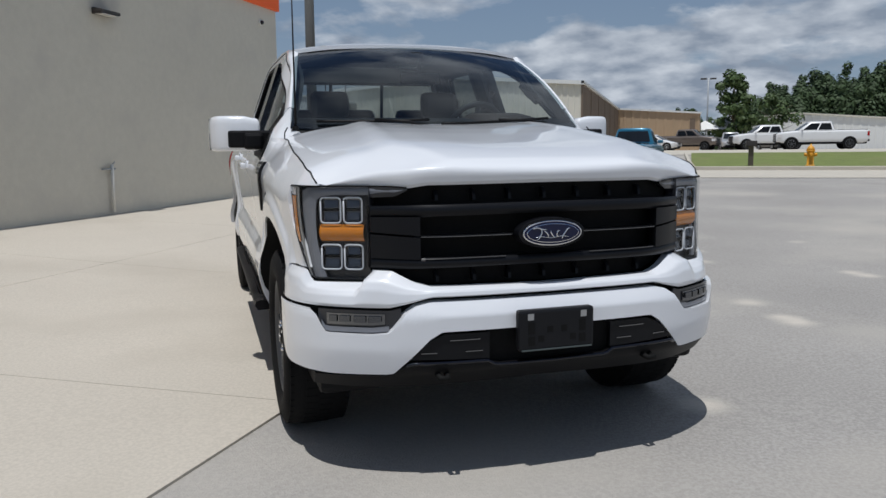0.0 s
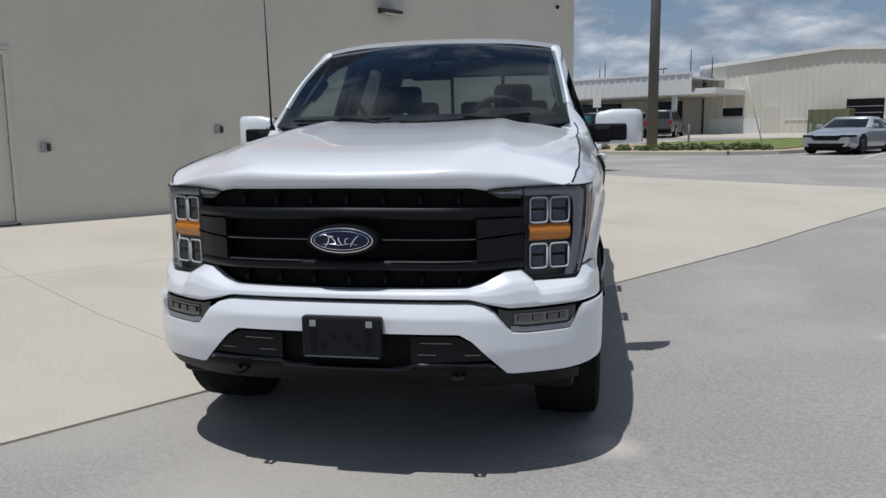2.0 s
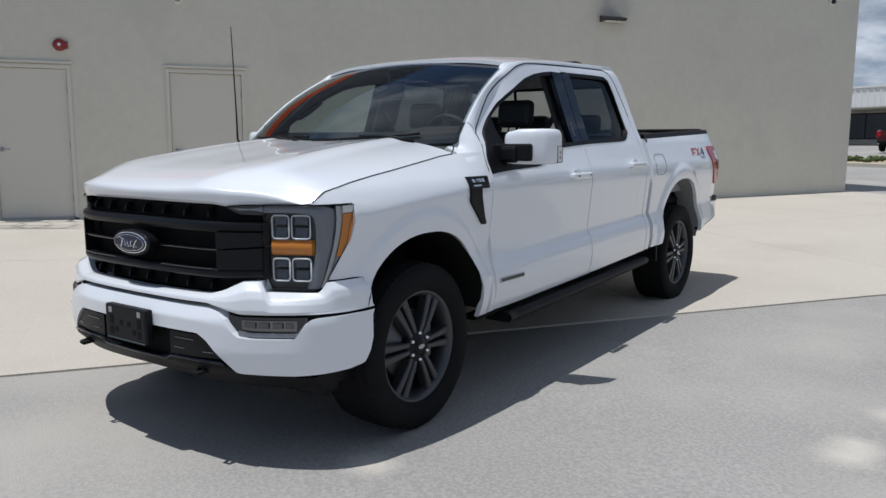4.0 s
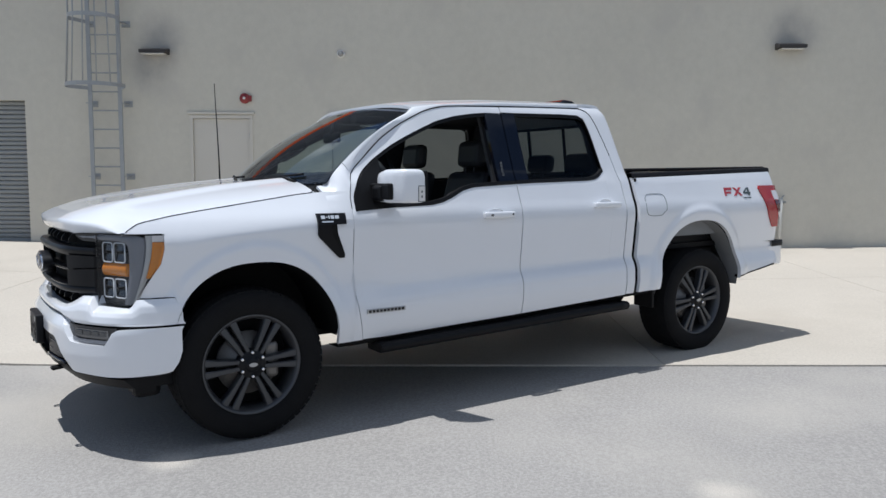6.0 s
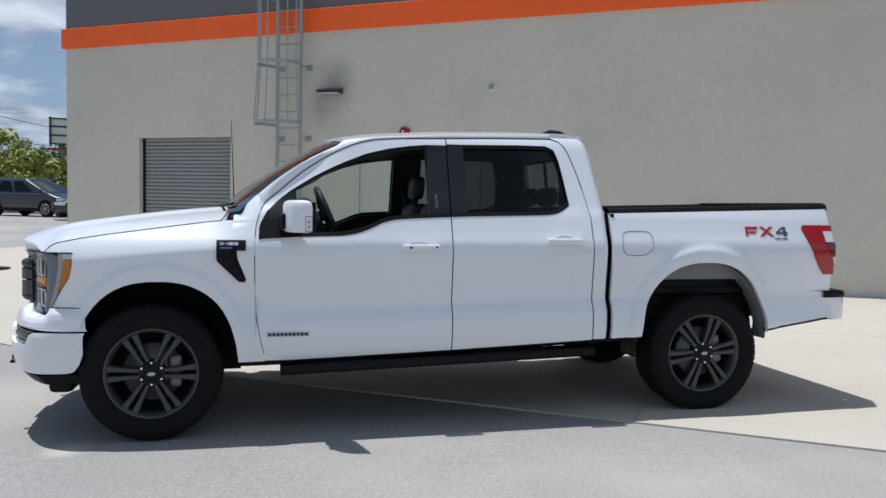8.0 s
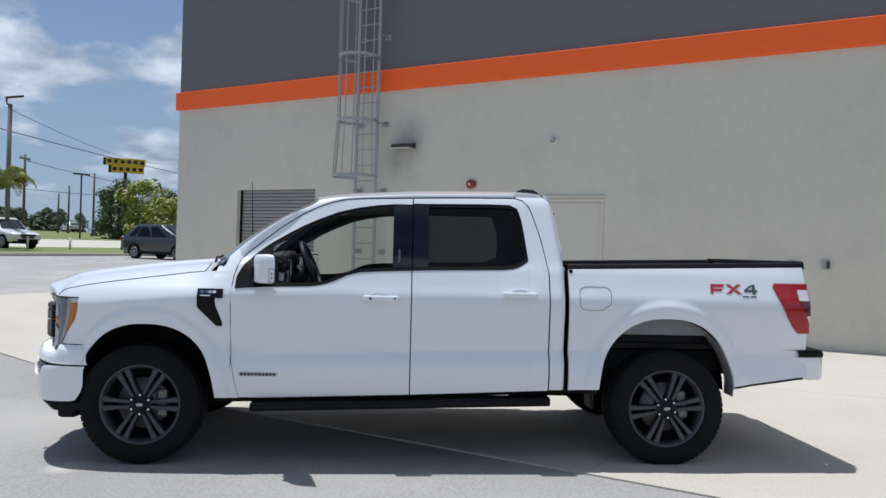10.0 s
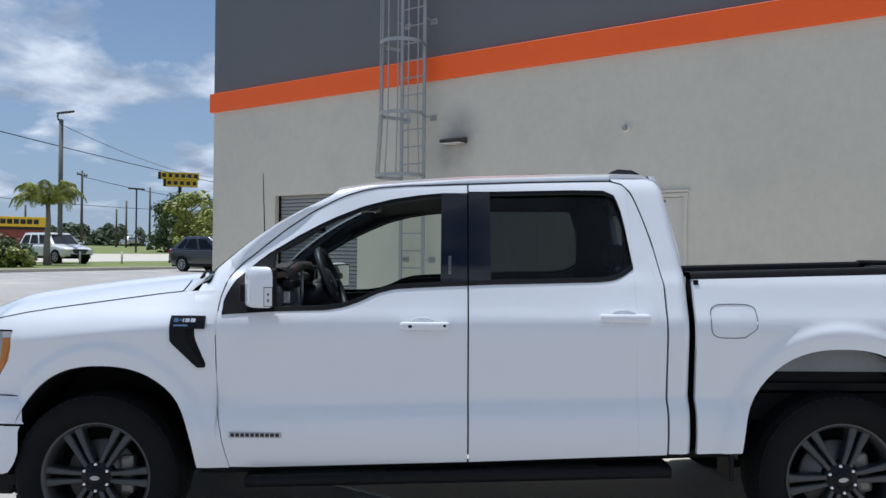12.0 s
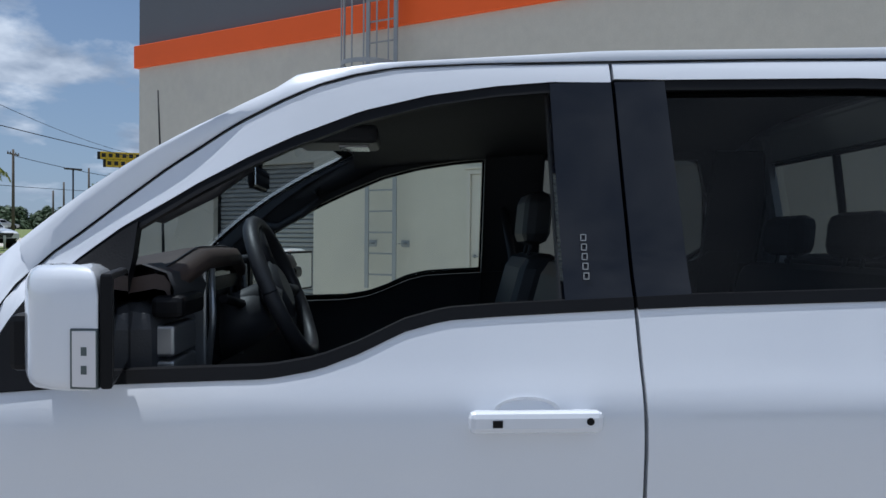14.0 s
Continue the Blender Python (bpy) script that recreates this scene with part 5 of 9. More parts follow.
def bed():
    e = new("cargo_bed"); e.parent = truck
    for side in (1, -1):
        bm = bmesh.new()
        side_panel(bm, steps(2.972, 3.1885, 0.02), lambda y: SILL(y), BEDTOP, 46, side)
        side_panel(bm, [3.1885] + arch_ys(ARCH_R)[1:-1] + [4.1615], lambda y: max(arch_z(ARCH_R, y), 0.555), BEDTOP, 22, side)
        side_panel(bm, steps(4.1615, 4.60, 0.03) + [4.63, 4.66, 4.69, 4.71], SILL, lambda y: BEDTOP(y), 22, side)
        bs = part("bed_side", bm, M_PAINT, e)
        bm = bmesh.new()   # front and rear edge of the side, and the lower black lip
        side_panel(bm, steps(4.1625, 4.68, 0.05), lambda y: SILL(y) - 0.018, lambda y: SILL(y) + 0.004, 1, side, dx=-0.01, depth=0.05)
        part("lower_lip", bm, M_BLACKPL, e)
        bm = bmesh.new()   # rail cap
        cols = []
        for y in steps(2.965, 4.73, 0.08):
            z = BEDTOP(y)
            xo = XS(y, z)
            cols.append([(side * (xo + 0.002), y, z - 0.012), (side * (xo - 0.004), y, z + 0.026), (side * (xo - 0.02), y, z + 0.036), (side * (xo - 0.13), y, z + 0.036), (side * (xo - 0.14), y, z + 0.02), (side * (xo - 0.14), y, z - 0.03)])
        skin(bm, cols)
        part("rail_cap", bm, M_BLACKPL, e, "black bed rail cap")
        bm = bmesh.new()   # inner wall
        skin(bm, [[(side * 0.80, y, z) for z in (0.86, 1.1, 1.37)] for y in (2.99, 3.6, 4.2, 4.68)], (side * 0.03, 0, 0))
        part("inner_wall", bm, M_BLACKPL, e)
        # fuel door outline, driver's side only
        if side > 0:
            bm = bmesh.new()
            pts = []
            for k in range(33):
                a = 2 * math.pi * k / 32
                ca, sa = math.cos(a), math.sin(a)
                y = 3.156 + 0.113 * abs(ca) ** 0.45 * (1 if ca > 0 else -1)
                z = 1.185 + 0.082 * abs(sa) ** 0.45 * (1 if sa > 0 else -1)
                over = (y - 3.156) / 0.113 - (z - 1.185) / 0.082 - 1.42
                if over > 0:
                    y, z = y - 0.0565 * over, z + 0.041 * over
                pts.append((XS(y, z) + 0.0005, y, z))
            tube(bm, pts, 0.0022, 5)
            part("fuel_door_line", bm, M_GREYBADGE, bs)
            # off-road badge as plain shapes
            bm = bmesh.new()
            def slant(bm, ya, yb, z0, z1, lean):
                g = []
                for k in range(4):
                    z, sh = z0 + (z1 - z0) * k / 3, lean * k / 3
                    g.append([(XS(y, z) + 0.0035, y, z) for y in (ya + sh, (ya + yb) / 2 + sh, yb + sh)])
                skin(bm, g, (-0.004, 0, 0), smooth=False)
            slant(bm, 3.992, 4.012, 1.237, 1.305, 0.004); slant(bm, 4.012, 4.090, 1.282, 1.305, 0.004); slant(bm, 4.012, 4.075, 1.256, 1.272, 0.003)
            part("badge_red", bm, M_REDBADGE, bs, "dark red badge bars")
            bm = bmesh.new()
            slant(bm, 4.105, 4.135, 1.237, 1.305, 0.085); slant(bm, 4.190, 4.222, 1.237, 1.266, -0.036); slant(bm, 4.142, 4.172, 1.276, 1.305, -0.036)
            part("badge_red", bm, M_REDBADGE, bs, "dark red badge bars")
            bm = bmesh.new()
            slant(bm, 4.300, 4.322, 1.237, 1.305, 0.0); slant(bm, 4.240, 4.335, 1.252, 1.268, 0.0); slant(bm, 4.242, 4.262, 1.268, 1.30, 0.045)
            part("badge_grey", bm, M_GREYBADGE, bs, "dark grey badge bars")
            for k in range(2):
                bm = bmesh.new()
                slant(bm, 4.225 + 0.055 * k, 4.27 + 0.055 * k, 1.216, 1.225, 0.0)
                part("badge_line", bm, M_GREYBADGE, bs)
        # wheel house
        bm = bmesh.new()
        yc, hw, z0, h = ARCH_R
        skin(bm, [[(side * (XS(yc + hw * 0.99 * math.cos(a), z0 + h * math.sin(a)) - 0.03 - d), yc + hw * 1.02 * math.cos(a), z0 + h * 1.01 * math.sin(a) ** 0.9 + 0.0) for d in (0, 0.08, 0.16)] for a in (math.pi * k / 20 for k in range(21))])
        top = [(yc + hw * 0.985 * math.cos(math.pi * k / 24), z0 + h * max(0, 1 - abs(0.985 * math.cos(math.pi * k / 24)) ** 2.4) ** 0.4545) for k in range(25)]
        top = [p for p in top if p[1] > 0.93]
        prism(bm, [(top[0][0], 0.925)] + top + [(top[-1][0], 0.925)], "x", *sorted((side * 0.865, side * 0.875)))
        part("wheel_house", bm, M_LINER, e, "grey steel wheel house")
        bm = bmesh.new()
        skin(bm, [[(side * (0.82 - d), yc + hw * 1.0 * math.cos(a), z0 + 0.02 + h * 0.9 * math.sin(a)) for d in (0, 0.2)] for a in (math.pi * k / 16 for k in range(17))])
        prism(bm, [(yc + hw * math.cos(math.pi * k / 16), z0 + h * 0.95 * math.sin(math.pi * k / 16)) for k in range(17)], "x", *sorted((side * 0.62, side * 0.63)))
        part("wheel_house_inner", bm, M_UNDER, e)
        bm = bmesh.new()   # mud flap
        box(bm, *sorted((side * 0.80, side * 0.985)), 3.135, 3.16, 0.40, 0.60, 0.006)
        part("mud_flap", bm, M_BLACKPL, e)
    bm = bmesh.new()
    box(bm, -0.82, 0.82, 2.98, 4.70, 0.82, 0.86)
    part("bed_floor", bm, M_BLACKPL, e)
    # bulkhead coloured black, so the gap behind the cab looks shaded
    bm = bmesh.new()
    box(bm, -0.93, 0.93, 2.975, 3.0, 0.56, 1.385)
    part("bulkhead", bm, M_UNDER, e)
    # tailgate
    bm = bmesh.new()
    box(bm, -0.80, 0.80, 4.69, 4.755, 0.70, 1.445, 0.015)
    part("tailgate", bm, M_PAINT, e)
    bm = bmesh.new()
    box(bm, -0.80, 0.80, 4.665, 4.765, 1.447, 1.482, 0.012)
    part("tailgate_cap", bm, M_BLACKPL, e, "black cap along the tailgate's top")
    for side in (1, -1):
        lamp = new("tail_lamp"); lamp.parent = truck
        lamp["label"] = "red tail lamp with clear and dark middle"
        def lens(bm, z0, z1, left, right, off, rows=14, cols=8):
            """Follows the body side, then turns round the rear corner."""
            g = []
            for j in range(rows + 1):
                z = z0 + (z1 - z0) * j / rows
                a, b = left(z), right(z)
                g.append([(side * (XS(min(y, 4.70), z) + off - 2.2 * max(0, y - 4.72)), y, z) for y in (a + (b - a) * k / cols for k in range(cols + 1))])
            skin(bm, g, (-side * 0.05, 0, 0))
        bm = bmesh.new()
        lens(bm, 0.962, 1.318, curve_of((0.962, 1.0, 1.087, 1.20, 1.30, 1.318), (4.635, 4.598, 4.545, 4.495, 4.452, 4.470)), lambda z: 4.752, 0.010)
        part("lens", bm, M_RED, lamp)
        bm = bmesh.new()
        lens(bm, 1.198, 1.275, curve_of((1.198, 1.275), (4.640, 4.632)), lambda z: 4.75, 0.014, 4, 6)
        part("clear_band", bm, M_CLEARLAMP, lamp)
        bm = bmesh.new()
        lens(bm, 1.095, 1.192, curve_of((1.095, 1.192), (4.688, 4.642)), lambda z: 4.752, 0.014, 4, 6)
        part("dark_band", bm, M_DARKRED, lamp)
        bm = bmesh.new()
        lens(bm, 1.02, 1.088, curve_of((1.02, 1.088), (4.722, 4.692)), lambda z: 4.752, 0.014, 4, 4)
        part("clear_band", bm, M_CLEARLAMP, lamp)
    # rear bumper
    rb = new("rear_bumper"); rb.parent = truck
    bm = bmesh.new()
    for side in (1,):
        cols = []
        for k in range(41):
            u = -1 + k / 20
            x = 0.965 * math.sin(u * math.pi / 2) if abs(u) < 1 else 0.965 * u
            y = 4.872 - 0.045 * abs(u) ** 3 - 0.17 * smooth01(0.86, 1.0, abs(u))
            zl = interp(abs(u), (0, 0.8, 1), (0.56, 0.62, 0.645))
            cols.append([(x, y - 0.012, zl), (x, y, zl + 0.03), (x, y, 0.78), (x, y - 0.01, 0.795)])
        skin(bm, cols, (0, -0.06, 0))
    part("bumper_bar", bm, M_PAINT, rb)
    bm = bmesh.new()
    cols = []
    for k in range(41):
        u = -1 + k / 20
        x = 0.972 * math.sin(u * math.pi / 2)
        y = 4.877 - 0.045 * abs(u) ** 3 - 0.18 * smooth01(0.86, 1.0, abs(u))
        cols.append([(x, y - 0.006, 0.79), (x, y, 0.81), (x, y - 0.012, 0.838), (x, y - 0.14, 0.842)])
    skin(bm, cols)
    part("bumper_pad", bm, M_BLACKPL, rb)


def wheel(y, z, side):
    """Six double spokes; the wheel lies in its own frame with the axle along x, outside at +x."""
    e = new("wheel"); e.parent = truck
    e.location = (side * 0.965, y, z)
    e.rotation_euler = (radians(0 if y < 1 else 8), 0, 0 if side > 0 else math.pi)
    R, RR, n = 0.412, 0.268, 64
    bm = bmesh.new()
    prof = [(-0.235, 0.272), (-0.262, 0.30), (-0.268, 0.35), (-0.255, 0.395), (-0.225, 0.410), (-0.17, 0.412), (-0.12, 0.413), (-0.065, 0.412), (-0.015, 0.409), (0.012, 0.396), (0.024, 0.372), (0.028, 0.34), (0.026, 0.31), (0.016, 0.285), (0.0, 0.272)]
    skin(bm, [[(x, r * math.cos(a), r * math.sin(a)) for x, r in prof] for a in (2 * math.pi * k / n for k in range(n + 1))])
    tyre = part("tyre", bm, M_TYRE, e, "black road tyre")
    bm = bmesh.new()   # tread blocks
    for k in range(60):
        for row, (xa, xb) in enumerate(((-0.25, -0.19), (-0.18, -0.125), (-0.115, -0.06), (-0.05, 0.006))):
            a = 2 * math.pi * (k + 0.5 * (row % 2)) / 60
            w = 0.035
            c2, s2 = math.cos(a), math.sin(a)
            vs = []
            for dx, dw, dr in ((xa, -w / 2, 0), (xb, -w / 2, 0), (xb, w / 2, 0), (xa, w / 2, 0)):
                rr = 0.4142 - (0.0068 if row in (0, 3) else 0)
                vs.append(bm.verts.new((dx, rr * c2 - dw * s2, rr * s2 + dw * c2)))
            lo = [bm.verts.new((v.co.x, v.co.y * 0.97, v.co.z * 0.97)) for v in vs]
            bm.faces.new(vs)
            for i in range(4):
                bm.faces.new((vs[i], vs[(i + 1) % 4], lo[(i + 1) % 4], lo[i]))
    part("tread", bm, M_TYRE, tyre)
    bm = bmesh.new()   # barrel and lip
    prof = [(-0.23, 0.262), (-0.20, 0.250), (-0.06, 0.244), (-0.02, 0.250), (-0.004, 0.262), (0.006, 0.270), (0.004, 0.277), (-0.012, 0.278)]
    skin(bm, [[(x, r * math.cos(a), r * math.sin(a)) for x, r in prof] for a in (2 * math.pi * k / n for k in range(n + 1))])
    rim = part("rim", bm, M_RIM, e, "dark grey alloy rim")
    bm = bmesh.new()   # twin spokes
    for k in range(6):
        a = 2 * math.pi * k / 6
        ca, sa = math.cos(a), math.sin(a)
        for sgn in (-1, 1):
            pts = []
            for r, off, w, x in ((0.050, 0.0165, 0.0115, -0.008), (0.11, 0.0205, 0.0130, -0.003), (0.19, 0.0265, 0.0165, -0.006), (0.256, 0.0335, 0.0215, -0.010)):
                pts.append((r, sgn * off, w, x))
            rows_ = []
            for r, off, w, x in pts:
                ring = []
                for (dw, dx) in ((-w, -0.05), (-w, -0.006), (-w * 0.7, 0.0), (w * 0.7, 0.0), (w, -0.006), (w, -0.05)):
                    t = off + dw
                    ring.append((x + dx, r * ca - t * sa, r * sa + t * ca))
                rows_.append(ring)
            skin(bm, rows_, smooth=False)
    part("spokes", bm, M_RIMFACE, e, "grey twin-spoke wheel face")
    bm = bmesh.new()   # hub
    hub = [(-0.05, 0.085), (-0.014, 0.085), (-0.004, 0.072), (-0.004, 0.046), (0.004, 0.040), (0.010, 0.034), (0.011, 0.0005)]
    skin(bm, [[(x, r * math.cos(a), r * math.sin(a)) for x, r in hub] for a in (2 * math.pi * k / 32 for k in range(33))])
    hb = part("hub", bm, M_GRILLE, e)
    bm = bmesh.new()
    prism(bm, [(0.024 * math.cos(2 * math.pi * k / 20), 0.011 * math.sin(2 * math.pi * k / 20)) for k in range(20)], "x", 0.010, 0.0125)
    part("hub_badge", bm, M_SILVER, hb)
    for k in range(6):
        a = 2 * math.pi * (k + 0.5) / 6
        bm = bmesh.new()
        tube(bm, [(-0.03, 0.066 * math.cos(a), 0.066 * math.sin(a)), (0.002, 0.066 * math.cos(a), 0.066 * math.sin(a)), (0.008, 0.066 * math.cos(a), 0.066 * math.sin(a))], [0.0105, 0.0105, 0.006], 8)
        part("lug_nut", bm, M_CHROME, e)
    bm = bmesh.new()
    disc = [(-0.10, 0.175), (-0.075, 0.175), (-0.075, 0.09), (-0.06, 0.085), (-0.06, 0.0)]
    skin(bm, [[(x, r * math.cos(a), r * math.sin(a)) for x, r in disc] for a in (2 * math.pi * k / 40 for k in range(41))])
    part("brake_disc", bm, M_BRAKE, e)
    bm = bmesh.new()
    box(bm, -0.125, -0.05, 0.09, 0.17, -0.10, 0.10, 0.02)
    part("brake_caliper", bm, M_BRAKE, e)
    bm = bmesh.new()
    skin(bm, [[(-0.16, r * math.cos(a), r * math.sin(a)) for r in (0.0, 0.25)] for a in (2 * math.pi * k / 30 for k in range(31))])
    part("back_plate", bm, M_UNDER, e)
    return e


def underbody():
    e = new("chassis"); e.parent = truck
    bm = bmesh.new()
    for sx in (-0.485, 0.485):
        box(bm, sx - 0.065, sx + 0.065, -0.60, 3.0, 0.44, 0.56)
        box(bm, sx - 0.065, sx + 0.065, 3.0, 4.62, 0.60, 0.73)
    for y in (-0.45, 0.75, 2.0, 2.9):
        box(bm, -0.5, 0.5, y - 0.05, y + 0.05, 0.43, 0.52)
    box(bm, -0.45, 0.45, -0.62, 0.62, 0.35, 0.75)
    box(bm, -0.30, 0.30, 0.6, 2.2, 0.36, 0.5)
    box(bm, -0.78, 0.78, 0.55, 2.95, 0.47, 0.54)
    box(bm, -0.78, 0.78, 2.95, 4.66, 0.66, 0.80)
    # added block, keeps the sunlit ground beyond the truck out of sight
    box(bm, -0.74, -0.22, 2.25, 3.30, 0.26, 0.50, 0.05)
    part("frame", bm, M_UNDER, e)
    bm = bmesh.new()
    tube(bm, [(-0.8, 3.694, 0.405), (-0.1, 3.694, 0.405)], 0.05, 12); tube(bm, [(0.1, 3.694, 0.405), (0.8, 3.694, 0.405)], 0.05, 12)
    tube(bm, [(-0.14, 3.694, 0.40), (-0.05, 3.694, 0.40), (0.06, 3.694, 0.40), (0.14, 3.694, 0.40)], [0.08, 0.15, 0.15, 0.08], 14)
    part("axle", bm, M_UNDER, e)
    bm = bmesh.new()
    tube(bm, [(-0.8, 0.0, 0.41), (0.8, 0.0, 0.41)], 0.04, 10)
    part("axle", bm, M_UNDER, e)
    bm = bmesh.new()
    tube(bm, [(0.3, 2.2, 0.45), (0.3, 3.4, 0.48), (0.5, 4.0, 0.66), (0.55, 4.5, 0.68)], 0.035, 10)
    part("exhaust_pipe", bm, M_UNDER, e)
    for side in (1, -1):
        bm = bmesh.new()   # front wheel house
        yc, hw, z0, h = ARCH_F
        skin(bm, [[(side * (XS(yc + hw * 0.98 * math.cos(a), z0 + h * math.sin(a)) - 0.006 - d), yc + hw * 0.994 * math.cos(a), arch_z(ARCH_F, yc + hw * 0.994 * math.cos(a)) - 0.006) for d in (0, 0.15, 0.45)] for a in (math.pi * k / 20 for k in range(21))])
        prism(bm, [(yc + hw, 0.32)] + [(yc + hw * math.cos(math.pi * k / 20), arch_z(ARCH_F, yc + hw * math.cos(math.pi * k / 20)) + 0.02) for k in range(21)] + [(yc - hw, 0.32)], "x", *sorted((side * 0.55, side * 0.56)))
        part("front_liner", bm, M_UNDER, e)
        bm = bmesh.new()
        skin(bm, [[(side * (x), y, z) for x, z in ((0.965, SILL(y) + 0.01), (0.95, SILL(y) - 0.03), (0.80, SILL(y) - 0.035))] for y in steps(0.52, 3.15, 0.1)])
        part("rocker", bm, M_UNDER, e)
        rbd = new("running_board"); rbd.parent = truck
        bm = bmesh.new()
        y0, y1 = 0.76, 2.84
        zt = lambda y: 0.415 + (y - y0) * 0.030
        cols = []
        for y in steps(y0, y1, 0.08):
            z = zt(y)
            cols.append([(side * x, y, z + dz) for x, dz in ((0.86, 0.0), (1.008, 0.004), (1.032, -0.006), (1.037, -0.028), (1.022, -0.052), (0.86, -0.05))])
        vs = skin(bm, cols)
        bm.faces.new([v for v in vs[0]]); bm.faces.new([v for v in vs[-1]])
        part("board", bm, M_BLACKPL, rbd, "black running board with ribbed steps")
        for ya, yb in ((0.92, 1.45), (1.95, 2.5)):
            for k in range(7):
                bm = bmesh.new()
                x = 0.905 + 0.015 * k
                tube(bm, [(side * x, ya, zt(ya) + 0.004), (side * x, yb, zt(yb) + 0.004)], 0.004, 5)
                part("step_rib", bm, M_UNDER, rbd)
        for y in (0.95, 1.75, 2.6):
            bm = bmesh.new()
            tube(bm, [(side * 0.70, y, 0.50), (side * 0.86, y, zt(y) - 0.03), (side * 1.0, y, zt(y) - 0.03)], 0.022, 7)
            part("bracket", bm, M_UNDER, rbd)


# ---- cabin ----
def rounded(bm, x0, x1, y0, y1, z0, z1, b=0.03, shear=0.0):
    vs0 = set(bm.verts)
    box(bm, x0, x1, y0, y1, z0, z1, b)
    if shear:
        for v in bm.verts:
            if v not in vs0:
                v.co.y += shear * (v.co.z - z0)


def seat(xc, yc, rear=False):
    e = new("rear_seat" if rear else "front_seat"); e.parent = truck
    w = 0.25 if not rear else 0.29
    bm = bmesh.new()
    rounded(bm, xc - w, xc + w, yc - 0.27, yc + 0.25, 0.80, 0.96, 0.05)
    part("cushion", bm, M_SEAT, e)
    bm = bmesh.new()
    rounded(bm, xc - w + 0.01, xc + w - 0.01, yc + 0.15, yc + 0.29, 0.92, 1.44 if not rear else 1.40, 0.05, 0.28)
    part("backrest", bm, M_SEAT, e)
    bm = bmesh.new()
    zh = 1.47 if not rear else 1.43
    rounded(bm, xc - 0.135, xc + 0.135, yc + 0.30, yc + 0.40, zh, zh + (0.19 if not rear else 0.15), 0.04, 0.1)
    for dx in (-0.05, 0.05):
        tube(bm, [(xc + dx, yc + 0.33, zh - 0.06), (xc + dx, yc + 0.35, zh + 0.03)], 0.007, 6)
    part("headrest", bm, M_SEAT, e)


def interior():
    bm = bmesh.new()
    rows = []
    for x in np.linspace(-0.86, 0.86, 9):
        rows.append([(x * 0.80, 0.42, 1.325), (x * 0.86, 0.60, 1.365), (x * 0.94, 0.78, 1.425), (x, 0.88, 1.438), (x, 0.93, 1.42), (x, 0.945, 1.385), (x, 0.935, 1.34)])
    skin(bm, rows)
    dash = new("dashboard"); dash.parent = truck
    part("top_pad", bm, M_DASH, dash)
    bm = bmesh.new()
    rounded(bm, -0.89, 0.89, 0.66, 0.92, 0.86, 1.36, 0.05)
    rounded(bm, -0.14, 0.14, 0.80, 1.75, 0.62, 0.99, 0.04)
    part("lower_dash", bm, M_DASH, dash)
    for xa, xb, za, zb in ((0.70, 0.86, 1.12, 1.18), (0.70, 0.86, 1.188, 1.245), (0.70, 0.86, 1.253, 1.315), (-0.86, -0.70, 1.13, 1.30), (0.60, 0.615, 1.16, 1.42), (0.20, 0.84, 1.09, 1.105)):
        bm = bmesh.new()
        rounded(bm, xa, xb, 0.905, 0.945, za, zb, 0.006)
        part("silver_trim", bm, M_SILVER, dash)
    for xa, xb in ((0.70, 0.87), (0.165, 0.225), (-0.225, -0.165), (-0.87, -0.70)):
        bm = bmesh.new()
        rounded(bm, xa, xb, 0.90, 0.965, 1.33, 1.375 if abs(xa) > 0.5 else 1.44, 0.012)
        part("air_vent", bm, M_BLACKPL, dash)
    bm = bmesh.new()
    rounded(bm, -0.16, 0.16, 0.93, 0.955, 1.20, 1.42, 0.012)
    part("centre_screen", bm, M_SCREEN, dash)
    bm = bmesh.new()
    rows = []
    for k in range(17):   # brow: a padded arch over the gauges that falls off toward the door
        x = 0.24 + 0.60 * k / 16
        h = 1.468 - 0.050 * smooth01(0.60, 0.84, x) - 0.040 * smooth01(0.32, 0.24, x)
        b = 0.962 - 0.03 * smooth01(0.62, 0.84, x)
        rows.append([(x, 0.70, 1.395), (x, 0.80, h - 0.018), (x, 0.90, h), (x, b - 0.012, h - 0.004), (x, b, h - 0.022), (x, b - 0.004, h - 0.045), (x, b - 0.03, h - 0.052)])
    skin(bm, rows, (0, 0, -0.03))
    hood_ = part("gauge_hood", bm, M_BROWN, dash, "brown hood over the gauges")
    bm = bmesh.new()
    tube(bm, [(0.26 + 0.56 * k / 14, 0.925 - 0.03 * smooth01(0.62, 0.84, 0.26 + 0.56 * k / 14), 1.4695 - 0.050 * smooth01(0.60, 0.84, 0.26 + 0.56 * k / 14) - 0.040 * smooth01(0.32, 0.24, 0.26 + 0.56 * k / 14)) for k in range(15)], 0.0025, 5)
    part("stitching", bm, M_DASH, hood_)
    bm = bmesh.new()
    rounded(bm, 0.255, 0.60, 0.895, 0.940, 1.17, 1.425, 0.02)
    part("gauge_screen", bm, M_SCREEN, dash)
    for x in (0.248, 0.606):
        bm = bmesh.new()
        tube(bm, [(x, 0.945, 1.17), (x, 0.958, 1.30), (x, 0.955, 1.42)], 0.008, 6)
        part("screen_frame", bm, M_SILVER, dash)
    bm = bmesh.new()
    tube(bm, [(0.40, 0.90, 1.24), (0.40, 1.0, 1.285), (0.40, 1.05, 1.31)], [0.075, 0.07, 0.055], 14)
    part("column_shroud", bm, M_DASH, dash)
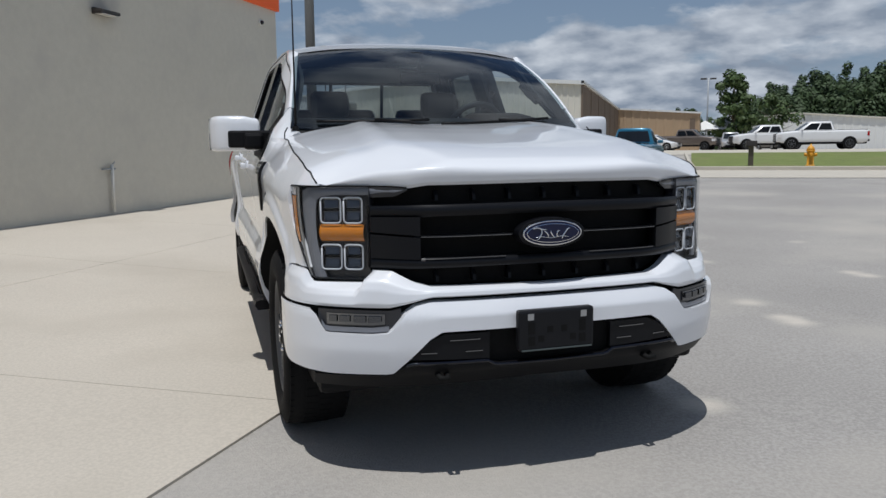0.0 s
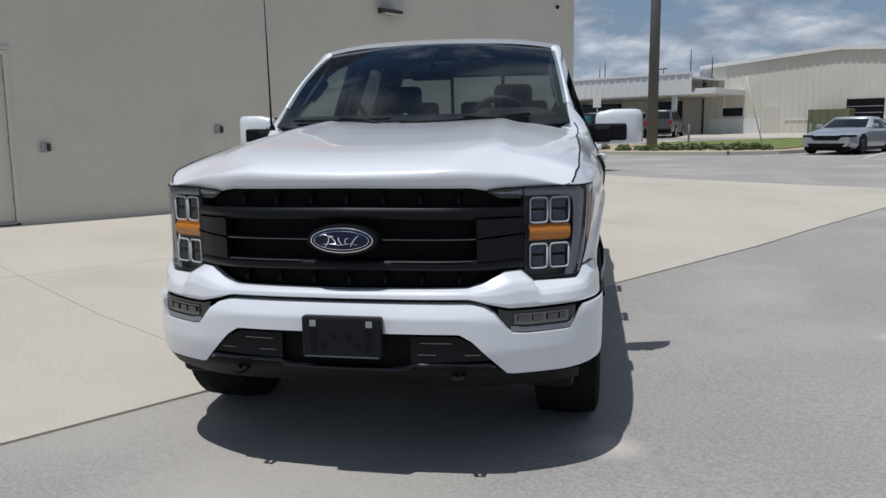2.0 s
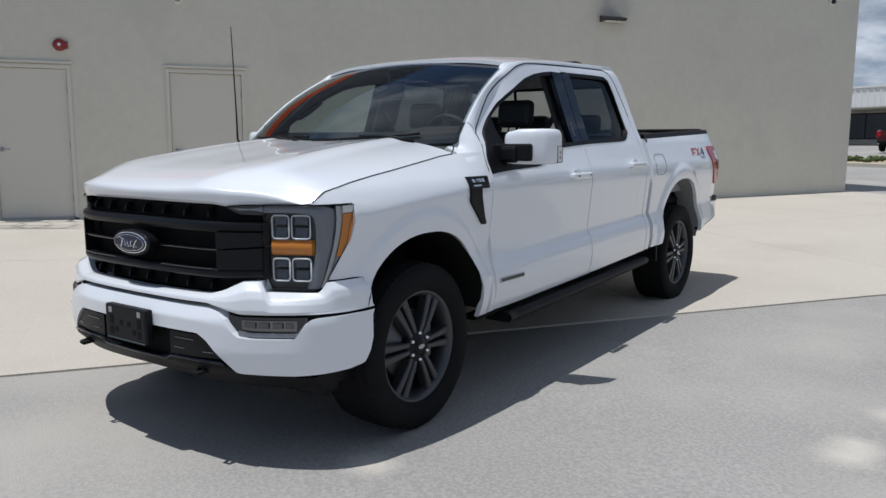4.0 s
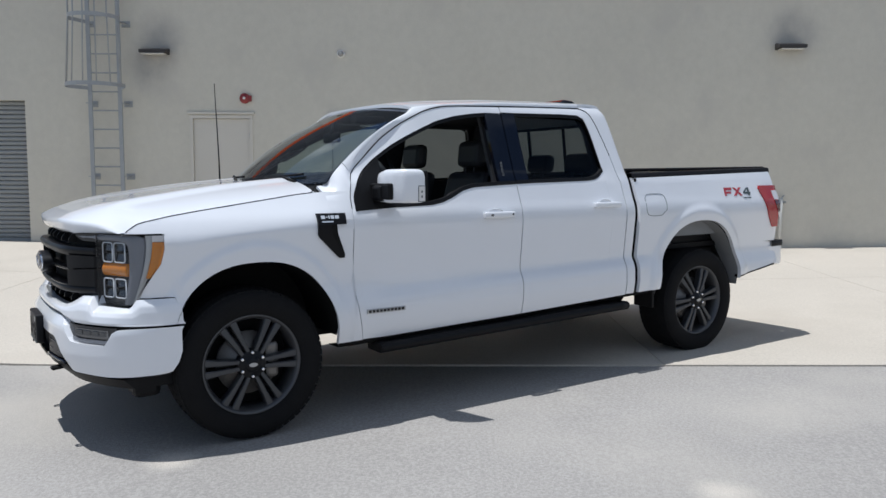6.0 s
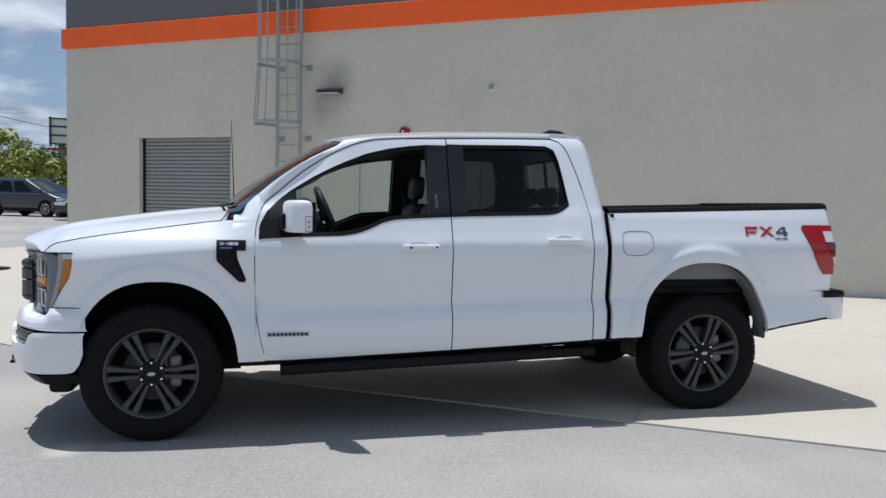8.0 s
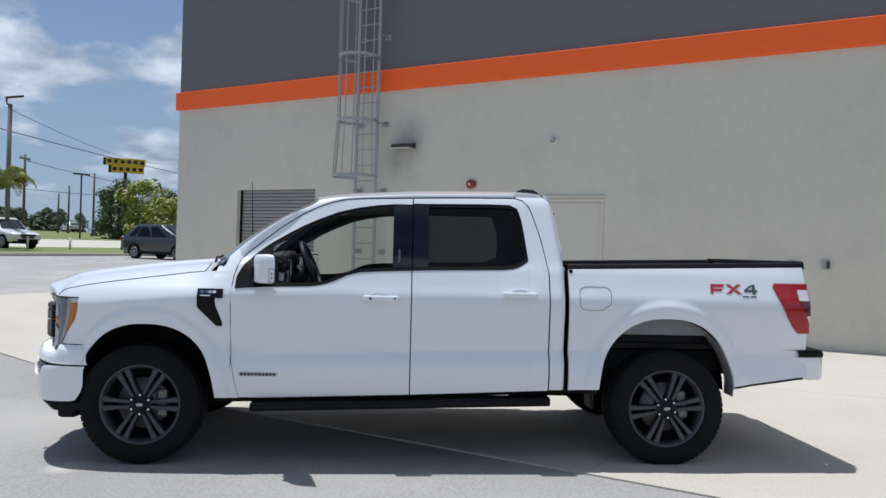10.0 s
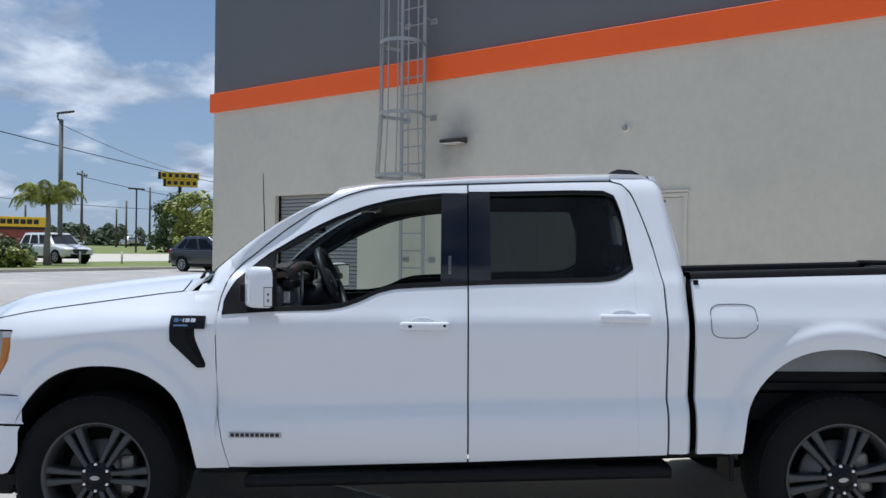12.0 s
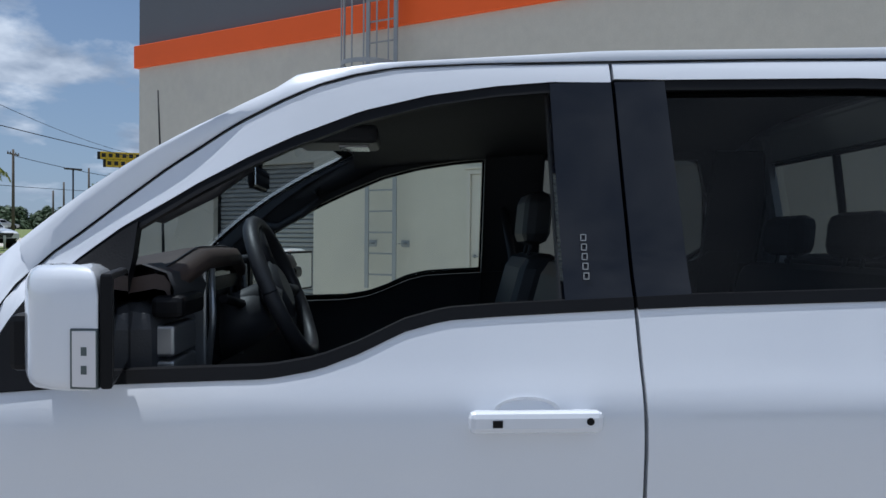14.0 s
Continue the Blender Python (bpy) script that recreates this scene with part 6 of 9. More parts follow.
    sw = new("steering_wheel"); sw.parent = truck
    c2 = Vector((0.40, 1.085, 1.362))
    ax = Vector((0, 0.92, 0.40)).normalized()
    u = Vector((1, 0, 0)); v = ax.cross(u).normalized()
    bm = bmesh.new()
    tube(bm, [c2 + 0.182 * (math.cos(a) * u + math.sin(a) * v) for a in (2 * math.pi * k / 36 for k in range(37))], 0.020, 8, caps=False)
    part("wheel_rim", bm, M_SEAT, sw)
    bm = bmesh.new()
    for a in (0.1, math.pi - 0.1, -math.pi / 2):
        d = math.cos(a) * u + math.sin(a) * v
        tube(bm, [c2 + 0.05 * d - ax * 0.02, c2 + 0.18 * d], [0.028, 0.016], 7)
    tube(bm, [c2 - ax * 0.30, c2 - ax * 0.03], 0.04, 10)
    tube(bm, [c2 - ax * 0.035, c2 + ax * 0.0, c2 + ax * 0.012], [0.085, 0.08, 0.05], 16)
    part("wheel_centre", bm, M_DASH, sw)
    bm = bmesh.new()
    tube(bm, [c2 - ax * 0.10 + u * 0.03, c2 - ax * 0.10 + u * 0.20 - v * 0.03], 0.011, 6)
    tube(bm, [c2 - ax * 0.10 - u * 0.03, c2 - ax * 0.10 - u * 0.20 - v * 0.03], 0.011, 6)
    part("stalk", bm, M_BLACKPL, sw)
    for x in (0.40, -0.40):
        seat(x, 1.51)
    for x in (0.46, 0.0, -0.46):
        seat(x, 2.50, True)
    bm = bmesh.new()
    rows = []
    for y in (1.20, 1.5, 1.9, 2.3, 2.6, 2.75):
        rows.append([(u * (XS(y, 1.80) - 0.06), y, roof_z(u, y) - 0.055 - 0.03 * abs(u) ** 3) for u in np.linspace(-1, 1, 13)])
    skin(bm, rows, (0, 0, 0.02))
    hl = part("headliner", bm, M_HEADLINER, truck)
    bm = bmesh.new()
    rounded(bm, -0.12, 0.12, 1.07, 1.32, 1.775, 1.83, 0.015)
    ov = part("overhead_console", bm, M_DASH, truck)
    bm = bmesh.new()
    rounded(bm, -0.06, 0.06, 1.20, 1.29, 1.768, 1.777, 0.003)
    part("map_lamp", bm, M_CLEARLAMP, ov)
    bm = bmesh.new()
    rounded(bm, -0.125, 0.125, 0.935, 0.96, 1.64, 1.712, 0.018)
    tube(bm, [(0, 0.945, 1.70), (0, 0.97, 1.79)], 0.012, 6)
    rv = part("rear_view_mirror", bm, M_BLACKPL, truck)
    bm = bmesh.new()
    box(bm, -0.113, 0.113, 0.959, 0.962, 1.65, 1.702)
    part("mirror_face", bm, M_MIRROR, rv)
    bm = bmesh.new()
    rounded(bm, -0.05, 0.05, 1.0, 1.10, 1.775, 1.84, 0.02)
    part("camera_pod", bm, M_BLACKPL, truck)
    bm = bmesh.new()
    box(bm, -0.91, 0.91, 0.60, 2.93, 0.54, 0.60)
    box(bm, -0.86, 0.86, 0.56, 0.60, 0.54, 1.30)
    box(bm, -0.90, 0.90, 2.84, 2.90, 0.6, 1.39)
    part("cabin_floor", bm, M_UNDER, truck)
    for sd in (1, -1):
        bm = bmesh.new()   # inner A pillar
        cols = []
        for k in range(12):
            v = 0.02 + 0.98 * k / 11
            p = ws_point(sd * 0.985, v)
            y = p.y + 0.09 + 0.06 * v
            cols.append([(p.x, p.y + 0.012, p.z - 0.012), (p.x - sd * 0.022, p.y + 0.035, p.z - 0.05), (p.x + sd * 0.005, p.y + 0.10, p.z - 0.062), (p.x + sd * 0.022, p.y + 0.14, p.z - 0.052)])
        skin(bm, cols)
        part("pillar_trim", bm, M_DASH, truck)
        bm = bmesh.new()   # grab handle on the pillar
        def on(v, h):
            p = ws_point(sd * 0.95, v)
            return (p.x, p.y + 0.06 + h, p.z - 0.05 - h * 0.6)
        tube(bm, [on(0.42, 0.0), on(0.45, 0.05), on(0.58, 0.06), on(0.70, 0.05), on(0.74, 0.0)], 0.017, 8)
        part("grab_handle", bm, M_DASH, truck)
        bm = bmesh.new()   # inner B pillar
        side_panel(bm, steps(1.72, 1.96, 0.06), lambda y: 0.60, lambda y: 1.84, 8, sd, dx=-0.07, depth=0.03)
        tube(bm, [(sd * 0.80, 1.80, 1.66), (sd * 0.70, 1.82, 1.50), (sd * 0.60, 1.84, 1.30), (sd * 0.56, 1.80, 1.0)], 0.018, 5)
        part("belt_pillar", bm, M_DASH, truck)
        bm = bmesh.new()   # rear quarter trim
        side_panel(bm, steps(2.66, 2.90, 0.04), lambda y: 0.60, lambda y: min(1.85, CABTOP(y) - 0.03), 8, sd, dx=-0.06, depth=0.03)
        part("quarter_trim", bm, M_DASH, truck)


for sd in (1, -1):
    badge_vent(sd, fender(sd))
    headlamp(sd)
    door(sd, True)
    door(sd, False)
hood()
bumper()
grille()
cab()
bed()
wiper(-0.70, -0.12, 1)
wiper(-0.06, 0.62, 1)
for sd in (1, -1):
    wheel(0.0, 0.389, sd)
    wheel(3.694, 0.408, sd)
underbody()
interior()
bm = bmesh.new()
ax_, ay_ = -0.817, 0.415
tube(bm, [(ax_, ay_, 1.355), (ax_, ay_, 1.375), (ax_, ay_ - 0.01, 1.40)], [0.02, 0.016, 0.009], 8)
tube(bm, [(ax_, ay_ - 0.01, 1.39), (ax_, ay_ - 0.012, 1.55), (ax_, ay_ - 0.03, 2.10)], [0.007, 0.005, 0.003], 6)
part("antenna", bm, M_BLACKPL, truck)


# ---- fittings on the wall ----
M_RED_ALARM = plain("red alarm", (0.22, 0.010, 0.012), 0.4, coat=0.4)
M_PVC = mat("white pipe", (0.62, 0.61, 0.57), 0.5, vary=0.06, scale=8, fine=60, bump=0.02)
M_SOOT = mat("grey soot stain", (0.30, 0.285, 0.27), 0.85, vary=0.2, scale=5, fine=40, bump=0.02)
M_LAMPGLASS = plain("lamp glass", (0.62, 0.60, 0.55), 0.25)


def steel_door(y0, y1, ztop, zbase, knob_left):
    e = thing("door_1", Matrix.Translation((XW, (y0 + y1) / 2, zbase)), "beige painted steel door in a matching steel frame", "door", "steel doors in the wall", "structure")
    w = (y1 - y0) / 2
    h = ztop - zbase
    bm = bmesh.new()
    prism(bm, [(-w, 0), (-w, h), (w, h), (w, 0), (w - 0.05, 0), (w - 0.05, h - 0.05), (-w + 0.05, h - 0.05), (-w + 0.05, 0)], "x", -0.14, 0.018)
    prism(bm, [(-w - 0.03, h + 0.02), (-w - 0.03, h + 0.055), (w + 0.03, h + 0.055), (w + 0.03, h + 0.02)], "x", -0.02, 0.035, bev=0.004)
    part("door_frame", bm, M_DOOR, e)
    bm = bmesh.new()
    box(bm, -0.062, -0.018, -w + 0.054, w - 0.054, 0.012, h - 0.055, 0.003)
    part("door_leaf", bm, M_DOOR, e)
    s = -1 if knob_left else 1
    bm = bmesh.new()
    tube(bm, [(-0.02, s * (w - 0.12), 0.98), (0.03, s * (w - 0.12), 0.98), (0.034, s * (w - 0.12), 0.98)], [0.028, 0.014, 0.012], 10)
    tube(bm, [(0.03, s * (w - 0.12), 0.98), (0.035, s * (w - 0.23), 0.98)], 0.010, 8)
    part("door_handle", bm, M_GALV, e)
    for z in (0.28, 1.05, 1.82):
        bm = bmesh.new()
        tube(bm, [(-0.012, -s * (w - 0.052), z - 0.055), (-0.012, -s * (w - 0.052), z + 0.055)], 0.010, 8)
        part("hinge", bm, M_GALV, e)
    bm = bmesh.new()
    box(bm, -0.10, 0.03, -w + 0.05, w - 0.05, -0.02, 0.012, 0.004)
    part("threshold", bm, M_GALV, e)


steel_door(-2.76, -1.71, 2.42, 0.26, True)
steel_door(-0.44, 0.70, 2.42, 0.25, True)

# roller shutter
sh = thing("door_3", Matrix.Translation((XW, -6.64, 0.28)), "closed grey corrugated roller shutter in a recessed opening", "roller shutter", kind="structure")
slat_me = None
n_sl = 32
for k in range(n_sl):
    pitch = 2.38 / n_sl
    if slat_me is None:
        bm = bmesh.new()
        prof = [(-0.16, 0.0), (-0.13, 0.012), (-0.125, pitch * 0.5), (-0.13, pitch - 0.012), (-0.16, pitch)]
        skin(bm, [[(x, y, z) for x, z in prof] for y in (-1.09, 0.0, 1.09)], smooth=False)
        slat_me = mesh_of(bm, "slat", False)
        slat_me.materials.append(M_SHUT)
    ob = new("slat", slat_me)
    ob.parent = sh
    ob.location = (0, 0, k * pitch)
for y in (-1.105, 1.105):
    bm = bmesh.new()
    box(bm, -0.19, -0.10, y - 0.03, y + 0.03, 0.0, 2.40)
    part("guide_rail", bm, M_UNDER, sh)
bm = bmesh.new()
box(bm, -0.17, -0.11, -1.09, 1.09, -0.03, 0.03, 0.006)
part("bottom_bar", bm, M_SHUT, sh)
bm = bmesh.new()
box(bm, XW - 0.25, XW - 0.2, -7.95, -5.5, -0.2, 2.8)
tagged(part("wall_lining", bm, M_UNDER), "dark inner wall behind the shutter", "wall", kind="structure")

# caged ladder
LX = XW + 0.22
lad = thing("roof_ladder", Matrix.Translation((LX, -4.07, 0)), "galvanised steel wall ladder with safety cage", "ladder")
for y in (-0.245, 0.245):
    bm = bmesh.new()
    box(bm, -0.012, 0.012, y - 0.032, y + 0.032, 0.75, 9.0)
    part("stringer", bm, M_GALV, lad)
rung_me = None
for k in range(26):
    if rung_me is None:
        bm = bmesh.new()
        tube(bm, [(0, -0.26, 0), (0, 0.26, 0)], 0.013, 7)
        rung_me = mesh_of(bm, "rung"); rung_me.materials.append(M_GALV)
    ob = new("rung", rung_me); ob.parent = lad; ob.location = (0, 0, 0.95 + 0.305 * k)
def hoop_pts(z, wide):
    r = 0.36 if not wide else 0.42
    return [(0.0, -0.27, z)] + [(0.30 - r * math.cos(a) * 0.0 + r * math.sin(a) * 1.15 - 0.02, -(r + 0.03) * math.cos(a), z) for a in (math.pi * k / 14 for k in range(15))] + [(0.0, 0.27, z)]
def strap(bm, pts, h):
    rows = []
    for p in pts:
        rows.append([(p[0], p[1], p[2] - h / 2), (p[0], p[1], p[2] + h / 2)])
    skin(bm, rows, smooth=False)
    rows = [[(x * 1.02, y * 1.015, z) for x, y, z in r] for r in rows]
    skin(bm, rows, smooth=False)
HOOPS = [(2.84, True), (3.90, False), (5.12, False), (6.3, False), (7.5, False)]
for z, wide in HOOPS:
    bm = bmesh.new()
    strap(bm, hoop_pts(z, wide), 0.06)
    part("hoop", bm, M_GALV, lad)
for k in range(7):
    a = math.pi * (k + 0.5) / 7
    bm = bmesh.new()
    pts = []
    for z, wide in HOOPS + [(9.0, False)]:
        r = 0.42 if wide else 0.36
        pts.append((0.28 + r * math.sin(a) * 1.15, -(r + 0.03) * math.cos(a), z))
    tube(bm, pts, 0.012, 5)
    part("cage_bar", bm, M_GALV, lad)
for z in (1.4, 2.6, 3.9, 5.6, 7.4):
    for y in (-0.29, 0.29):
        bm = bmesh.new()
        box(bm, XW - LX, 0.01, y - 0.03, y + 0.03, z - 0.006, z + 0.006)
        box(bm, XW - LX, XW - LX + 0.01, y - 0.07, y + 0.07, z - 0.05, z + 0.05)
        part("wall_bracket", bm, M_GALV, lad)

# wall lamps
def wall_lamp(y, z):
    e = thing("wall_lamp", Matrix.Translation((XW, y, z)), "dark bronze wall pack lamp above a soot stain", "wall lamp", "lamps along the wall")
    bm = bmesh.new()
    prism(bm, [(0.0, -0.055), (0.0, 0.05), (0.05, 0.05), (0.20, 0.012), (0.20, -0.035)], "y", -0.225, 0.225, bev=0.012)
    part("housing", bm, M_DARKMETAL, e)
    bm = bmesh.new()
    box(bm, 0.04, 0.19, -0.19, 0.19, -0.062, -0.046, 0.004)
    part("lens", bm, M_LAMPGLASS, e)
wall_lamp(-3.29, 3.46)
wall_lamp(7.12, 3.56)

def wall_dome(y, z):
    e = thing("security_camera", Matrix.Translation((XW, y, z)), "small pale dome camera fixed on the wall", "camera", "dome cameras on the wall")
    bm = bmesh.new()
    tube(bm, [(0, 0, 0), (0.03, 0, 0), (0.035, 0, 0)], [0.065, 0.065, 0.05], 14)
    part("base", bm, M_WHITETRIM, e)
    bm = bmesh.new()
    tube(bm, [(0.03, 0, 0), (0.06, 0, -0.005), (0.085, 0, -0.01), (0.092, 0, -0.012)], [0.05, 0.046, 0.03, 0.005], 14)
    part("dome", bm, M_GLOSSBLK if y > 5 else M_SHUT, e)
wall_dome(-0.23, 3.43)
wall_dome(12.25, 4.19)

al = thing("fire_alarm", Matrix.Translation((XW, -1.83, 2.70)), "red round fire alarm bell on the wall", "alarm")
bm = bmesh.new()
tube(bm, [(0, 0, 0), (0.04, 0, 0), (0.06, 0, 0), (0.075, 0, 0)], [0.085, 0.085, 0.07, 0.03], 20)
part("gong", bm, M_RED_ALARM, al)
bm = bmesh.new()
tube(bm, [(0.07, 0, 0), (0.085, 0, 0)], [0.025, 0.02], 12)
part("cap", bm, M_WHITETRIM, al)
bm = bmesh.new()
box(bm, 0, 0.05, 0.05, 0.11, -0.05, 0.05, 0.006)
part("back_box", bm, M_RED_ALARM, al)

pp = thing("standpipe", Matrix.Translation((XW, 7.08, 0.30)), "white standpipe with a tap against the wall", "pipe")
bm = bmesh.new()
tube(bm, [(0.06, 0, 0.0), (0.06, 0, 0.80)], 0.028, 10)
part("riser", bm, M_PVC, pp)
bm = bmesh.new()
tube(bm, [(0.06, 0.08, 0.72), (0.06, -0.23, 0.72)], 0.018, 8)
tube(bm, [(0.06, 0, 0.78), (0.09, 0.04, 0.84)], 0.012, 6)
part("tap", bm, M_GALV, pp)
def wall_box(y, z, name="outlet_box"):
    e = thing(name, Matrix.Translation((XW, y, z)), "small grey outlet box with open cover on wall", "outlet", "outlet boxes on the wall")
    bm = bmesh.new()
    box(bm, 0, 0.05, -0.05, 0.05, -0.065, 0.065, 0.008)
    part("box_body", bm, M_GALV, e)
    bm = bmesh.new()
    box(bm, 0.045, 0.075, 0.015, 0.06, -0.05, 0.05, 0.006)
    part("cover", bm, M_DARKMETAL, e)
wall_box(3.59, 1.44); wall_box(4.04, 1.45); wall_box(1.06, 1.21)
dr = thing("drain_grate", Matrix.Translation((-4.3, -7.3, ground_z(-4.3, -7.3) + 0.016)), "round dark iron drain cover in concrete", "drain cover")
bm = bmesh.new()
tube(bm, [(0, 0, 0), (0, 0, 0.012)], 0.3, 24)
part("cover_plate", bm, M_UNDER, dr)


# ---- vehicles round about ----
def car_paint(name, col, metal=0.3):
    return mat(name, col, 0.35, metal=metal, vary=0.02, scale=3, fine=200, bump=0.0, coat=1.0)


def vehicle(name, x, y, heading, L, W, H, style, paint, label, category, low=0.25, wheel_r=0.34, group="", lift=0.0):
    """A parked vehicle; heading: the direction of its nose in degrees, 0 is -y, turning counter-clockwise."""
    e = thing(name, Matrix.Translation((x, y, ground_z(x, y) + lift)) @ Matrix.Rotation(radians(heading), 4, "Z"), label, category, group)
    w = W / 2
    hood, tail = style["hood"] * H, style["tail"] * H
    ca, cb, ta, tb = (v * L - L / 2 for v in style["cabin"])   # base front, base rear, roof front, roof rear
    belt = style["belt"] * H
    nose = style.get("nose", 0.80)
    bm = bmesh.new()   # lower body
    rows = []
    for f in [0, 0.006, 0.02, 0.045, 0.08] + steps(0.12, 0.90, 0.03) + [0.93, 0.96, 0.985, 0.996, 1.0]:
        yy = -L / 2 + f * L
        fr, re = smooth01(0, 0.11, f), smooth01(0, 0.07, 1 - f)
        wid = w * (1 - 0.15 * (1 - fr) ** 1.6 - 0.10 * (1 - re) ** 1.6)
        top = interp(yy, (-L / 2, -L / 2 + 0.03 * L, -L / 2 + 0.10 * L, ca, cb, cb + 0.02 * L, L / 2 - 0.03 * L, L / 2), (hood * (nose - 0.10), hood * nose, hood * (0.35 + 0.65 * nose) if nose < 0.9 else hood * 0.98, belt, belt, tail, tail, tail * 0.95))
        bot = low + 0.10 * (1 - fr) + 0.10 * (1 - re)
        sh = top - 0.075
        half = [(0.80 * wid, bot), (0.93 * wid, bot + 0.04), (0.985 * wid, bot + 0.13), (wid, bot + 0.40 * (sh - bot)), (0.985 * wid, bot + 0.62 * (sh - bot)), (0.992 * wid, sh - 0.10), (0.972 * wid, sh), (0.925 * wid, top - 0.035), (0.84 * wid, top - 0.008), (0.45 * wid, top + 0.012 * fr)]
        rows.append([(-a, yy, b) for a, b in half] + [(0, yy, top + 0.018 * fr)] + [(a, yy, b) for a, b in half[::-1]])
    vs = skin(bm, rows)
    for end in (vs[0], vs[-1][::-1]):
        bm.faces.new(end)
    part("body", bm, paint, e, smooth=False)

    def level(t):
        """Front, rear, half width and height of the cabin at a level from 0 at the belt to 1 at the roof's edge."""
        return ca + (ta - ca) * t, cb + (tb - cb) * t, w * (0.925 - 0.185 * t), belt - 0.01 + (H - 0.07 - belt) * t

    def ring(t, grow=0.0):
        y0, y1, ww, z = level(t)
        ww += grow
        front = [(u * 0.93 * ww, y0 + 0.10 * u * u) for u in (-1, -0.6, -0.2, 0.2, 0.6, 1)]
        back = [(u * 0.93 * ww, y1 - 0.08 * u * u) for u in (1, 0.6, 0.2, -0.2, -0.6, -1)]
        loop = [(-ww, y0 + 0.17)] + front + [(ww, y0 + 0.17), (ww, y1 - 0.15)] + back + [(-ww, y1 - 0.15)]
        return [(a, b, z) for a, b in loop + loop[:1]]
    bm = bmesh.new()   # painted cabin: pillars and roof
    r1 = ring(1)
    cap1 = [(a * 0.93, b * 0.98 + 0.02 * (ta + tb) / 2, H - 0.02) for a, b, _ in r1]
    cap2 = [(a * 0.70, (b - (ta + tb) / 2) * 0.80 + (ta + tb) / 2, H) for a, b, _ in r1]
    vs = skin(bm, [ring(0), r1, cap1, cap2])
    bm.faces.new(vs[3][:-1])
    part("cabin", bm, paint, e)

    def pane_at(points, name):
        bm = bmesh.new()
        bm.faces.new([bm.verts.new(p) for p in points])
        bmesh.ops.solidify(bm, geom=bm.faces[:], thickness=0.006)
        part(name, bm, M_DARKGLASS, e)
    for nm, k, s in (("windshield", 0, -1), ("rear_window", 1, 1)):
        rows = []
        ka, kb = (0.06, 0.93) if k == 0 else (0.12, 0.90)
        for t in (ka, (ka + kb) / 2, kb):
            lv = level(t)
            rows.append([(u * 0.93 * lv[2], lv[k] + (0.10 if k == 0 else -0.08) * u * u + s * 0.014, lv[3] + 0.012) for u in (-0.92, -0.6, -0.2, 0.2, 0.6, 0.92)])
        bm = bmesh.new()
        skin(bm, rows, (0, -s * 0.02, 0))
        part(nm, bm, M_DARKGLASS, e)
    spans = style.get("windows", ((0.10, 0.47), (0.52, 0.90)))
    for sx in (-1, 1):
        for sa, sb in spans:
            pts = []
            for t, ss in ((0.07, (sa, sb)), (0.50, (sb,)), (0.90, (sb - 0.01, sa + 0.012)), (0.5, (sa,))):
                y0, y1, ww, z = level(t)
                for s in ss:
                    pts.append((sx * (ww + 0.010), y0 + 0.06 + (y1 - y0 - 0.12) * s, z))
            pane_at(pts, "side_window")
        bm = bmesh.new()
        box(bm, *sorted((sx * w * 0.93, sx * (w + 0.15))), ca + 0.28, ca + 0.37, belt + 0.01, belt + 0.13, 0.03)
        part("side_mirror", bm, paint, e)
        for yd in style.get("handles", (0.44, 0.60)):
            bm = bmesh.new()
            box(bm, *sorted((sx * w * 0.97, sx * (w + 0.004))), -L / 2 + yd * L, -L / 2 + yd * L + 0.17, belt - 0.17, belt - 0.14, 0.008)
            part("door_handle", bm, paint, e)
        bm = bmesh.new()
        zl, hl = hood * style.get("lamp_z", 0.70), style.get("front_lamp", 0.07)
        poly = [(0.50, 0.0), (0.72, 0.012), (0.86, 0.055), (0.935, 0.16), (0.965, 0.36), (0.90, 0.34), (0.80, 0.18), (0.5, 0.12)]
        prism(bm, [(sx * a * w, -L / 2 - 0.012 + b) for a, b in poly], "z", zl - hl, zl + hl, bev=0.008)
        part("headlight", bm, M_CLEARLAMP if not style.get("dark_lamps") else M_DARKGLASS, e)
        bm = bmesh.new()
        zt = tail * 0.80
        hh = style.get("lamp_h", 0.09)
        box(bm, *sorted((sx * w * 0.70, sx * w * 0.935)), L / 2 - 0.14, L / 2 + 0.010, zt - hh, zt + hh, 0.02)
        part("tail_light", bm, M_DARKRED if style.get("dark_tail") else M_RED, e)
        bm = bmesh.new()
        box(bm, *sorted((sx * w * 0.90, sx * w * 0.99)), -L / 2 + style["axles"][0] * L, -L / 2 + style["axles"][1] * L, low - 0.02, low + 0.09, 0.02)
        part("sill", bm, M_BLACKPL, e)
        for yy in (-L / 2 + style["axles"][0] * L, -L / 2 + style["axles"][1] * L):
            bm = bmesh.new()   # black half disc on the uncut side, as the wheel well's shade
            pts = [(yy + (wheel_r + 0.06) * math.cos(math.pi * k / 14), wheel_r + (wheel_r + 0.06) * math.sin(math.pi * k / 14)) for k in range(15)]
            prism(bm, [(yy + wheel_r + 0.06, low - 0.03)] + pts + [(yy - wheel_r - 0.06, low - 0.03)], "x", *sorted((sx * (w - 0.2), sx * (w + 0.004))))
            part("wheel_well_disc", bm, M_UNDER, e)
            bm = bmesh.new()
            tube(bm, [(sx * (w - 0.21), yy, wheel_r), (sx * (w - 0.02), yy, wheel_r), (sx * (w + 0.012), yy, wheel_r)], [wheel_r, wheel_r, wheel_r * 0.93], 22)
            wh = part("wheel", bm, M_TYRE, e)
            bm = bmesh.new()
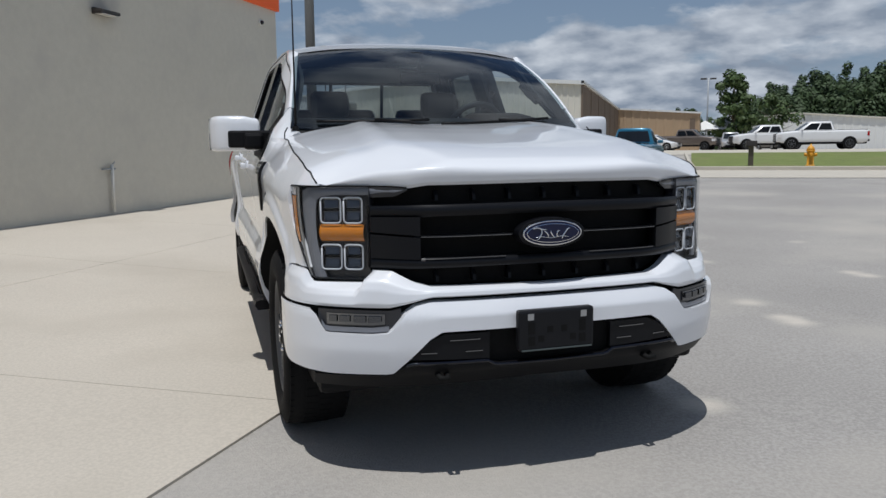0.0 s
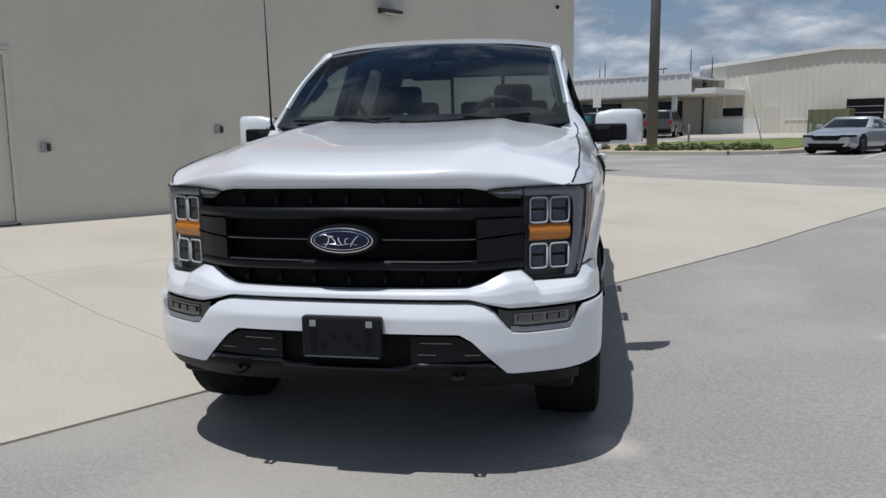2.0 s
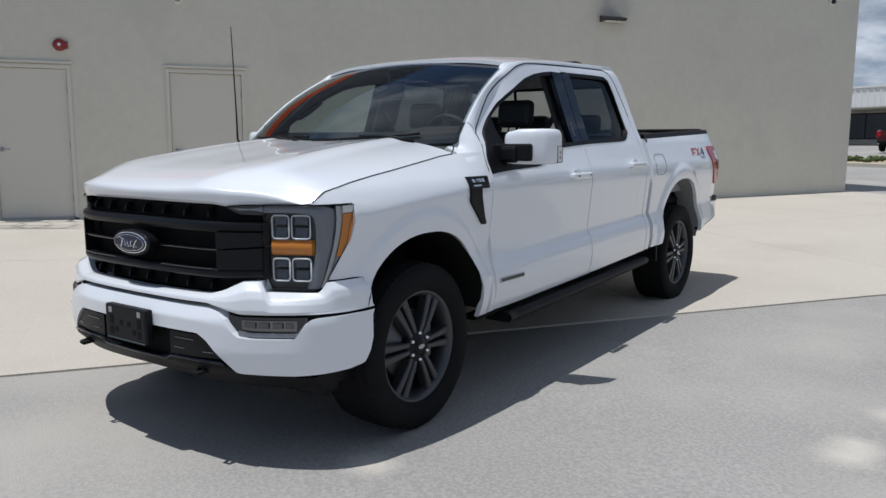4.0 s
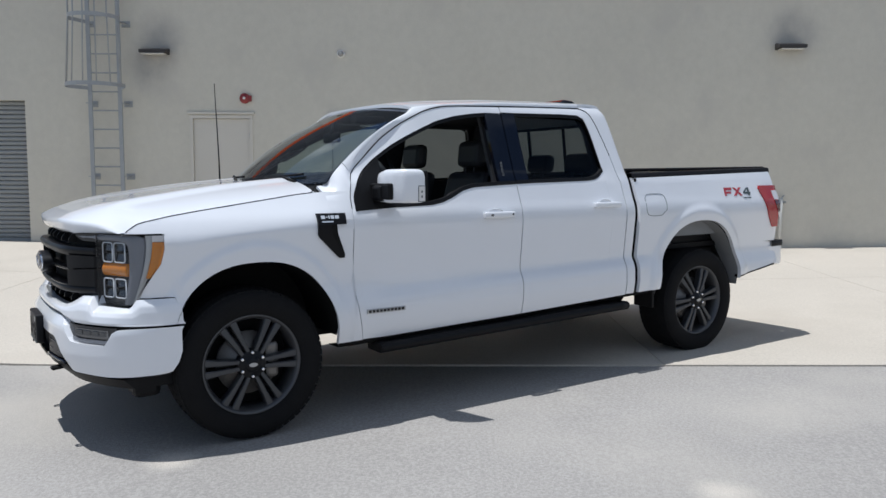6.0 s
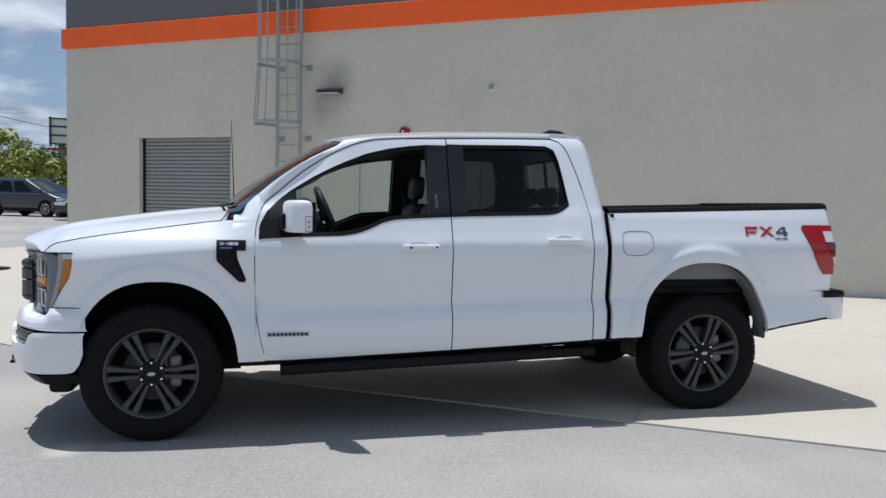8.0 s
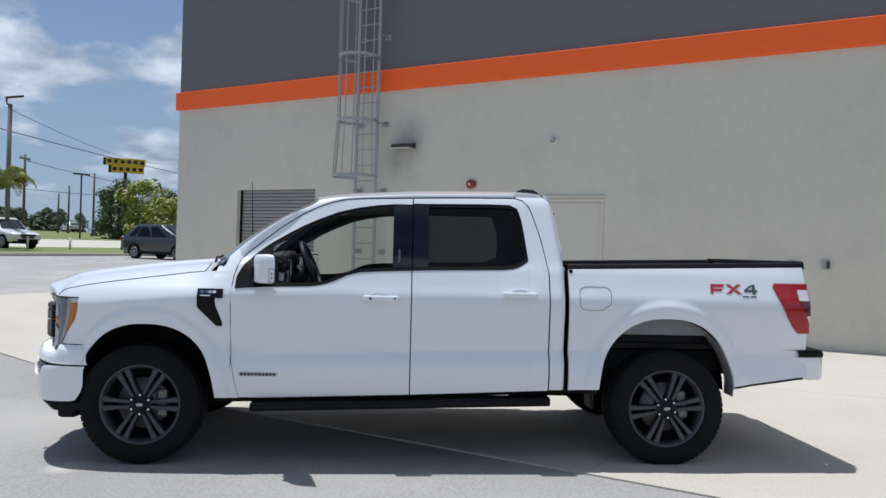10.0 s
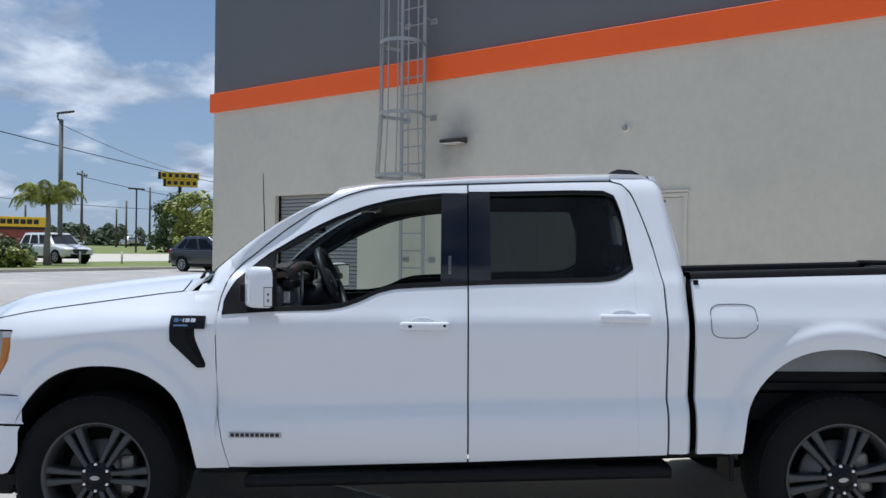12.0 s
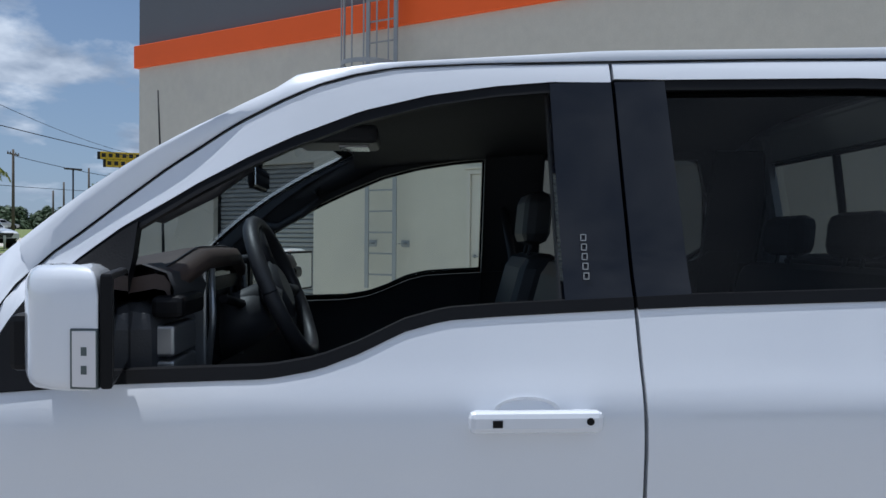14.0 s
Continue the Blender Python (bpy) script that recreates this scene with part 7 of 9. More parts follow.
            for k in range(style.get("spokes", 7)):
                a = 2 * math.pi * k / style.get("spokes", 7)
                tube(bm, [(sx * (w + 0.014), yy + 0.05 * math.cos(a), wheel_r + 0.05 * math.sin(a)), (sx * (w + 0.014), yy + wheel_r * 0.62 * math.cos(a), wheel_r + wheel_r * 0.62 * math.sin(a))], 0.022, 5)
            tube(bm, [(sx * (w + 0.005), yy + wheel_r * 0.64 * math.cos(2 * math.pi * k / 20), wheel_r + wheel_r * 0.64 * math.sin(2 * math.pi * k / 20)) for k in range(21)], 0.022, 5, caps=False)
            tube(bm, [(sx * (w + 0.0), yy, wheel_r), (sx * (w + 0.02), yy, wheel_r)], 0.06, 10)
            part("rim", bm, style.get("rim", M_SILVER), wh)
    g = style.get("grille", 0.42)
    bm = bmesh.new()
    ga, gb = hood * style.get("grille_z", (0.55, 0.78))[0], hood * style.get("grille_z", (0.55, 0.78))[1]
    prism(bm, [(-w * g, gb), (w * g, gb), (w * g * 0.92, (ga + gb) / 2), (w * g * 0.72, ga), (-w * g * 0.72, ga), (-w * g * 0.92, (ga + gb) / 2)], "y", -L / 2 - 0.014, -L / 2 + 0.1, bev=0.006)
    gr = part("grille", bm, M_GRILLE, e)
    for k in range(3):
        bm = bmesh.new()
        zz = ga + (gb - ga) * (k + 0.7) / 3.4
        box(bm, -w * g * 0.8, w * g * 0.8, -L / 2 - 0.018, -L / 2 - 0.012, zz - 0.006, zz + 0.006)
        part("grille_bar", bm, style.get("bar", M_SILVER), gr)
    bm = bmesh.new()
    prism(bm, [(-w * 0.70, low + 0.22), (w * 0.70, low + 0.22), (w * 0.60, low + 0.10), (-w * 0.60, low + 0.10)], "y", -L / 2 - 0.010, -L / 2 + 0.1, bev=0.006)
    part("lower_intake", bm, M_BLACKPL, e)
    bm = bmesh.new()
    box(bm, -w * 0.90, w * 0.90, L / 2 - 0.10, L / 2 + style.get("rbump", 0.03), low + 0.10, low + 0.26, 0.03)
    part("rear_bumper", bm, style.get("rb_mat", M_BLACKPL), e)
    if style.get("bed"):
        # black slab on the closed body, painted shade of the bed's inside
        bm = bmesh.new()
        box(bm, -w * 0.78, w * 0.78, cb + 0.12, L / 2 - 0.10, tail - 0.02, tail + 0.022, 0.008)
        part("bed_shade_slab", bm, M_UNDER, e)
    if style.get("stripe"):
        bm = bmesh.new()
        box(bm, -w * 0.66, w * 0.66, L / 2 - 0.05, L / 2 + 0.008, tail * 0.76, tail * 0.81, 0.005)
        part("tailgate_trim", bm, M_GREYBADGE, e)
    bm = bmesh.new()
    box(bm, -w * 0.80, w * 0.80, -L / 2 + 0.15, L / 2 - 0.12, low - 0.05, low + 0.2)
    part("underside", bm, M_UNDER, e)
    return e


COUPE = dict(hood=0.66, tail=0.72, belt=0.70, cabin=(0.32, 0.94, 0.47, 0.70), axles=(0.19, 0.76), dark_lamps=True, grille=0.58, grille_z=(0.56, 0.74), front_lamp=0.045, lamp_z=0.72, rim=M_RIM, bar=M_GRILLE, windows=((0.14, 0.60), (0.64, 0.80)), handles=(0.50,), nose=0.80)
SEDAN = dict(hood=0.62, tail=0.68, belt=0.66, cabin=(0.25, 0.92, 0.42, 0.70), axles=(0.19, 0.77), grille=0.46, grille_z=(0.56, 0.80), front_lamp=0.055, windows=((0.12, 0.46), (0.50, 0.86)), nose=0.78)
SUV = dict(hood=0.60, tail=0.66, belt=0.62, cabin=(0.24, 0.985, 0.39, 0.93), axles=(0.19, 0.78), grille=0.5, lamp_h=0.085, stripe=True, windows=((0.11, 0.38), (0.42, 0.66), (0.70, 0.92)), nose=0.86)
CROSSOVER = dict(hood=0.615, tail=0.70, belt=0.635, cabin=(0.17, 0.985, 0.42, 0.84), axles=(0.19, 0.785), grille=0.5, lamp_h=0.08, windows=((0.20, 0.46), (0.50, 0.74), (0.77, 0.90)), nose=0.84)
PICKUP = dict(hood=0.655, tail=0.685, belt=0.68, cabin=(0.22, 0.645, 0.345, 0.615), axles=(0.163, 0.79), grille=0.62, bed=True, lamp_h=0.15, nose=0.94, rim=M_RIM, front_lamp=0.11, lamp_z=0.74, grille_z=(0.52, 0.86), windows=((0.12, 0.50), (0.54, 0.92)), handles=(0.40, 0.56))
SMALLPICK = dict(hood=0.62, tail=0.63, belt=0.64, cabin=(0.30, 0.57, 0.40, 0.55), axles=(0.17, 0.76), grille=0.5, bed=True, lamp_h=0.11, nose=0.94, rbump=0.12, rb_mat=M_CHROME, stripe=True, windows=((0.16, 0.84),), handles=(0.48,))
P_SILVER = car_paint("silver blue paint", (0.40, 0.42, 0.45), 0.3)
P_SILVER2 = car_paint("silver paint", (0.45, 0.455, 0.46), 0.3)
P_BLUE = car_paint("teal blue paint", (0.02, 0.16, 0.27))
P_BLACK = car_paint("black paint", (0.008, 0.009, 0.013), 0.0)
P_GREY = car_paint("grey paint", (0.11, 0.11, 0.115), 0.5)
P_RED = car_paint("maroon paint", (0.075, 0.012, 0.018))
P_WHITE = car_paint("white paint", (0.72, 0.72, 0.72), 0.0)
P_DKBLUE = car_paint("dark blue paint", (0.02, 0.035, 0.09), 0.3)
P_BROWN = car_paint("brown paint", (0.16, 0.13, 0.11), 0.4)

vehicle("coupe", -6.9, 29.6, -3, 4.79, 1.91, 1.38, COUPE, P_SILVER, "silver blue sports coupe parked nose outward in the lot", "car", 0.18)
vehicle("sedan", -3.1, 28.2, -6, 4.87, 1.85, 1.47, SEDAN, P_SILVER2, "silver four-door sedan parked nose outward in the lot", "car", 0.2)
vehicle("small_pickup", -0.55, 27.2, 172, 4.75, 1.70, 1.62, SMALLPICK, P_BLUE, "old teal blue compact pickup with chrome rear bumper", "pickup truck", 0.32)
vehicle("suv", -3.6, 36.5, 190, 4.75, 1.9, 1.78, SUV, P_DKBLUE, "dark blue sport utility car behind the sedan", "car", 0.3)
vehicle("suv", -26.2, 46.2, 201, 5.0, 2.0, 1.78, SUV, P_SILVER2, "silver sport utility car parked before the showroom", "car", 0.3, 0.38, "cars before the showroom")
vehicle("suv", -24.0, 46.6, 198, 5.0, 2.0, 1.80, SUV, P_GREY, "grey sport utility car parked before the showroom", "car", 0.3, 0.38, "cars before the showroom")
vehicle("suv", -29.6, 47.0, 202, 4.9, 1.95, 1.76, SUV, P_BLACK, "black sport utility car parked before the showroom", "car", 0.3, 0.38, "cars before the showroom")
vehicle("pickup", -29.6, 41.3, 205, 5.6, 1.95, 1.86, PICKUP, P_RED, "maroon crew-cab pickup parked beside the charging posts", "pickup truck", 0.4, 0.4, "cars before the showroom")
vehicle("sedan", -27.6, 28.5, 250, 4.8, 1.85, 1.46, SEDAN, P_GREY, "grey sedan parked beyond the wall's end", "car", 0.2)
vehicle("pickup", 10.7, 56.4, -88, 5.88, 2.03, 1.93, PICKUP, P_WHITE, "white crew-cab pickup parked broadside in the far lot", "pickup truck", 0.42, 0.41)
vehicle("pickup", 8.1, 62.6, -80, 5.88, 2.03, 1.93, PICKUP, P_WHITE, "white pickup parked behind the first white pickup", "pickup truck", 0.42, 0.41)
vehicle("pickup", 2.0, 73.0, 72, 5.88, 2.03, 1.95, PICKUP, P_BROWN, "brown and white pickup beside the tan building", "pickup truck", 0.42, 0.41)
vehicle("sedan", -0.9, 69.5, 75, 4.7, 1.85, 1.45, SEDAN, P_WHITE, "white sedan parked near the tan building", "car", 0.2)
vehicle("suv", 6.2, 78.0, 0, 4.6, 1.9, 1.75, SUV, P_SILVER2, "small silver sport utility car far across the lot", "car", 0.3)
vehicle("sedan", 10.4, 80.0, 20, 4.7, 1.85, 1.5, SEDAN, P_BLACK, "black car far across the lot", "car", 0.2)
vehicle("suv", -20.8, -25.4, 186, 4.52, 1.84, 1.66, CROSSOVER, P_BLACK, "black compact sport utility car by the kerb", "car", 0.28)
vehicle("suv", -21.6, -41.1, 184, 4.83, 1.93, 1.82, SUV, P_WHITE, "white sport utility car parked behind the light pole", "car", 0.35, 0.39, "", 0.13)
vehicle("pickup", -2.9, -16.9, 60, 5.9, 2.03, 1.98, PICKUP, P_GREY, "grey crew-cab pickup parked past the building corner", "pickup truck", 0.45, 0.43)
vehicle("sedan", -19.6, -19.5, 53, 4.7, 1.85, 1.45, SEDAN, P_BLACK, "black sedan parked past the building corner", "car", 0.2)


# ---- buildings in the distance ----
def corrugated(bm, p0, p1, z0, ztop, pitch=0.4, deep=0.04, mi=0, out=(0, -1)):
    """A ribbed metal wall from p0 to p1; ztop: height, or a function of the run from 0 to 1."""
    a, b = Vector((*p0, 0)), Vector((*p1, 0))
    n = max(2, int((b - a).length / pitch))
    rows = []
    for k in range(n):
        for t, d in ((k / n, 0), ((k + 0.62) / n, 0), ((k + 0.72) / n, deep), ((k + 0.90) / n, deep)):
            p = a + (b - a) * t + Vector((out[0], out[1], 0)) * d
            zt = ztop(t) if callable(ztop) else ztop
            rows.append([(p.x, p.y, z0), (p.x, p.y, zt)])
    rows.append([(b.x, b.y, z0), (b.x, b.y, ztop(1) if callable(ztop) else ztop)])
    skin(bm, rows, mi=mi, smooth=False)


WX0, WX1, WY, WY2 = -25.2, -5.7, 54.5, 93.0
wh_b = thing("warehouse", pose(0, 0, 0), "long cream and brown metal warehouse with a low gable", "warehouse")
gable = lambda t: 6.38 + 0.70 * (1 - abs(t - 0.5) * 2)
bm = bmesh.new(); corrugated(bm, (WX0, WY), (WX1, WY), 0.9, gable, 0.45)
part("front_wall", bm, M_SIDING, wh_b)
bm = bmesh.new(); corrugated(bm, (WX1, WY), (WX1, WY2), 0.9, 6.38, 0.9, 0.05, out=(1, 0))
part("side_wall", bm, M_BROWNSIDE, wh_b, "brown ribbed side wall")
for k in range(6):
    bm = bmesh.new()
    yy = WY + (WY2 - WY) * k / 6
    box(bm, WX1 - 0.02, WX1 + 0.10, yy - 0.07, yy + 0.07, 0.9, 6.33)
    part("downpipe", bm, M_BROWNSIDE, wh_b)
bm = bmesh.new()
xm = (WX0 + WX1) / 2
for xa, za, xb, zb in ((WX0 - 0.2, 6.39, xm, 7.10), (xm, 7.10, WX1 + 0.2, 6.39)):
    f0 = [bm.verts.new(p) for p in ((xa, WY - 0.25, za), (xb, WY - 0.25, zb), (xb, WY2, zb), (xa, WY2, za))]
    bm.faces.new(f0)
    g = [bm.verts.new(p) for p in ((xa, WY - 0.25, za - 0.28), (xb, WY - 0.25, zb - 0.28), (xb, WY - 0.25, zb), (xa, WY - 0.25, za))]
    bm.faces.new(g)
box(bm, WX1 + 0.0, WX1 + 0.22, WY - 0.25, WY2, 6.20, 6.40)
part("roof", bm, M_WHITETRIM, wh_b, "white metal roof and gutter")
bm = bmesh.new()
box(bm, WX0, WX0 + 0.15, WY, WY2, 0.9, 6.33); box(bm, WX0, WX1, WY2 - 0.15, WY2, 0.9, 6.33)
part("back_wall", bm, M_SIDING, wh_b)
bm = bmesh.new()
box(bm, -24.6, -20.6, WY - 0.09, WY - 0.045, 1.1, 2.40)
part("lower_panel", bm, M_WHITETRIM, wh_b, "white lower wall panel")
bm = bmesh.new()
box(bm, -18.9, WX1, WY - 0.06, WY - 0.045, 2.20, 2.32)
part("rail_line", bm, M_WHITETRIM, wh_b)
d = new("side_door"); d.parent = wh_b
bm = bmesh.new(); box(bm, -20.55, -19.35, WY - 0.10, WY - 0.02, 1.2, 3.28)
part("door_frame", bm, M_SIDING, d)
bm = bmesh.new(); box(bm, -20.45, -19.45, WY - 0.12, WY - 0.05, 1.2, 3.2)
part("door_leaf", bm, M_DOOR, d)
w_ = new("window"); w_.parent = wh_b
bm = bmesh.new(); box(bm, -23.6, -21.85, WY - 0.10, WY - 0.02, 2.48, 3.25)
part("frame", bm, M_WHITETRIM, w_)
bm = bmesh.new(); box(bm, -23.5, -21.95, WY - 0.12, WY - 0.06, 2.55, 3.18)
part("pane", bm, M_DARKGLASS, w_)
w_ = new("roller_opening"); w_.parent = wh_b
# wall is uncut here: a black box stands for the shaded inside
bm = bmesh.new(); box(bm, -14.85, -12.55, WY - 0.10, WY + 0.05, 1.1, 3.52)
part("opening", bm, M_UNDER, w_)
bm = bmesh.new()
for k in range(3):
    box(bm, -14.8, -12.6, WY - 0.13, WY - 0.10, 2.15 + 0.42 * k, 2.20 + 0.42 * k)
part("gate_bar", bm, M_GALV, w_)
sk = thing("skip_container", Matrix.Translation((-15.4, 53.2, ground_z(-15.4, 53.2))), "olive green steel container beside the warehouse", "container")
bm = bmesh.new(); box(bm, -1.3, 1.3, -0.6, 0.6, -0.02, 1.6, 0.04)
for k in range(5):
    box(bm, -1.1 + 0.5 * k, -1.0 + 0.5 * k, -0.66, -0.58, 0.15, 1.55)
part("tank", bm, mat("olive paint", (0.13, 0.14, 0.075), 0.6, vary=0.15, scale=3, fine=40), sk)

tan_b = thing("tan_building", pose(0, 0, 0), "tan metal building behind the warehouse", "building")
bm = bmesh.new(); corrugated(bm, (WX1, WY2 + 0.2), (3.75, WY2 + 0.2), 0.9, lambda t: 6.40 - 0.70 * t, 0.9, 0.04)
corrugated(bm, (3.75, WY2 + 0.2), (3.75, WY2 + 25), 0.9, 5.7, 0.9, 0.04, out=(1, 0))
part("wall", bm, M_TAN, tan_b)
bm = bmesh.new()
v = [bm.verts.new(p) for p in ((WX1, WY2, 6.40), (3.9, WY2, 5.70), (3.9, WY2 + 25, 5.70), (WX1, WY2 + 25, 6.40))]
bm.faces.new(v)
prism(bm, [(WX1, 6.25), (WX1, 6.45), (3.9, 5.76), (3.9, 5.56)], "y", WY2 - 0.05, WY2 + 0.15)
part("roof_edge", bm, M_WHITETRIM, tan_b)
bm = bmesh.new(); box(bm, 2.6, 3.2, WY2 + 0.05, WY2 + 0.18, 3.6, 5.0)
part("louvre", bm, M_BROWNSIDE, tan_b)

# showroom with a deep white fascia
st = thing("showroom", pose(0, 0, 0), "white showroom with ribbed fascia over a dark recessed front", "shop")
bm = bmesh.new(); corrugated(bm, (-86, 49.3), (-23.5, 49.3), 4.06, 5.50, 0.55, 0.05)
part("fascia", bm, M_WHITETRIM, st)
bm = bmesh.new(); box(bm, -86, -23.5, 49.32, 68, 5.2, 5.3); box(bm, -86, -23.5, 49.2, 49.4, 5.47, 5.60)
part("canopy_roof", bm, M_WHITETRIM, st)
bm = bmesh.new(); box(bm, -86, -23.6, 49.35, 55, 3.98, 4.08)
part("soffit", bm, M_SIDING, st)
bm = bmesh.new(); box(bm, -86, -25.3, 55, 55.2, 0.9, 4.05)
part("wall", bm, M_SIDING, st)
bm = bmesh.new(); box(bm, -23.45, -21.9, 49.7, 55.1, 4.06, 4.46, 0.02)
part("link_roof", bm, M_WHITETRIM, st)
for xa, xb in ((-38.8, -32.6), (-46.6, -40.4), (-55.2, -48.3), (-29.4, -27.1)):
    w_ = new("shop_window"); w_.parent = st
    bm = bmesh.new(); box(bm, xa, xb, 54.9, 55.02, 1.7, 3.85)
    part("frame", bm, M_GRILLE, w_)
    n = max(2, int((xb - xa) / 1.9))
    for k in range(n):
        bm = bmesh.new()
        wd = (xb - xa) / n
        box(bm, xa + wd * k + 0.06, xa + wd * (k + 1) - 0.06, 54.87, 54.95, 1.78, 3.77)
        part("pane", bm, M_DARKGLASS, w_)
for x in (-25.0, -35.7, -51.8):
    bm = bmesh.new()
    box(bm, x - 0.15, x + 0.15, 49.6, 49.9, 0.9, 4.02)
    part("column", bm, M_WHITETRIM, st)
ds = thing("satellite_dish", Matrix.Translation((-23.9, 52.2, 4.98)), "small grey satellite dish on the low roof", "dish")
bm = bmesh.new()
skin(bm, [[(0.45 * r * math.cos(a), -0.25 + 0.18 * r * r - 0.3 * r * math.sin(a) * 0.4, 0.55 + 0.45 * r * math.sin(a)) for r in np.linspace(0, 1, 5)] for a in (2 * math.pi * k / 20 for k in range(21))])
tube(bm, [(0, 0, 0), (0, -0.1, 0.5)], 0.04, 6)
part("reflector", bm, M_GALV, ds)

wb = thing("white_shed", pose(0, 0, 0), "long pale grey metal building before the woods", "building")
bm = bmesh.new(); corrugated(bm, (9.6, 105), (27, 105), 0.9, lambda t: 4.9 + 0.9 * (1 - abs(t - 0.35) * 1.2), 0.9, 0.04)
part("wall", bm, M_WHITETRIM, wb)
bm = bmesh.new(); prism(bm, [(9.4, 5.4), (15.7, 6.0), (27.2, 5.1), (27.2, 4.95), (15.7, 5.85), (9.4, 5.25)], "y", 104.7, 118)
part("roof", bm, M_SIDING, wb)
for k, (x, y) in enumerate(((6.3, 92), (4.4, 96))):
    tn = thing("tent", Matrix.Translation((x, y, ground_z(x, y))), "small white open-sided tent far off", "tent", "tents by the trees")
    bm = bmesh.new()
    tip = bm.verts.new((0, 0, 3.6))
    cs = [bm.verts.new(p) for p in ((-2, -2, 2.4), (2, -2, 2.4), (2, 2, 2.4), (-2, 2, 2.4))]
    for i in range(4):
        bm.faces.new((cs[i], cs[(i + 1) % 4], tip))
    part("canopy", bm, M_WHITETRIM, tn)
    for sx in (-1.9, 1.9):
        for sy in (-1.9, 1.9):
            bm = bmesh.new(); tube(bm, [(sx, sy, 0), (sx, sy, 2.45)], 0.04, 6)
            part("leg", bm, M_GALV, tn)


# ---- kerbs, verges, lines ----
def verge(name, poly, label, material, lift=0.14, n=0):
    """A raised bed with the outline poly on the sloping ground."""
    bm = bmesh.new()
    pts = []
    for a, b in zip(poly, poly[1:] + poly[:1]):
        k = max(1, int(math.dist(a, b) / 2.0))
        pts += [(a[0] + (b[0] - a[0]) * i / k, a[1] + (b[1] - a[1]) * i / k) for i in range(k)]
    top = [bm.verts.new((x, y, ground_z(x, y) + lift)) for x, y in pts]
    cx, cy = sum(p[0] for p in pts) / len(pts), sum(p[1] for p in pts) / len(pts)
    rings = [top]
    for s in (0.75, 0.5, 0.25):
        rings.append([bm.verts.new((cx + (x - cx) * s, cy + (y - cy) * s, ground_z(cx + (x - cx) * s, cy + (y - cy) * s) + lift)) for x, y in pts])
    c0 = bm.verts.new((cx, cy, ground_z(cx, cy) + lift))
    m = len(pts)
    for ra, rb in zip(rings, rings[1:]):
        for i in range(m):
            bm.faces.new((ra[i], ra[(i + 1) % m], rb[(i + 1) % m], rb[i]))
    for i in range(m):
        bm.faces.new((rings[-1][i], rings[-1][(i + 1) % m], c0))
    return tagged(part(name, bm, material, smooth=True), label, "verge", kind="structure")


def kerb(pts, label="pale concrete kerb", w=0.16, h=0.15):
    bm = bmesh.new()
    rows = []
    full = []
    for a, b in zip(pts, pts[1:]):
        k = max(1, int(math.dist(a, b) / 1.5))
        full += [(a[0] + (b[0] - a[0]) * i / k, a[1] + (b[1] - a[1]) * i / k) for i in range(k)]
    full.append(pts[-1])
    for i, p in enumerate(full):
        a, b = full[max(0, i - 1)], full[min(len(full) - 1, i + 1)]
        d = Vector((b[0] - a[0], b[1] - a[1], 0)).normalized()
        nrm = Vector((-d.y, d.x, 0))
        z = ground_z(*p)
        q = Vector((p[0], p[1], z))
        rows.append([tuple(q + nrm * s + Vector((0, 0, dz))) for s, dz in ((0, -0.02), (0, h - 0.02), (0.02, h), (w - 0.02, h), (w, h - 0.02), (w, -0.02))])
    skin(bm, rows, smooth=False)
    return tagged(part("kerb", bm, M_KERB), label, "kerb", kind="structure")


isl = [(-8.9, 27.4), (-8.7, 29.5), (-9.4, 38.0), (-12, 41.5), (-19.0, 37.0), (-19.5, 32.5), (-34, 29.5), (-34, 24.6), (-16.2, 24.4), (-12.0, 24.7), (-10.0, 25.7)]
verge("planting_bed", isl, "straw mulch and grass planting island", M_MULCH)
kerb(isl[::-1] + [isl[-1]])
verge("lawn", [(-9.3, 29.2), (-9.8, 38.0), (-12.3, 41.2), (-18.0, 37.2), (-17.5, 31.2), (-13.0, 29.2)], "green mown grass on the island", M_GRASS, 0.17)
vg = [(1.6, 27.2), (60, 23.5), (75, 34.0), (70, 43.5), (12, 43.8), (1.9, 44.0)]
verge("lawn", vg, "green mown grass verge beside the lot", M_GRASS, 0.13)
kerb([(60, 23.5), (1.6, 27.2), (1.5, 44.0)][::-1])
bm = bmesh.new()
for i in range(30):
    xa, xb = 0.6 + 2.0 * i, 0.6 + 2.0 * (i + 1)
    yf = lambda x: 20.8 - (x - 1.6) * 0.055
    yb = lambda x: 27.2 - (x - 1.6) * 0.063
    v = [bm.verts.new((x, y, ground_z(x, y) + 0.012)) for x, y in ((xa, yf(xa)), (xb, yf(xb)), (xb, yb(xb)), (xa, yb(xa)))]
    m1 = [bm.verts.new((x, y, ground_z(x, y) + 0.012)) for x, y in ((xa, (yf(xa) + yb(xa)) / 2), (xb, (yf(xb) + yb(xb)) / 2))]
    bm.faces.new((v[0], v[1], m1[1], m1[0])); bm.faces.new((m1[0], m1[1], v[2], v[3]))
tagged(part("gutter", bm, M_KERB, smooth=True), "pale concrete gutter strip before the verge", "pavement", kind="structure")
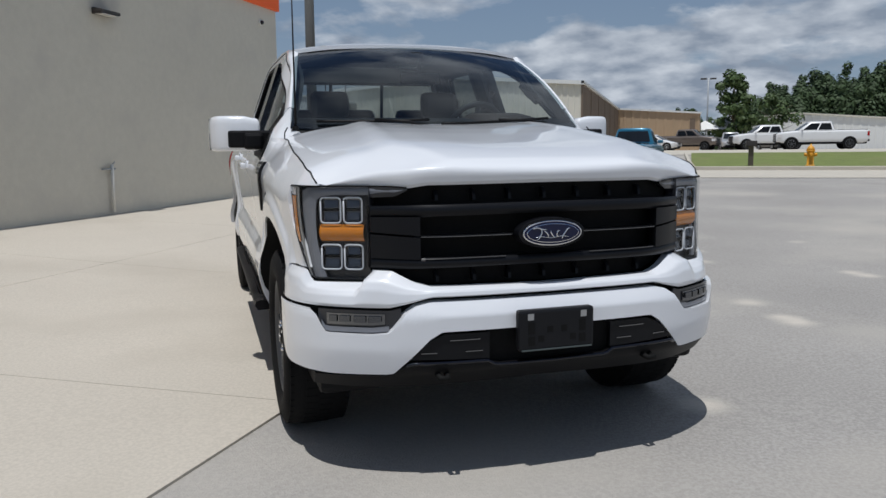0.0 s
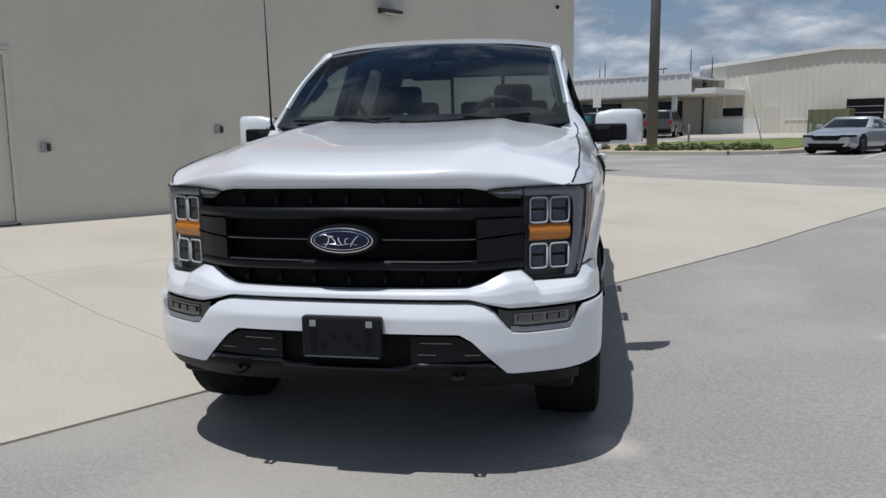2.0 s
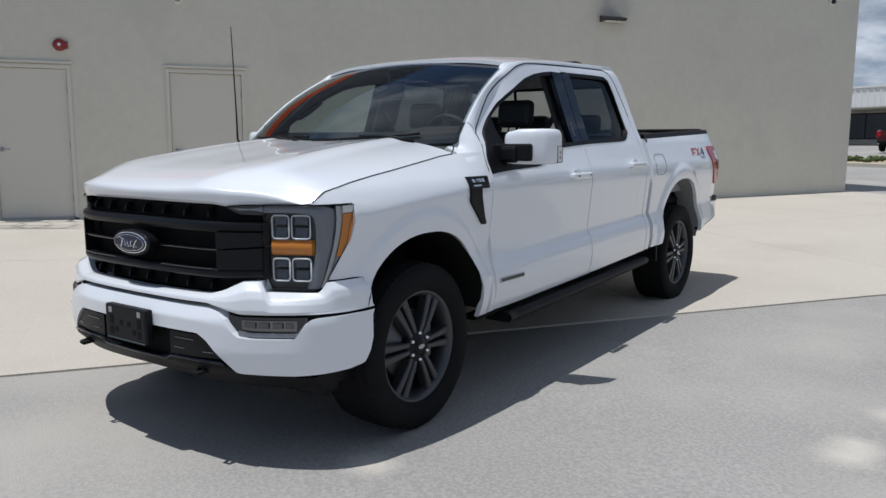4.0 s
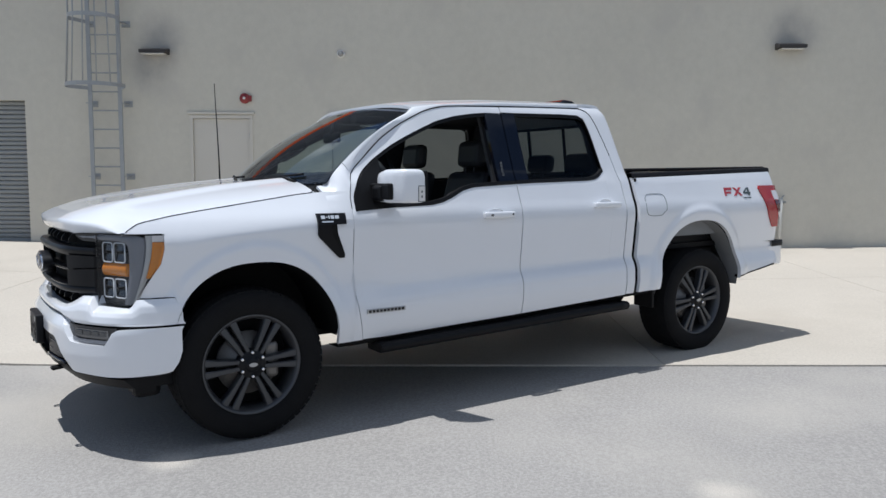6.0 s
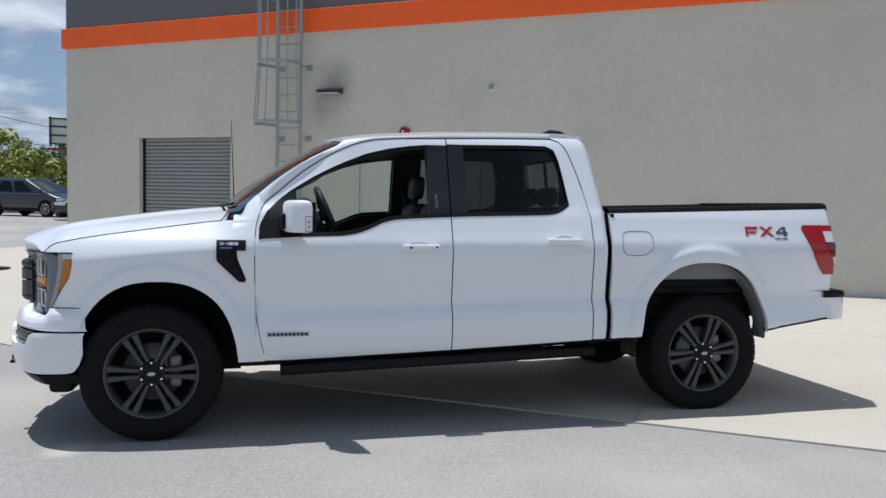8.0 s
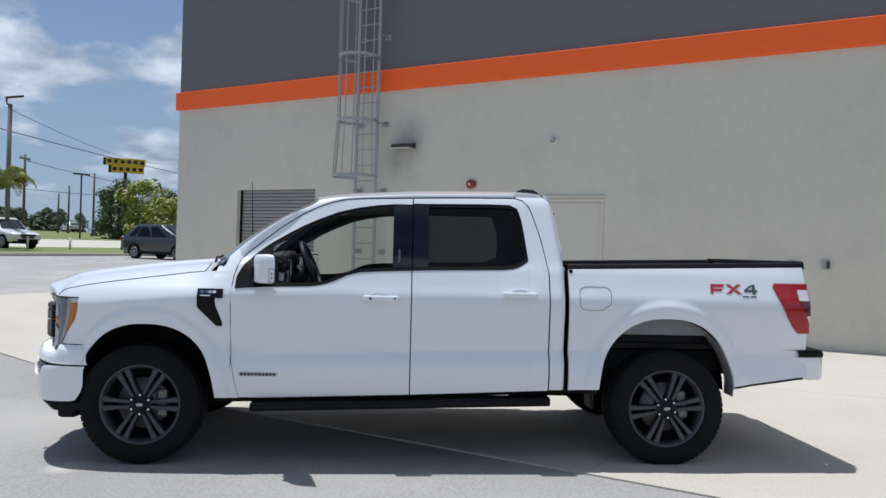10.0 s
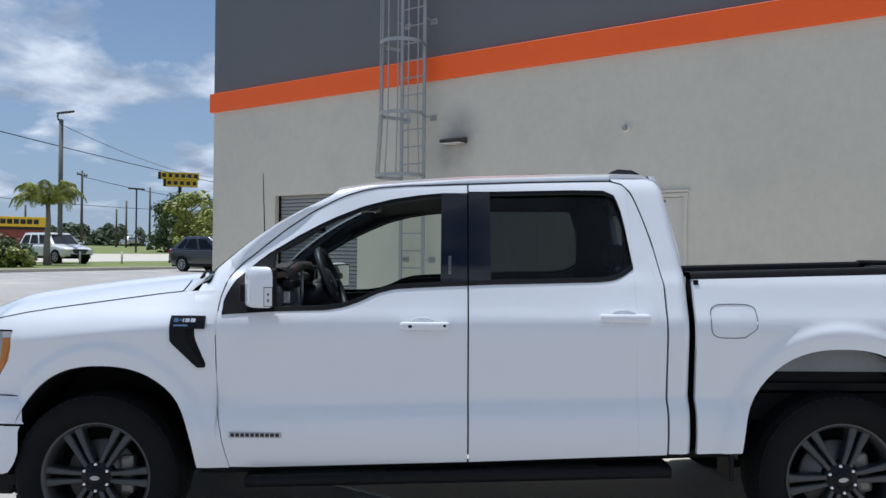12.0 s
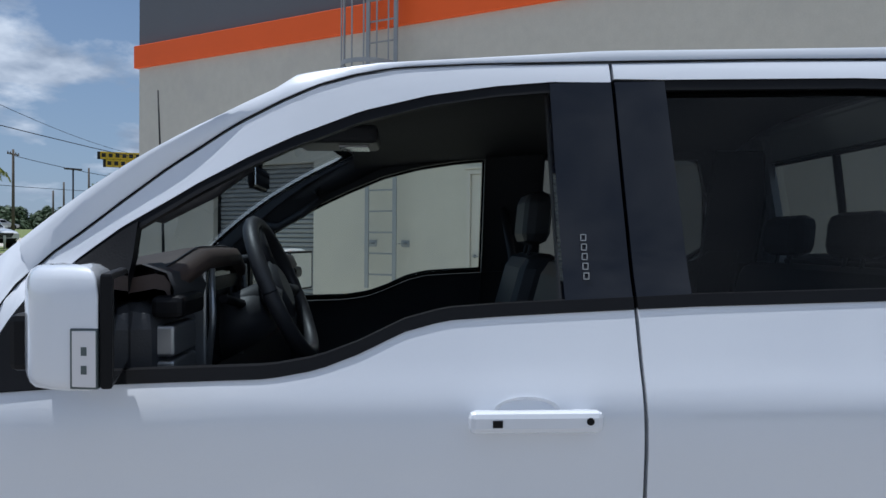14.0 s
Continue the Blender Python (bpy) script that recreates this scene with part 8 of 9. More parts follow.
# pale far lot behind the verge
bm = bmesh.new()
xs, ys = steps(-30, 70, 4), steps(44.2, 104, 4)
gv = [[bm.verts.new((x, y, ground_z(x, y) + 0.02)) for y in ys] for x in xs]
for i in range(len(xs) - 1):
    for j in range(len(ys) - 1):
        bm.faces.new((gv[i][j], gv[i + 1][j], gv[i + 1][j + 1], gv[i][j + 1]))
tagged(part("pavement_far", bm, M_KERB, smooth=True), "pale far parking lot", "pavement", kind="structure")


def ground_line(x0, y0, x1, y1, w=0.11):
    bm = bmesh.new()
    d = Vector((x1 - x0, y1 - y0, 0)); L = d.length; d.normalize()
    nrm = Vector((-d.y, d.x, 0)) * w / 2
    rows = []
    for k in range(9):
        p = Vector((x0, y0, 0)) + d * L * k / 8
        rows.append([(*(p + s * nrm).xy, ground_z(*(p + s * nrm).xy) + 0.008) for s in (-1, 1)])
    skin(bm, rows)
    return tagged(part("parking_line", bm, M_WHITE_LINE), "worn white painted parking line", "road marking", "parking lines", "structure")


for x in (-8.5, -5.2, -1.85, 0.95):
    ground_line(x + 0.15, 25.0, x - 0.9, 31.5)
for k in range(6):
    ground_line(-3.0 - 2.9 * k, -22.5 + 0.3 * k, -4.0 - 2.9 * k, -28.3)

# south side: strips beyond the kerb
O = Vector((-17.0, -29.6, 0)); U = Vector((-0.987, -0.162, 0)); V = Vector((0.162, -0.987, 0))
def strip_poly(v0, v1, u0=-60, u1=60):
    return [tuple((O + U * u + V * v).xy) for u, v in ((u0, v0), (u1, v0), (u1, v1), (u0, v1))]
def strip(name, v0, v1, lift, material, label, u0=-60, u1=60, cat="verge", rise=0.0):
    bm = bmesh.new()
    us, vs_ = steps(u0, u1, 5), steps(v0, v1, 4)
    g = [[bm.verts.new((*(O + U * u + V * v).xy, ground_z(*(O + U * u + V * v).xy) + lift + rise * (v - v0) / (v1 - v0))) for v in vs_] for u in us]
    for i in range(len(us) - 1):
        for j in range(len(vs_) - 1):
            bm.faces.new((g[i][j], g[i + 1][j], g[i + 1][j + 1], g[i][j + 1]))
    return tagged(part(name, bm, material, smooth=True), label, cat, kind="structure")
strip("lawn", 0.1, 15, 0.13, M_GRASS, "green mown grass strip along the road")
kerb([tuple((O + U * u).xy) for u in (-60, 0, 60)], "pale concrete kerb along the lot")
strip("road", 15, 32, 0.10, M_KERB, "pale concrete side road", -100, 120, "road", 0.45)
strip("lawn", 32, 70, 0.56, M_GRASS, "green grass field rising beyond the road", -100, 120, rise=0.95)
strip("pavement_south", 70, 160, 1.50, M_KERB, "pale distant lots", -200, 200, "pavement")


# ---- poles, signs, small street things ----
def pole(name, x, y, h, r0, r1, material, label, category, group="", arm=0.0, arm_dir=0.0):
    e = thing(name, Matrix.Translation((x, y, ground_z(x, y))), label, category, group)
    bm = bmesh.new()
    tube(bm, [(0, 0, -0.1), (0, 0, h * 0.5), (0, 0, h)], [r0, (r0 + r1) / 2, r1], 12)
    part("shaft", bm, material, e)
    if arm:
        bm = bmesh.new()
        c2, s2 = math.cos(arm_dir), math.sin(arm_dir)
        box(bm, -arm, arm, -0.06, 0.06, h - 0.55, h - 0.42)
        for k in (-1, -0.5, 0.5, 1):
            tube(bm, [(arm * k * 0.95, 0, h - 0.42), (arm * k * 0.95, 0, h - 0.25)], 0.05, 6)
        bm.transform(Matrix.Rotation(arm_dir, 4, "Z"))
        part("cross_arm", bm, material, e)
    return e


pole("utility_pole", -15.0, 29.0, 14.0, 0.24, 0.18, M_POLE, "dark weathered utility pole on the island", "pole")
sp = thing("lot_light", Matrix.Translation((-21.6, -40.6, ground_z(-21.6, -40.6))), "tall dark pole with one flat floodlight", "street lamp")
bm = bmesh.new(); tube(bm, [(0, 0, 0), (0, 0, 8.65)], [0.145, 0.12], 12)
part("pole", bm, M_POLE, sp)
bm = bmesh.new()
tube(bm, [(0, 0, 8.55), (0.16, -0.05, 8.62), (0.20, -0.05, 8.85), (0.12, 0, 9.05)], 0.05, 8)
box(bm, -0.42, 0.42, -0.30, 0.30, -0.06, 0.06, 0.03)
for v in [v for v in bm.verts if v.co.z < 1]:
    v.co = Matrix.Rotation(radians(14), 3, "Y") @ v.co + Vector((-0.22, 0.05, 9.10))
part("head", bm, M_DARKMETAL, sp)
bm = bmesh.new(); box(bm, -0.34, 0.34, -0.24, 0.24, -0.075, -0.062)
bm.transform(Matrix.Translation((-0.22, 0.05, 9.10)) @ Matrix.Rotation(radians(14), 4, "Y"))
part("lens", bm, M_LAMPGLASS, sp)
for x, y, h, arm, a in ((-42.4, -74.2, 9.3, 1.1, 0.6), (-61.3, -97.8, 6.8, 0, 0), (-62.4, -97.1, 8.0, 0, 0), (-59.4, -87.1, 9.3, 0, 0), (-30.2, -90.0, 7.0, 0.9, 0.5), (-47.0, -95.0, 6.5, 0, 0)):
    e = pole("utility_pole", x, y, h, 0.16, 0.11, M_WOOD, "grey timber utility pole by the road", "pole", "poles along the road", arm, a)
e = pole("lot_light", -47.0, -71.4, 7.6, 0.10, 0.08, M_DARKMETAL, "slim dark lot light with a flat double head", "street lamp")
bm = bmesh.new(); box(bm, -0.9, 0.9, -0.2, 0.2, 7.5, 7.68, 0.04)
part("head", bm, M_DARKMETAL, e)
e = pole("lot_light", 5.0, 106, 9.5, 0.12, 0.09, M_GALV, "slim grey lot light with two heads", "street lamp")
bm = bmesh.new(); box(bm, -1.0, -0.2, -0.2, 0.2, 9.3, 9.5, 0.04); box(bm, 0.2, 1.0, -0.2, 0.2, 9.3, 9.5, 0.04)
part("head", bm, M_DARKMETAL, e)
for x, z1 in ((-33.5, 6.66), (-33.0, 7.1), (-27.75, 6.28), (-25.5, 7.54), (-23.8, 6.93)):
    e = thing("roof_mast", Matrix.Translation((x, 53, 5.3)), "thin grey mast on the showroom roof", "mast", "masts on the showroom roof")
    bm = bmesh.new()
    tube(bm, [(0, 0, 0), (0, 0, z1 - 5.3)], [0.05, 0.035], 6)
    part("shaft", bm, M_DARKMETAL, e)
    bm = bmesh.new(); box(bm, -0.12, 0.12, -0.12, 0.12, 0, 0.08, 0.01)
    part("foot", bm, M_DARKMETAL, e)
    if x == -27.75:
        bm = bmesh.new(); box(bm, -0.32, 0.32, -0.04, 0.04, z1 - 5.36, z1 - 5.28)
        part("crossbar", bm, M_DARKMETAL, e)


def wire(a, b, sag, r=0.018):
    bm = bmesh.new()
    a, b = Vector(a), Vector(b)
    tube(bm, [a + (b - a) * k / 16 - Vector((0, 0, sag * 4 * (k / 16) * (1 - k / 16))) for k in range(17)], r, 4)
    return tagged(part("overhead_cable", bm, M_BLACKPL), "thin black overhead cable", "cable", "overhead cables")
wire((-3.0, -31.2, 8.15), (-70, -72.0, 8.9), 0.5, 0.028)
wire((-21.7, -40.8, 8.9), (-80, -95, 13.5), 1.2, 0.018)
wire((-20, -76, 7.4), (-75, -97, 7.7), 0.6, 0.03)
wire((-42.4, -74.2, 9.2), (-95, -88.0, 9.6), 1.5, 0.03)
wire((-60, 60, 9.5), (-15, 29, 13.2), 0.8, 0.02)
wire((-15, 29, 13.4), (12, 30, 14.0), 0.8, 0.02)

# yellow tile sign on a pole: each tile with a plain dark mark
M_YELLOW = plain("yellow sign face", (0.72, 0.47, 0.02), 0.35)
M_SIGNBLK = plain("black sign mark", (0.015, 0.014, 0.012), 0.5)
def glyph(bm, cx, cz, s, y):
    """A plain bar of a letter's size."""
    box(bm, cx - 0.30 * s, cx + 0.30 * s, y - 0.03, y, cz - 0.31 * s, cz + 0.31 * s, 0.02)
ws_ = thing("pole_sign", Matrix.Translation((-61.5, -83.6, ground_z(-61.5, -83.6))) @ Matrix.Rotation(radians(-36), 4, "Z"), "yellow tiled restaurant sign with black marks on a pole", "sign")
bm = bmesh.new(); tube(bm, [(0, 0, 0), (0, 0, 9.6)], 0.22, 12)
part("pole", bm, M_SIGNBLK, ws_)
for row, n, z, off in ((0, 6, 10.85, 0.0), (1, 5, 9.88, -0.25)):
    for k in range(n):
        x = (k - (n - 1) / 2) * 0.80 + off
        bm = bmesh.new(); box(bm, x - 0.385, x + 0.385, -0.25, 0.25, z - 0.46, z + 0.46, 0.03)
        t = part("tile", bm, M_YELLOW, ws_)
        bm = bmesh.new(); glyph(bm, x, z, 0.80, 0.285)
        part("mark", bm, M_SIGNBLK, t)
    bm = bmesh.new(); box(bm, (-(n) / 2) * 0.80 + off - 0.02, (n / 2) * 0.80 + off + 0.35, -0.32, -0.20, z - 0.48, z + 0.48)
    part("case", bm, M_SIGNBLK, ws_)

wr = thing("restaurant", Matrix.Translation((-29.6, -64.2, ground_z(-30, -64))) @ Matrix.Rotation(radians(-26), 4, "Z"), "low red brick restaurant with a yellow marked fascia", "restaurant")
M_BRICKRED = mat("red brick wall", (0.22, 0.06, 0.045), 0.8, vary=0.2, scale=2, fine=30, bump=0.1)
bm = bmesh.new(); box(bm, -3.1, 14, -8, 0, 0, 2.6)
part("wall", bm, M_BRICKRED, wr)
bm = bmesh.new(); box(bm, -3.4, 14.2, -8.2, 0.35, 2.85, 3.70, 0.03)
fa = part("fascia", bm, M_YELLOW, wr)
for k in range(11):
    if k != 6:
        bm = bmesh.new(); glyph(bm, -2.5 + 0.5 * k, 3.28, 0.66, 0.385)
        part("mark", bm, M_SIGNBLK, fa)
bm = bmesh.new(); box(bm, -3.2, 14.0, -8, 0.1, 2.6, 2.85)
part("dark_trim", bm, M_SIGNBLK, wr)
for xa in (0.6, 3.2, 5.8):
    bm = bmesh.new(); box(bm, xa, xa + 2.0, -0.05, 0.04, 0.9, 2.3)
    part("window", bm, M_DARKGLASS, wr)

bb = thing("billboard", Matrix.Translation((-36.9, -40.2, ground_z(-37, -40))) @ Matrix.Rotation(radians(-44), 4, "Z"), "billboard seen from behind with a pale panelled back", "billboard")
bm = bmesh.new(); box(bm, -4.5, 1.6, -0.15, 0.0, 4.45, 6.25)
part("board", bm, M_WHITETRIM, bb)
bm = bmesh.new()
for x in (-4.4, -2.9, -1.4, 0.1, 1.5):
    box(bm, x - 0.06, x + 0.06, 0.0, 0.16, 4.3, 6.35)
for z in (4.5, 5.1, 5.7, 6.25):
    box(bm, -4.5, 1.6, 0.0, 0.10, z - 0.05, z + 0.05)
part("frame_bar", bm, M_DARKMETAL, bb)
bm = bmesh.new(); box(bm, -4.6, 1.7, 0.0, 0.6, 4.05, 4.2)
part("walkway", bm, M_BRICKRED, bb)
bm = bmesh.new(); tube(bm, [(-1.5, -0.3, 0), (-1.5, -0.3, 6.0)], 0.3, 12)
part("post", bm, M_DARKMETAL, bb)

# charging posts and a small sign on the island
M_TEAL = plain("teal plastic", (0.02, 0.22, 0.24), 0.4)
for x in (-18.5, -17.55):
    c_ = thing("charging_post", Matrix.Translation((x, 29.0, ground_z(x, 29) + 0.1)), "teal and grey car charging post", "charger", "charging posts")
    bm = bmesh.new(); box(bm, -0.17, 0.17, -0.14, 0.14, 0, 1.55, 0.03)
    part("cabinet", bm, M_TEAL if x < -18 else M_GALV, c_)
    bm = bmesh.new(); box(bm, -0.12, 0.12, -0.15, -0.13, 0.95, 1.3, 0.004)
    part("panel", bm, M_LABEL if x < -18 else M_TEAL, c_)
    bm = bmesh.new(); tube(bm, [(0.15, -0.1, 1.2), (0.26, -0.15, 0.7), (0.2, -0.15, 0.4), (0.17, -0.1, 0.9)], 0.02, 6)
    part("charging_cable", bm, M_BLACKPL, c_)
sg = thing("post_sign", Matrix.Translation((-18.1, 29.3, ground_z(-18.1, 29.3) + 0.1)), "white parking sign on a thin post", "sign")
bm = bmesh.new(); tube(bm, [(0, 0, 0), (0, 0, 2.4)], 0.03, 8)
part("post", bm, M_GALV, sg)
bm = bmesh.new(); box(bm, -0.22, 0.22, -0.05, -0.03, 1.95, 2.45, 0.008)
part("plate", bm, M_LABEL, sg)
for x, y in ((-8.9, 31.0), (-16.6, 35.6), (-9.6, 36.5)):
    bo = thing("bollard", Matrix.Translation((x, y, ground_z(x, y) + 0.1)), "short thin marker post on the island", "bollard", "marker posts on the island")
    bm = bmesh.new(); tube(bm, [(0, 0, 0), (0, 0, 1.0), (0, 0, 1.03)], [0.05, 0.05, 0.03], 8)
    part("stem", bm, M_GALV, bo)
gw = thing("guy_wire_guard", Matrix.Translation((-12.9, 36.0, ground_z(-12.9, 36))), "slanting pale guy wire guard on the lawn", "guy wire")
bm = bmesh.new(); tube(bm, [(0, 0, 0.1), (-0.75, -0.5, 3.4)], 0.028, 6)
part("guard", bm, M_SIDING, gw)

hy = thing("fire_hydrant", Matrix.Translation((5.9, 28.5, ground_z(5.9, 28.5) + 0.10)), "yellow-orange fire hydrant on the grass verge", "hydrant")
M_HYD = mat("hydrant yellow", (0.72, 0.33, 0.02), 0.5, vary=0.08, scale=6, fine=60, bump=0.03)
bm = bmesh.new(); tube(bm, [(0, 0, 0), (0, 0, 0.06), (0, 0, 0.07), (0, 0, 0.55), (0, 0, 0.58), (0, 0, 0.62)], [0.17, 0.17, 0.12, 0.12, 0.16, 0.16], 16)
part("barrel", bm, M_HYD, hy)
bm = bmesh.new(); tube(bm, [(0, 0, 0.62), (0, 0, 0.70), (0, 0, 0.77), (0, 0, 0.79), (0, 0, 0.85)], [0.15, 0.13, 0.07, 0.035, 0.035], 16)
part("bonnet", bm, M_HYD, hy)
for a in (0, math.pi, -math.pi / 2):
    bm = bmesh.new(); tube(bm, [(0, 0, 0.45), (0.20 * math.cos(a), 0.20 * math.sin(a), 0.45), (0.23 * math.cos(a), 0.23 * math.sin(a), 0.45)], [0.07, 0.07, 0.05], 10)
    part("outlet_cap", bm, M_HYD, hy)
mp = thing("marker_post", Matrix.Translation((3.8, 28.6, ground_z(3.8, 28.6) + 0.10)), "dark brown square post with a small cap box", "post")
bm = bmesh.new(); box(bm, -0.09, 0.09, -0.09, 0.09, 0, 0.80, 0.01)
part("post", bm, M_WOOD, mp)
bm = bmesh.new(); box(bm, -0.20, 0.20, -0.20, 0.20, 0.78, 1.0, 0.02)
part("cap_box", bm, M_DARKMETAL, mp)
for u in (6, -1.5, 9.0):
    p = O + U * u + V * 8
    bo = thing("bollard", Matrix.Translation((p.x, p.y, ground_z(p.x, p.y) + 0.1)), "short pale marker post on the grass", "bollard", "marker posts on the grass")
    bm = bmesh.new(); tube(bm, [(0, 0, 0), (0, 0, 0.75)], 0.06, 8)
    part("stem", bm, M_SIDING, bo)


# ---- plants ----
rng = random.Random(7)
def leaf_quad(bm, p, s, n, mi=0):
    n = Vector(n).normalized() if Vector(n).length > 1e-6 else Vector((0, 0, 1))
    u = n.orthogonal().normalized()
    a = rng.uniform(0, 6.283)
    u = Matrix.Rotation(a, 3, n) @ u
    v = n.cross(u)
    q = [p + u * s * 0.5, p + v * s * 0.28, p - u * s * 0.5, p - v * s * 0.28]
    f = bm.faces.new([bm.verts.new(c) for c in q])
    f.material_index = mi


def clump(bm, c, r, n, s, flat=0.8):
    c = Vector(c)
    for _ in range(n):
        d = Vector((rng.gauss(0, 1), rng.gauss(0, 1), rng.gauss(0, 1)))
        d.normalize()
        rr = r * rng.uniform(0.55, 1.05)
        p = c + Vector((d.x * rr, d.y * rr, d.z * rr * flat))
        leaf_quad(bm, p, s * rng.uniform(0.6, 1.3), d + Vector((rng.uniform(-.6, .6), rng.uniform(-.6, .6), rng.uniform(-.3, .9))))


def tree(x, y, h, w, material, label, clumps=26, leaf=0.35, trunk=0.18, name="tree", per=70, base=0.25):
    e = thing(name, Matrix.Translation((x, y, ground_z(x, y))), label, "tree")
    bm = bmesh.new()
    tube(bm, [(0, 0, -0.1), (0.05, 0.02, h * 0.3), (0.0, 0.1, h * 0.6), (0.1, 0, h * 0.9)], [trunk, trunk * 0.8, trunk * 0.5, trunk * 0.15], 9)
    for k in range(7):
        a = k * 2.4
        z0 = h * (base + 0.05 + 0.07 * k)
        tube(bm, [(0, 0.05, z0), (w * 0.25 * math.cos(a), w * 0.25 * math.sin(a), z0 + h * 0.10), (w * 0.42 * math.cos(a), w * 0.42 * math.sin(a), z0 + h * 0.16)], [trunk * 0.4, trunk * 0.25, trunk * 0.1], 6)
    part("trunk", bm, M_BARK, e)
    bm = bmesh.new()
    for k in range(clumps):
        t = rng.random()
        z = h * (base + (0.97 - base) * t)
        prof = math.sin(math.pi * (0.15 + 0.80 * t)) ** 0.7
        a = rng.uniform(0, 6.283)
        rr = w * 0.5 * prof * math.sqrt(rng.random())
        clump(bm, (rr * math.cos(a), rr * math.sin(a), z), w * rng.uniform(0.13, 0.22), per, leaf)
    part("crown", bm, material, e)
    return e


def vine_tree(x, y, h, w):
    return tree(x, y, h, w, M_LEAF, "tall tree overgrown with climbing leaves", 60, 0.5, 0.25, "tree", 90, 0.06)
vine_tree(7.2, 91, 9.3, 4.3)
tree(12.5, 99, 6.5, 5.0, M_LEAF, "broad dark green tree by the far lot", 26, 0.5)
tree(-53.3, -73.5, 7.2, 5.6, M_LEAF, "round green broadleaf tree by the road", 46, 0.45, 0.2, "tree", 90, 0.12)
tree(-58.9, -74.0, 4.6, 5.6, M_LIGHTLEAF, "yellow-green feathery tree by the road", 30, 0.45, 0.14, "tree", 80, 0.2)
tree(-64.0, -78.0, 6.4, 7.0, M_LEAF, "green tree beside the sign", 30, 0.5)
for k, (x, y, h) in enumerate(((-24.5, -29.8, 3.6), (-27.0, -28.2, 3.9), (-30.0, -27.5, 3.6), (-26.3, -34.5, 4.4))):
    tree(x, y, h, 3.0, M_LIGHTLEAF, "yellow-green leafy tree past the pickup", 26, 0.28, 0.08, "tree", 70, 0.3)
for x, y, h in ((-46, -47.5, 6.0), (-51, -54, 6.6), (-48, -51, 6.2)):
    tree(x, y, h, 6.5, M_LEAF, "dark green tree behind the billboard", 34, 0.5, 0.2, "tree", 80, 0.05)

# palm
pl = thing("palm_tree", Matrix.Translation((-18.8, -36.7, ground_z(-18.8, -36.7))), "young palm with arching feathery fronds", "palm tree")
bm = bmesh.new()
tube(bm, [(0, 0, -0.1), (0.05, 0, 1.0), (0.0, 0.05, 2.4), (0.02, 0, 3.5)], [0.22, 0.165, 0.13, 0.10], 10)
part("trunk", bm, M_PALMBARK, pl)
for k in range(22):
    a = k * 2.399
    up = 0.45 + 0.95 * ((k * 7) % 22) / 22
    L_ = rng.uniform(2.2, 3.0)
    bm = bmesh.new()
    pts = []
    for i in range(11):
        t = i / 10
        r = L_ * (0.40 + 0.42 * math.cos(up)) * t * (1.2 - 0.3 * t)
        z = 3.45 + L_ * (math.sin(up) * 0.92 * t - 0.62 * t ** 3.0)
        pts.append(Vector((r * math.cos(a), r * math.sin(a), z)))
    tube(bm, pts, [0.028 - 0.0022 * i for i in range(11)], 4)
    side = Vector((-math.sin(a), math.cos(a), 0))
    fwd = Vector((math.cos(a), math.sin(a), 0))
    for i in range(2, 40):
        t = i / 40
        j = min(9, int(t * 10)); p = pts[j].lerp(pts[j + 1], t * 10 - j)
        ln = 0.66 * math.sin(math.pi * (0.14 + 0.78 * t)) * rng.uniform(0.8, 1.15)
        for sg_ in (-1, 1):
            tip = p + side * sg_ * ln * 0.62 + fwd * ln * 0.38 - Vector((0, 0, ln * rng.uniform(0.35, 0.85)))
            w2 = fwd * 0.020
            mid = p.lerp(tip, 0.5) + Vector((0, 0, 0.05))
            va = [bm.verts.new(c) for c in (p - w2, p + w2, mid + w2 * 0.9, tip, mid - w2 * 0.9)]
            bm.faces.new(va)
    part("frond", bm, M_LIGHTLEAF, pl)

def bush(x, y, w, h, material, label, n=14, leaf=0.16, lift=0.1, group="", per=90):
    e = thing("bush", Matrix.Translation((x, y, ground_z(x, y) + lift)), label, "bush", group)
    bm = bmesh.new()
    for k in range(5):
        a = k * 1.256
        tube(bm, [(0, 0, -0.05), (w * 0.25 * math.cos(a), w * 0.25 * math.sin(a), h * 0.6)], [0.03, 0.01], 5)
    part("stems", bm, M_BARK, e)
    bm = bmesh.new()
    for k in range(n):
        a, rr = rng.uniform(0, 6.283), math.sqrt(rng.random())
        clump(bm, (w * 0.42 * rr * math.cos(a), w * 0.42 * rr * math.sin(a), h * rng.uniform(0.25, 0.85) * (1 - 0.45 * rr)), max(0.12, h * 0.30), per, leaf, 0.8)
    part("foliage", bm, material, e)
for k in range(9):
    t = k / 8
    bush(-14.2 - 2.2 * (t - 0.5) + rng.uniform(-.4, .4), -33.2 + 2.2 * (t - 0.5) * 0.3 + rng.uniform(-.8, .8), 2.0, rng.uniform(1.2, 1.9), M_LEAF if k % 3 else M_LIGHTLEAF, "loose leafy green bush beside the lot", 12, 0.2, 0.1, "bushes by the palm")
for x in (-31, -28.5, -26.0, -22.5, -20.8, -19.0, -17.2, -14.2, -12.9, -11.4, -10.6):
    bush(x + rng.uniform(-.3, .3), 25.6 + rng.uniform(0, 1.6) + (1.9 if x > -12 else 0.3), rng.uniform(2.6, 3.6), rng.uniform(0.26, 0.40), M_JUNIPER, "low spreading juniper bush on mulch", 26, 0.12, 0.12, "low bushes on the island", 90)

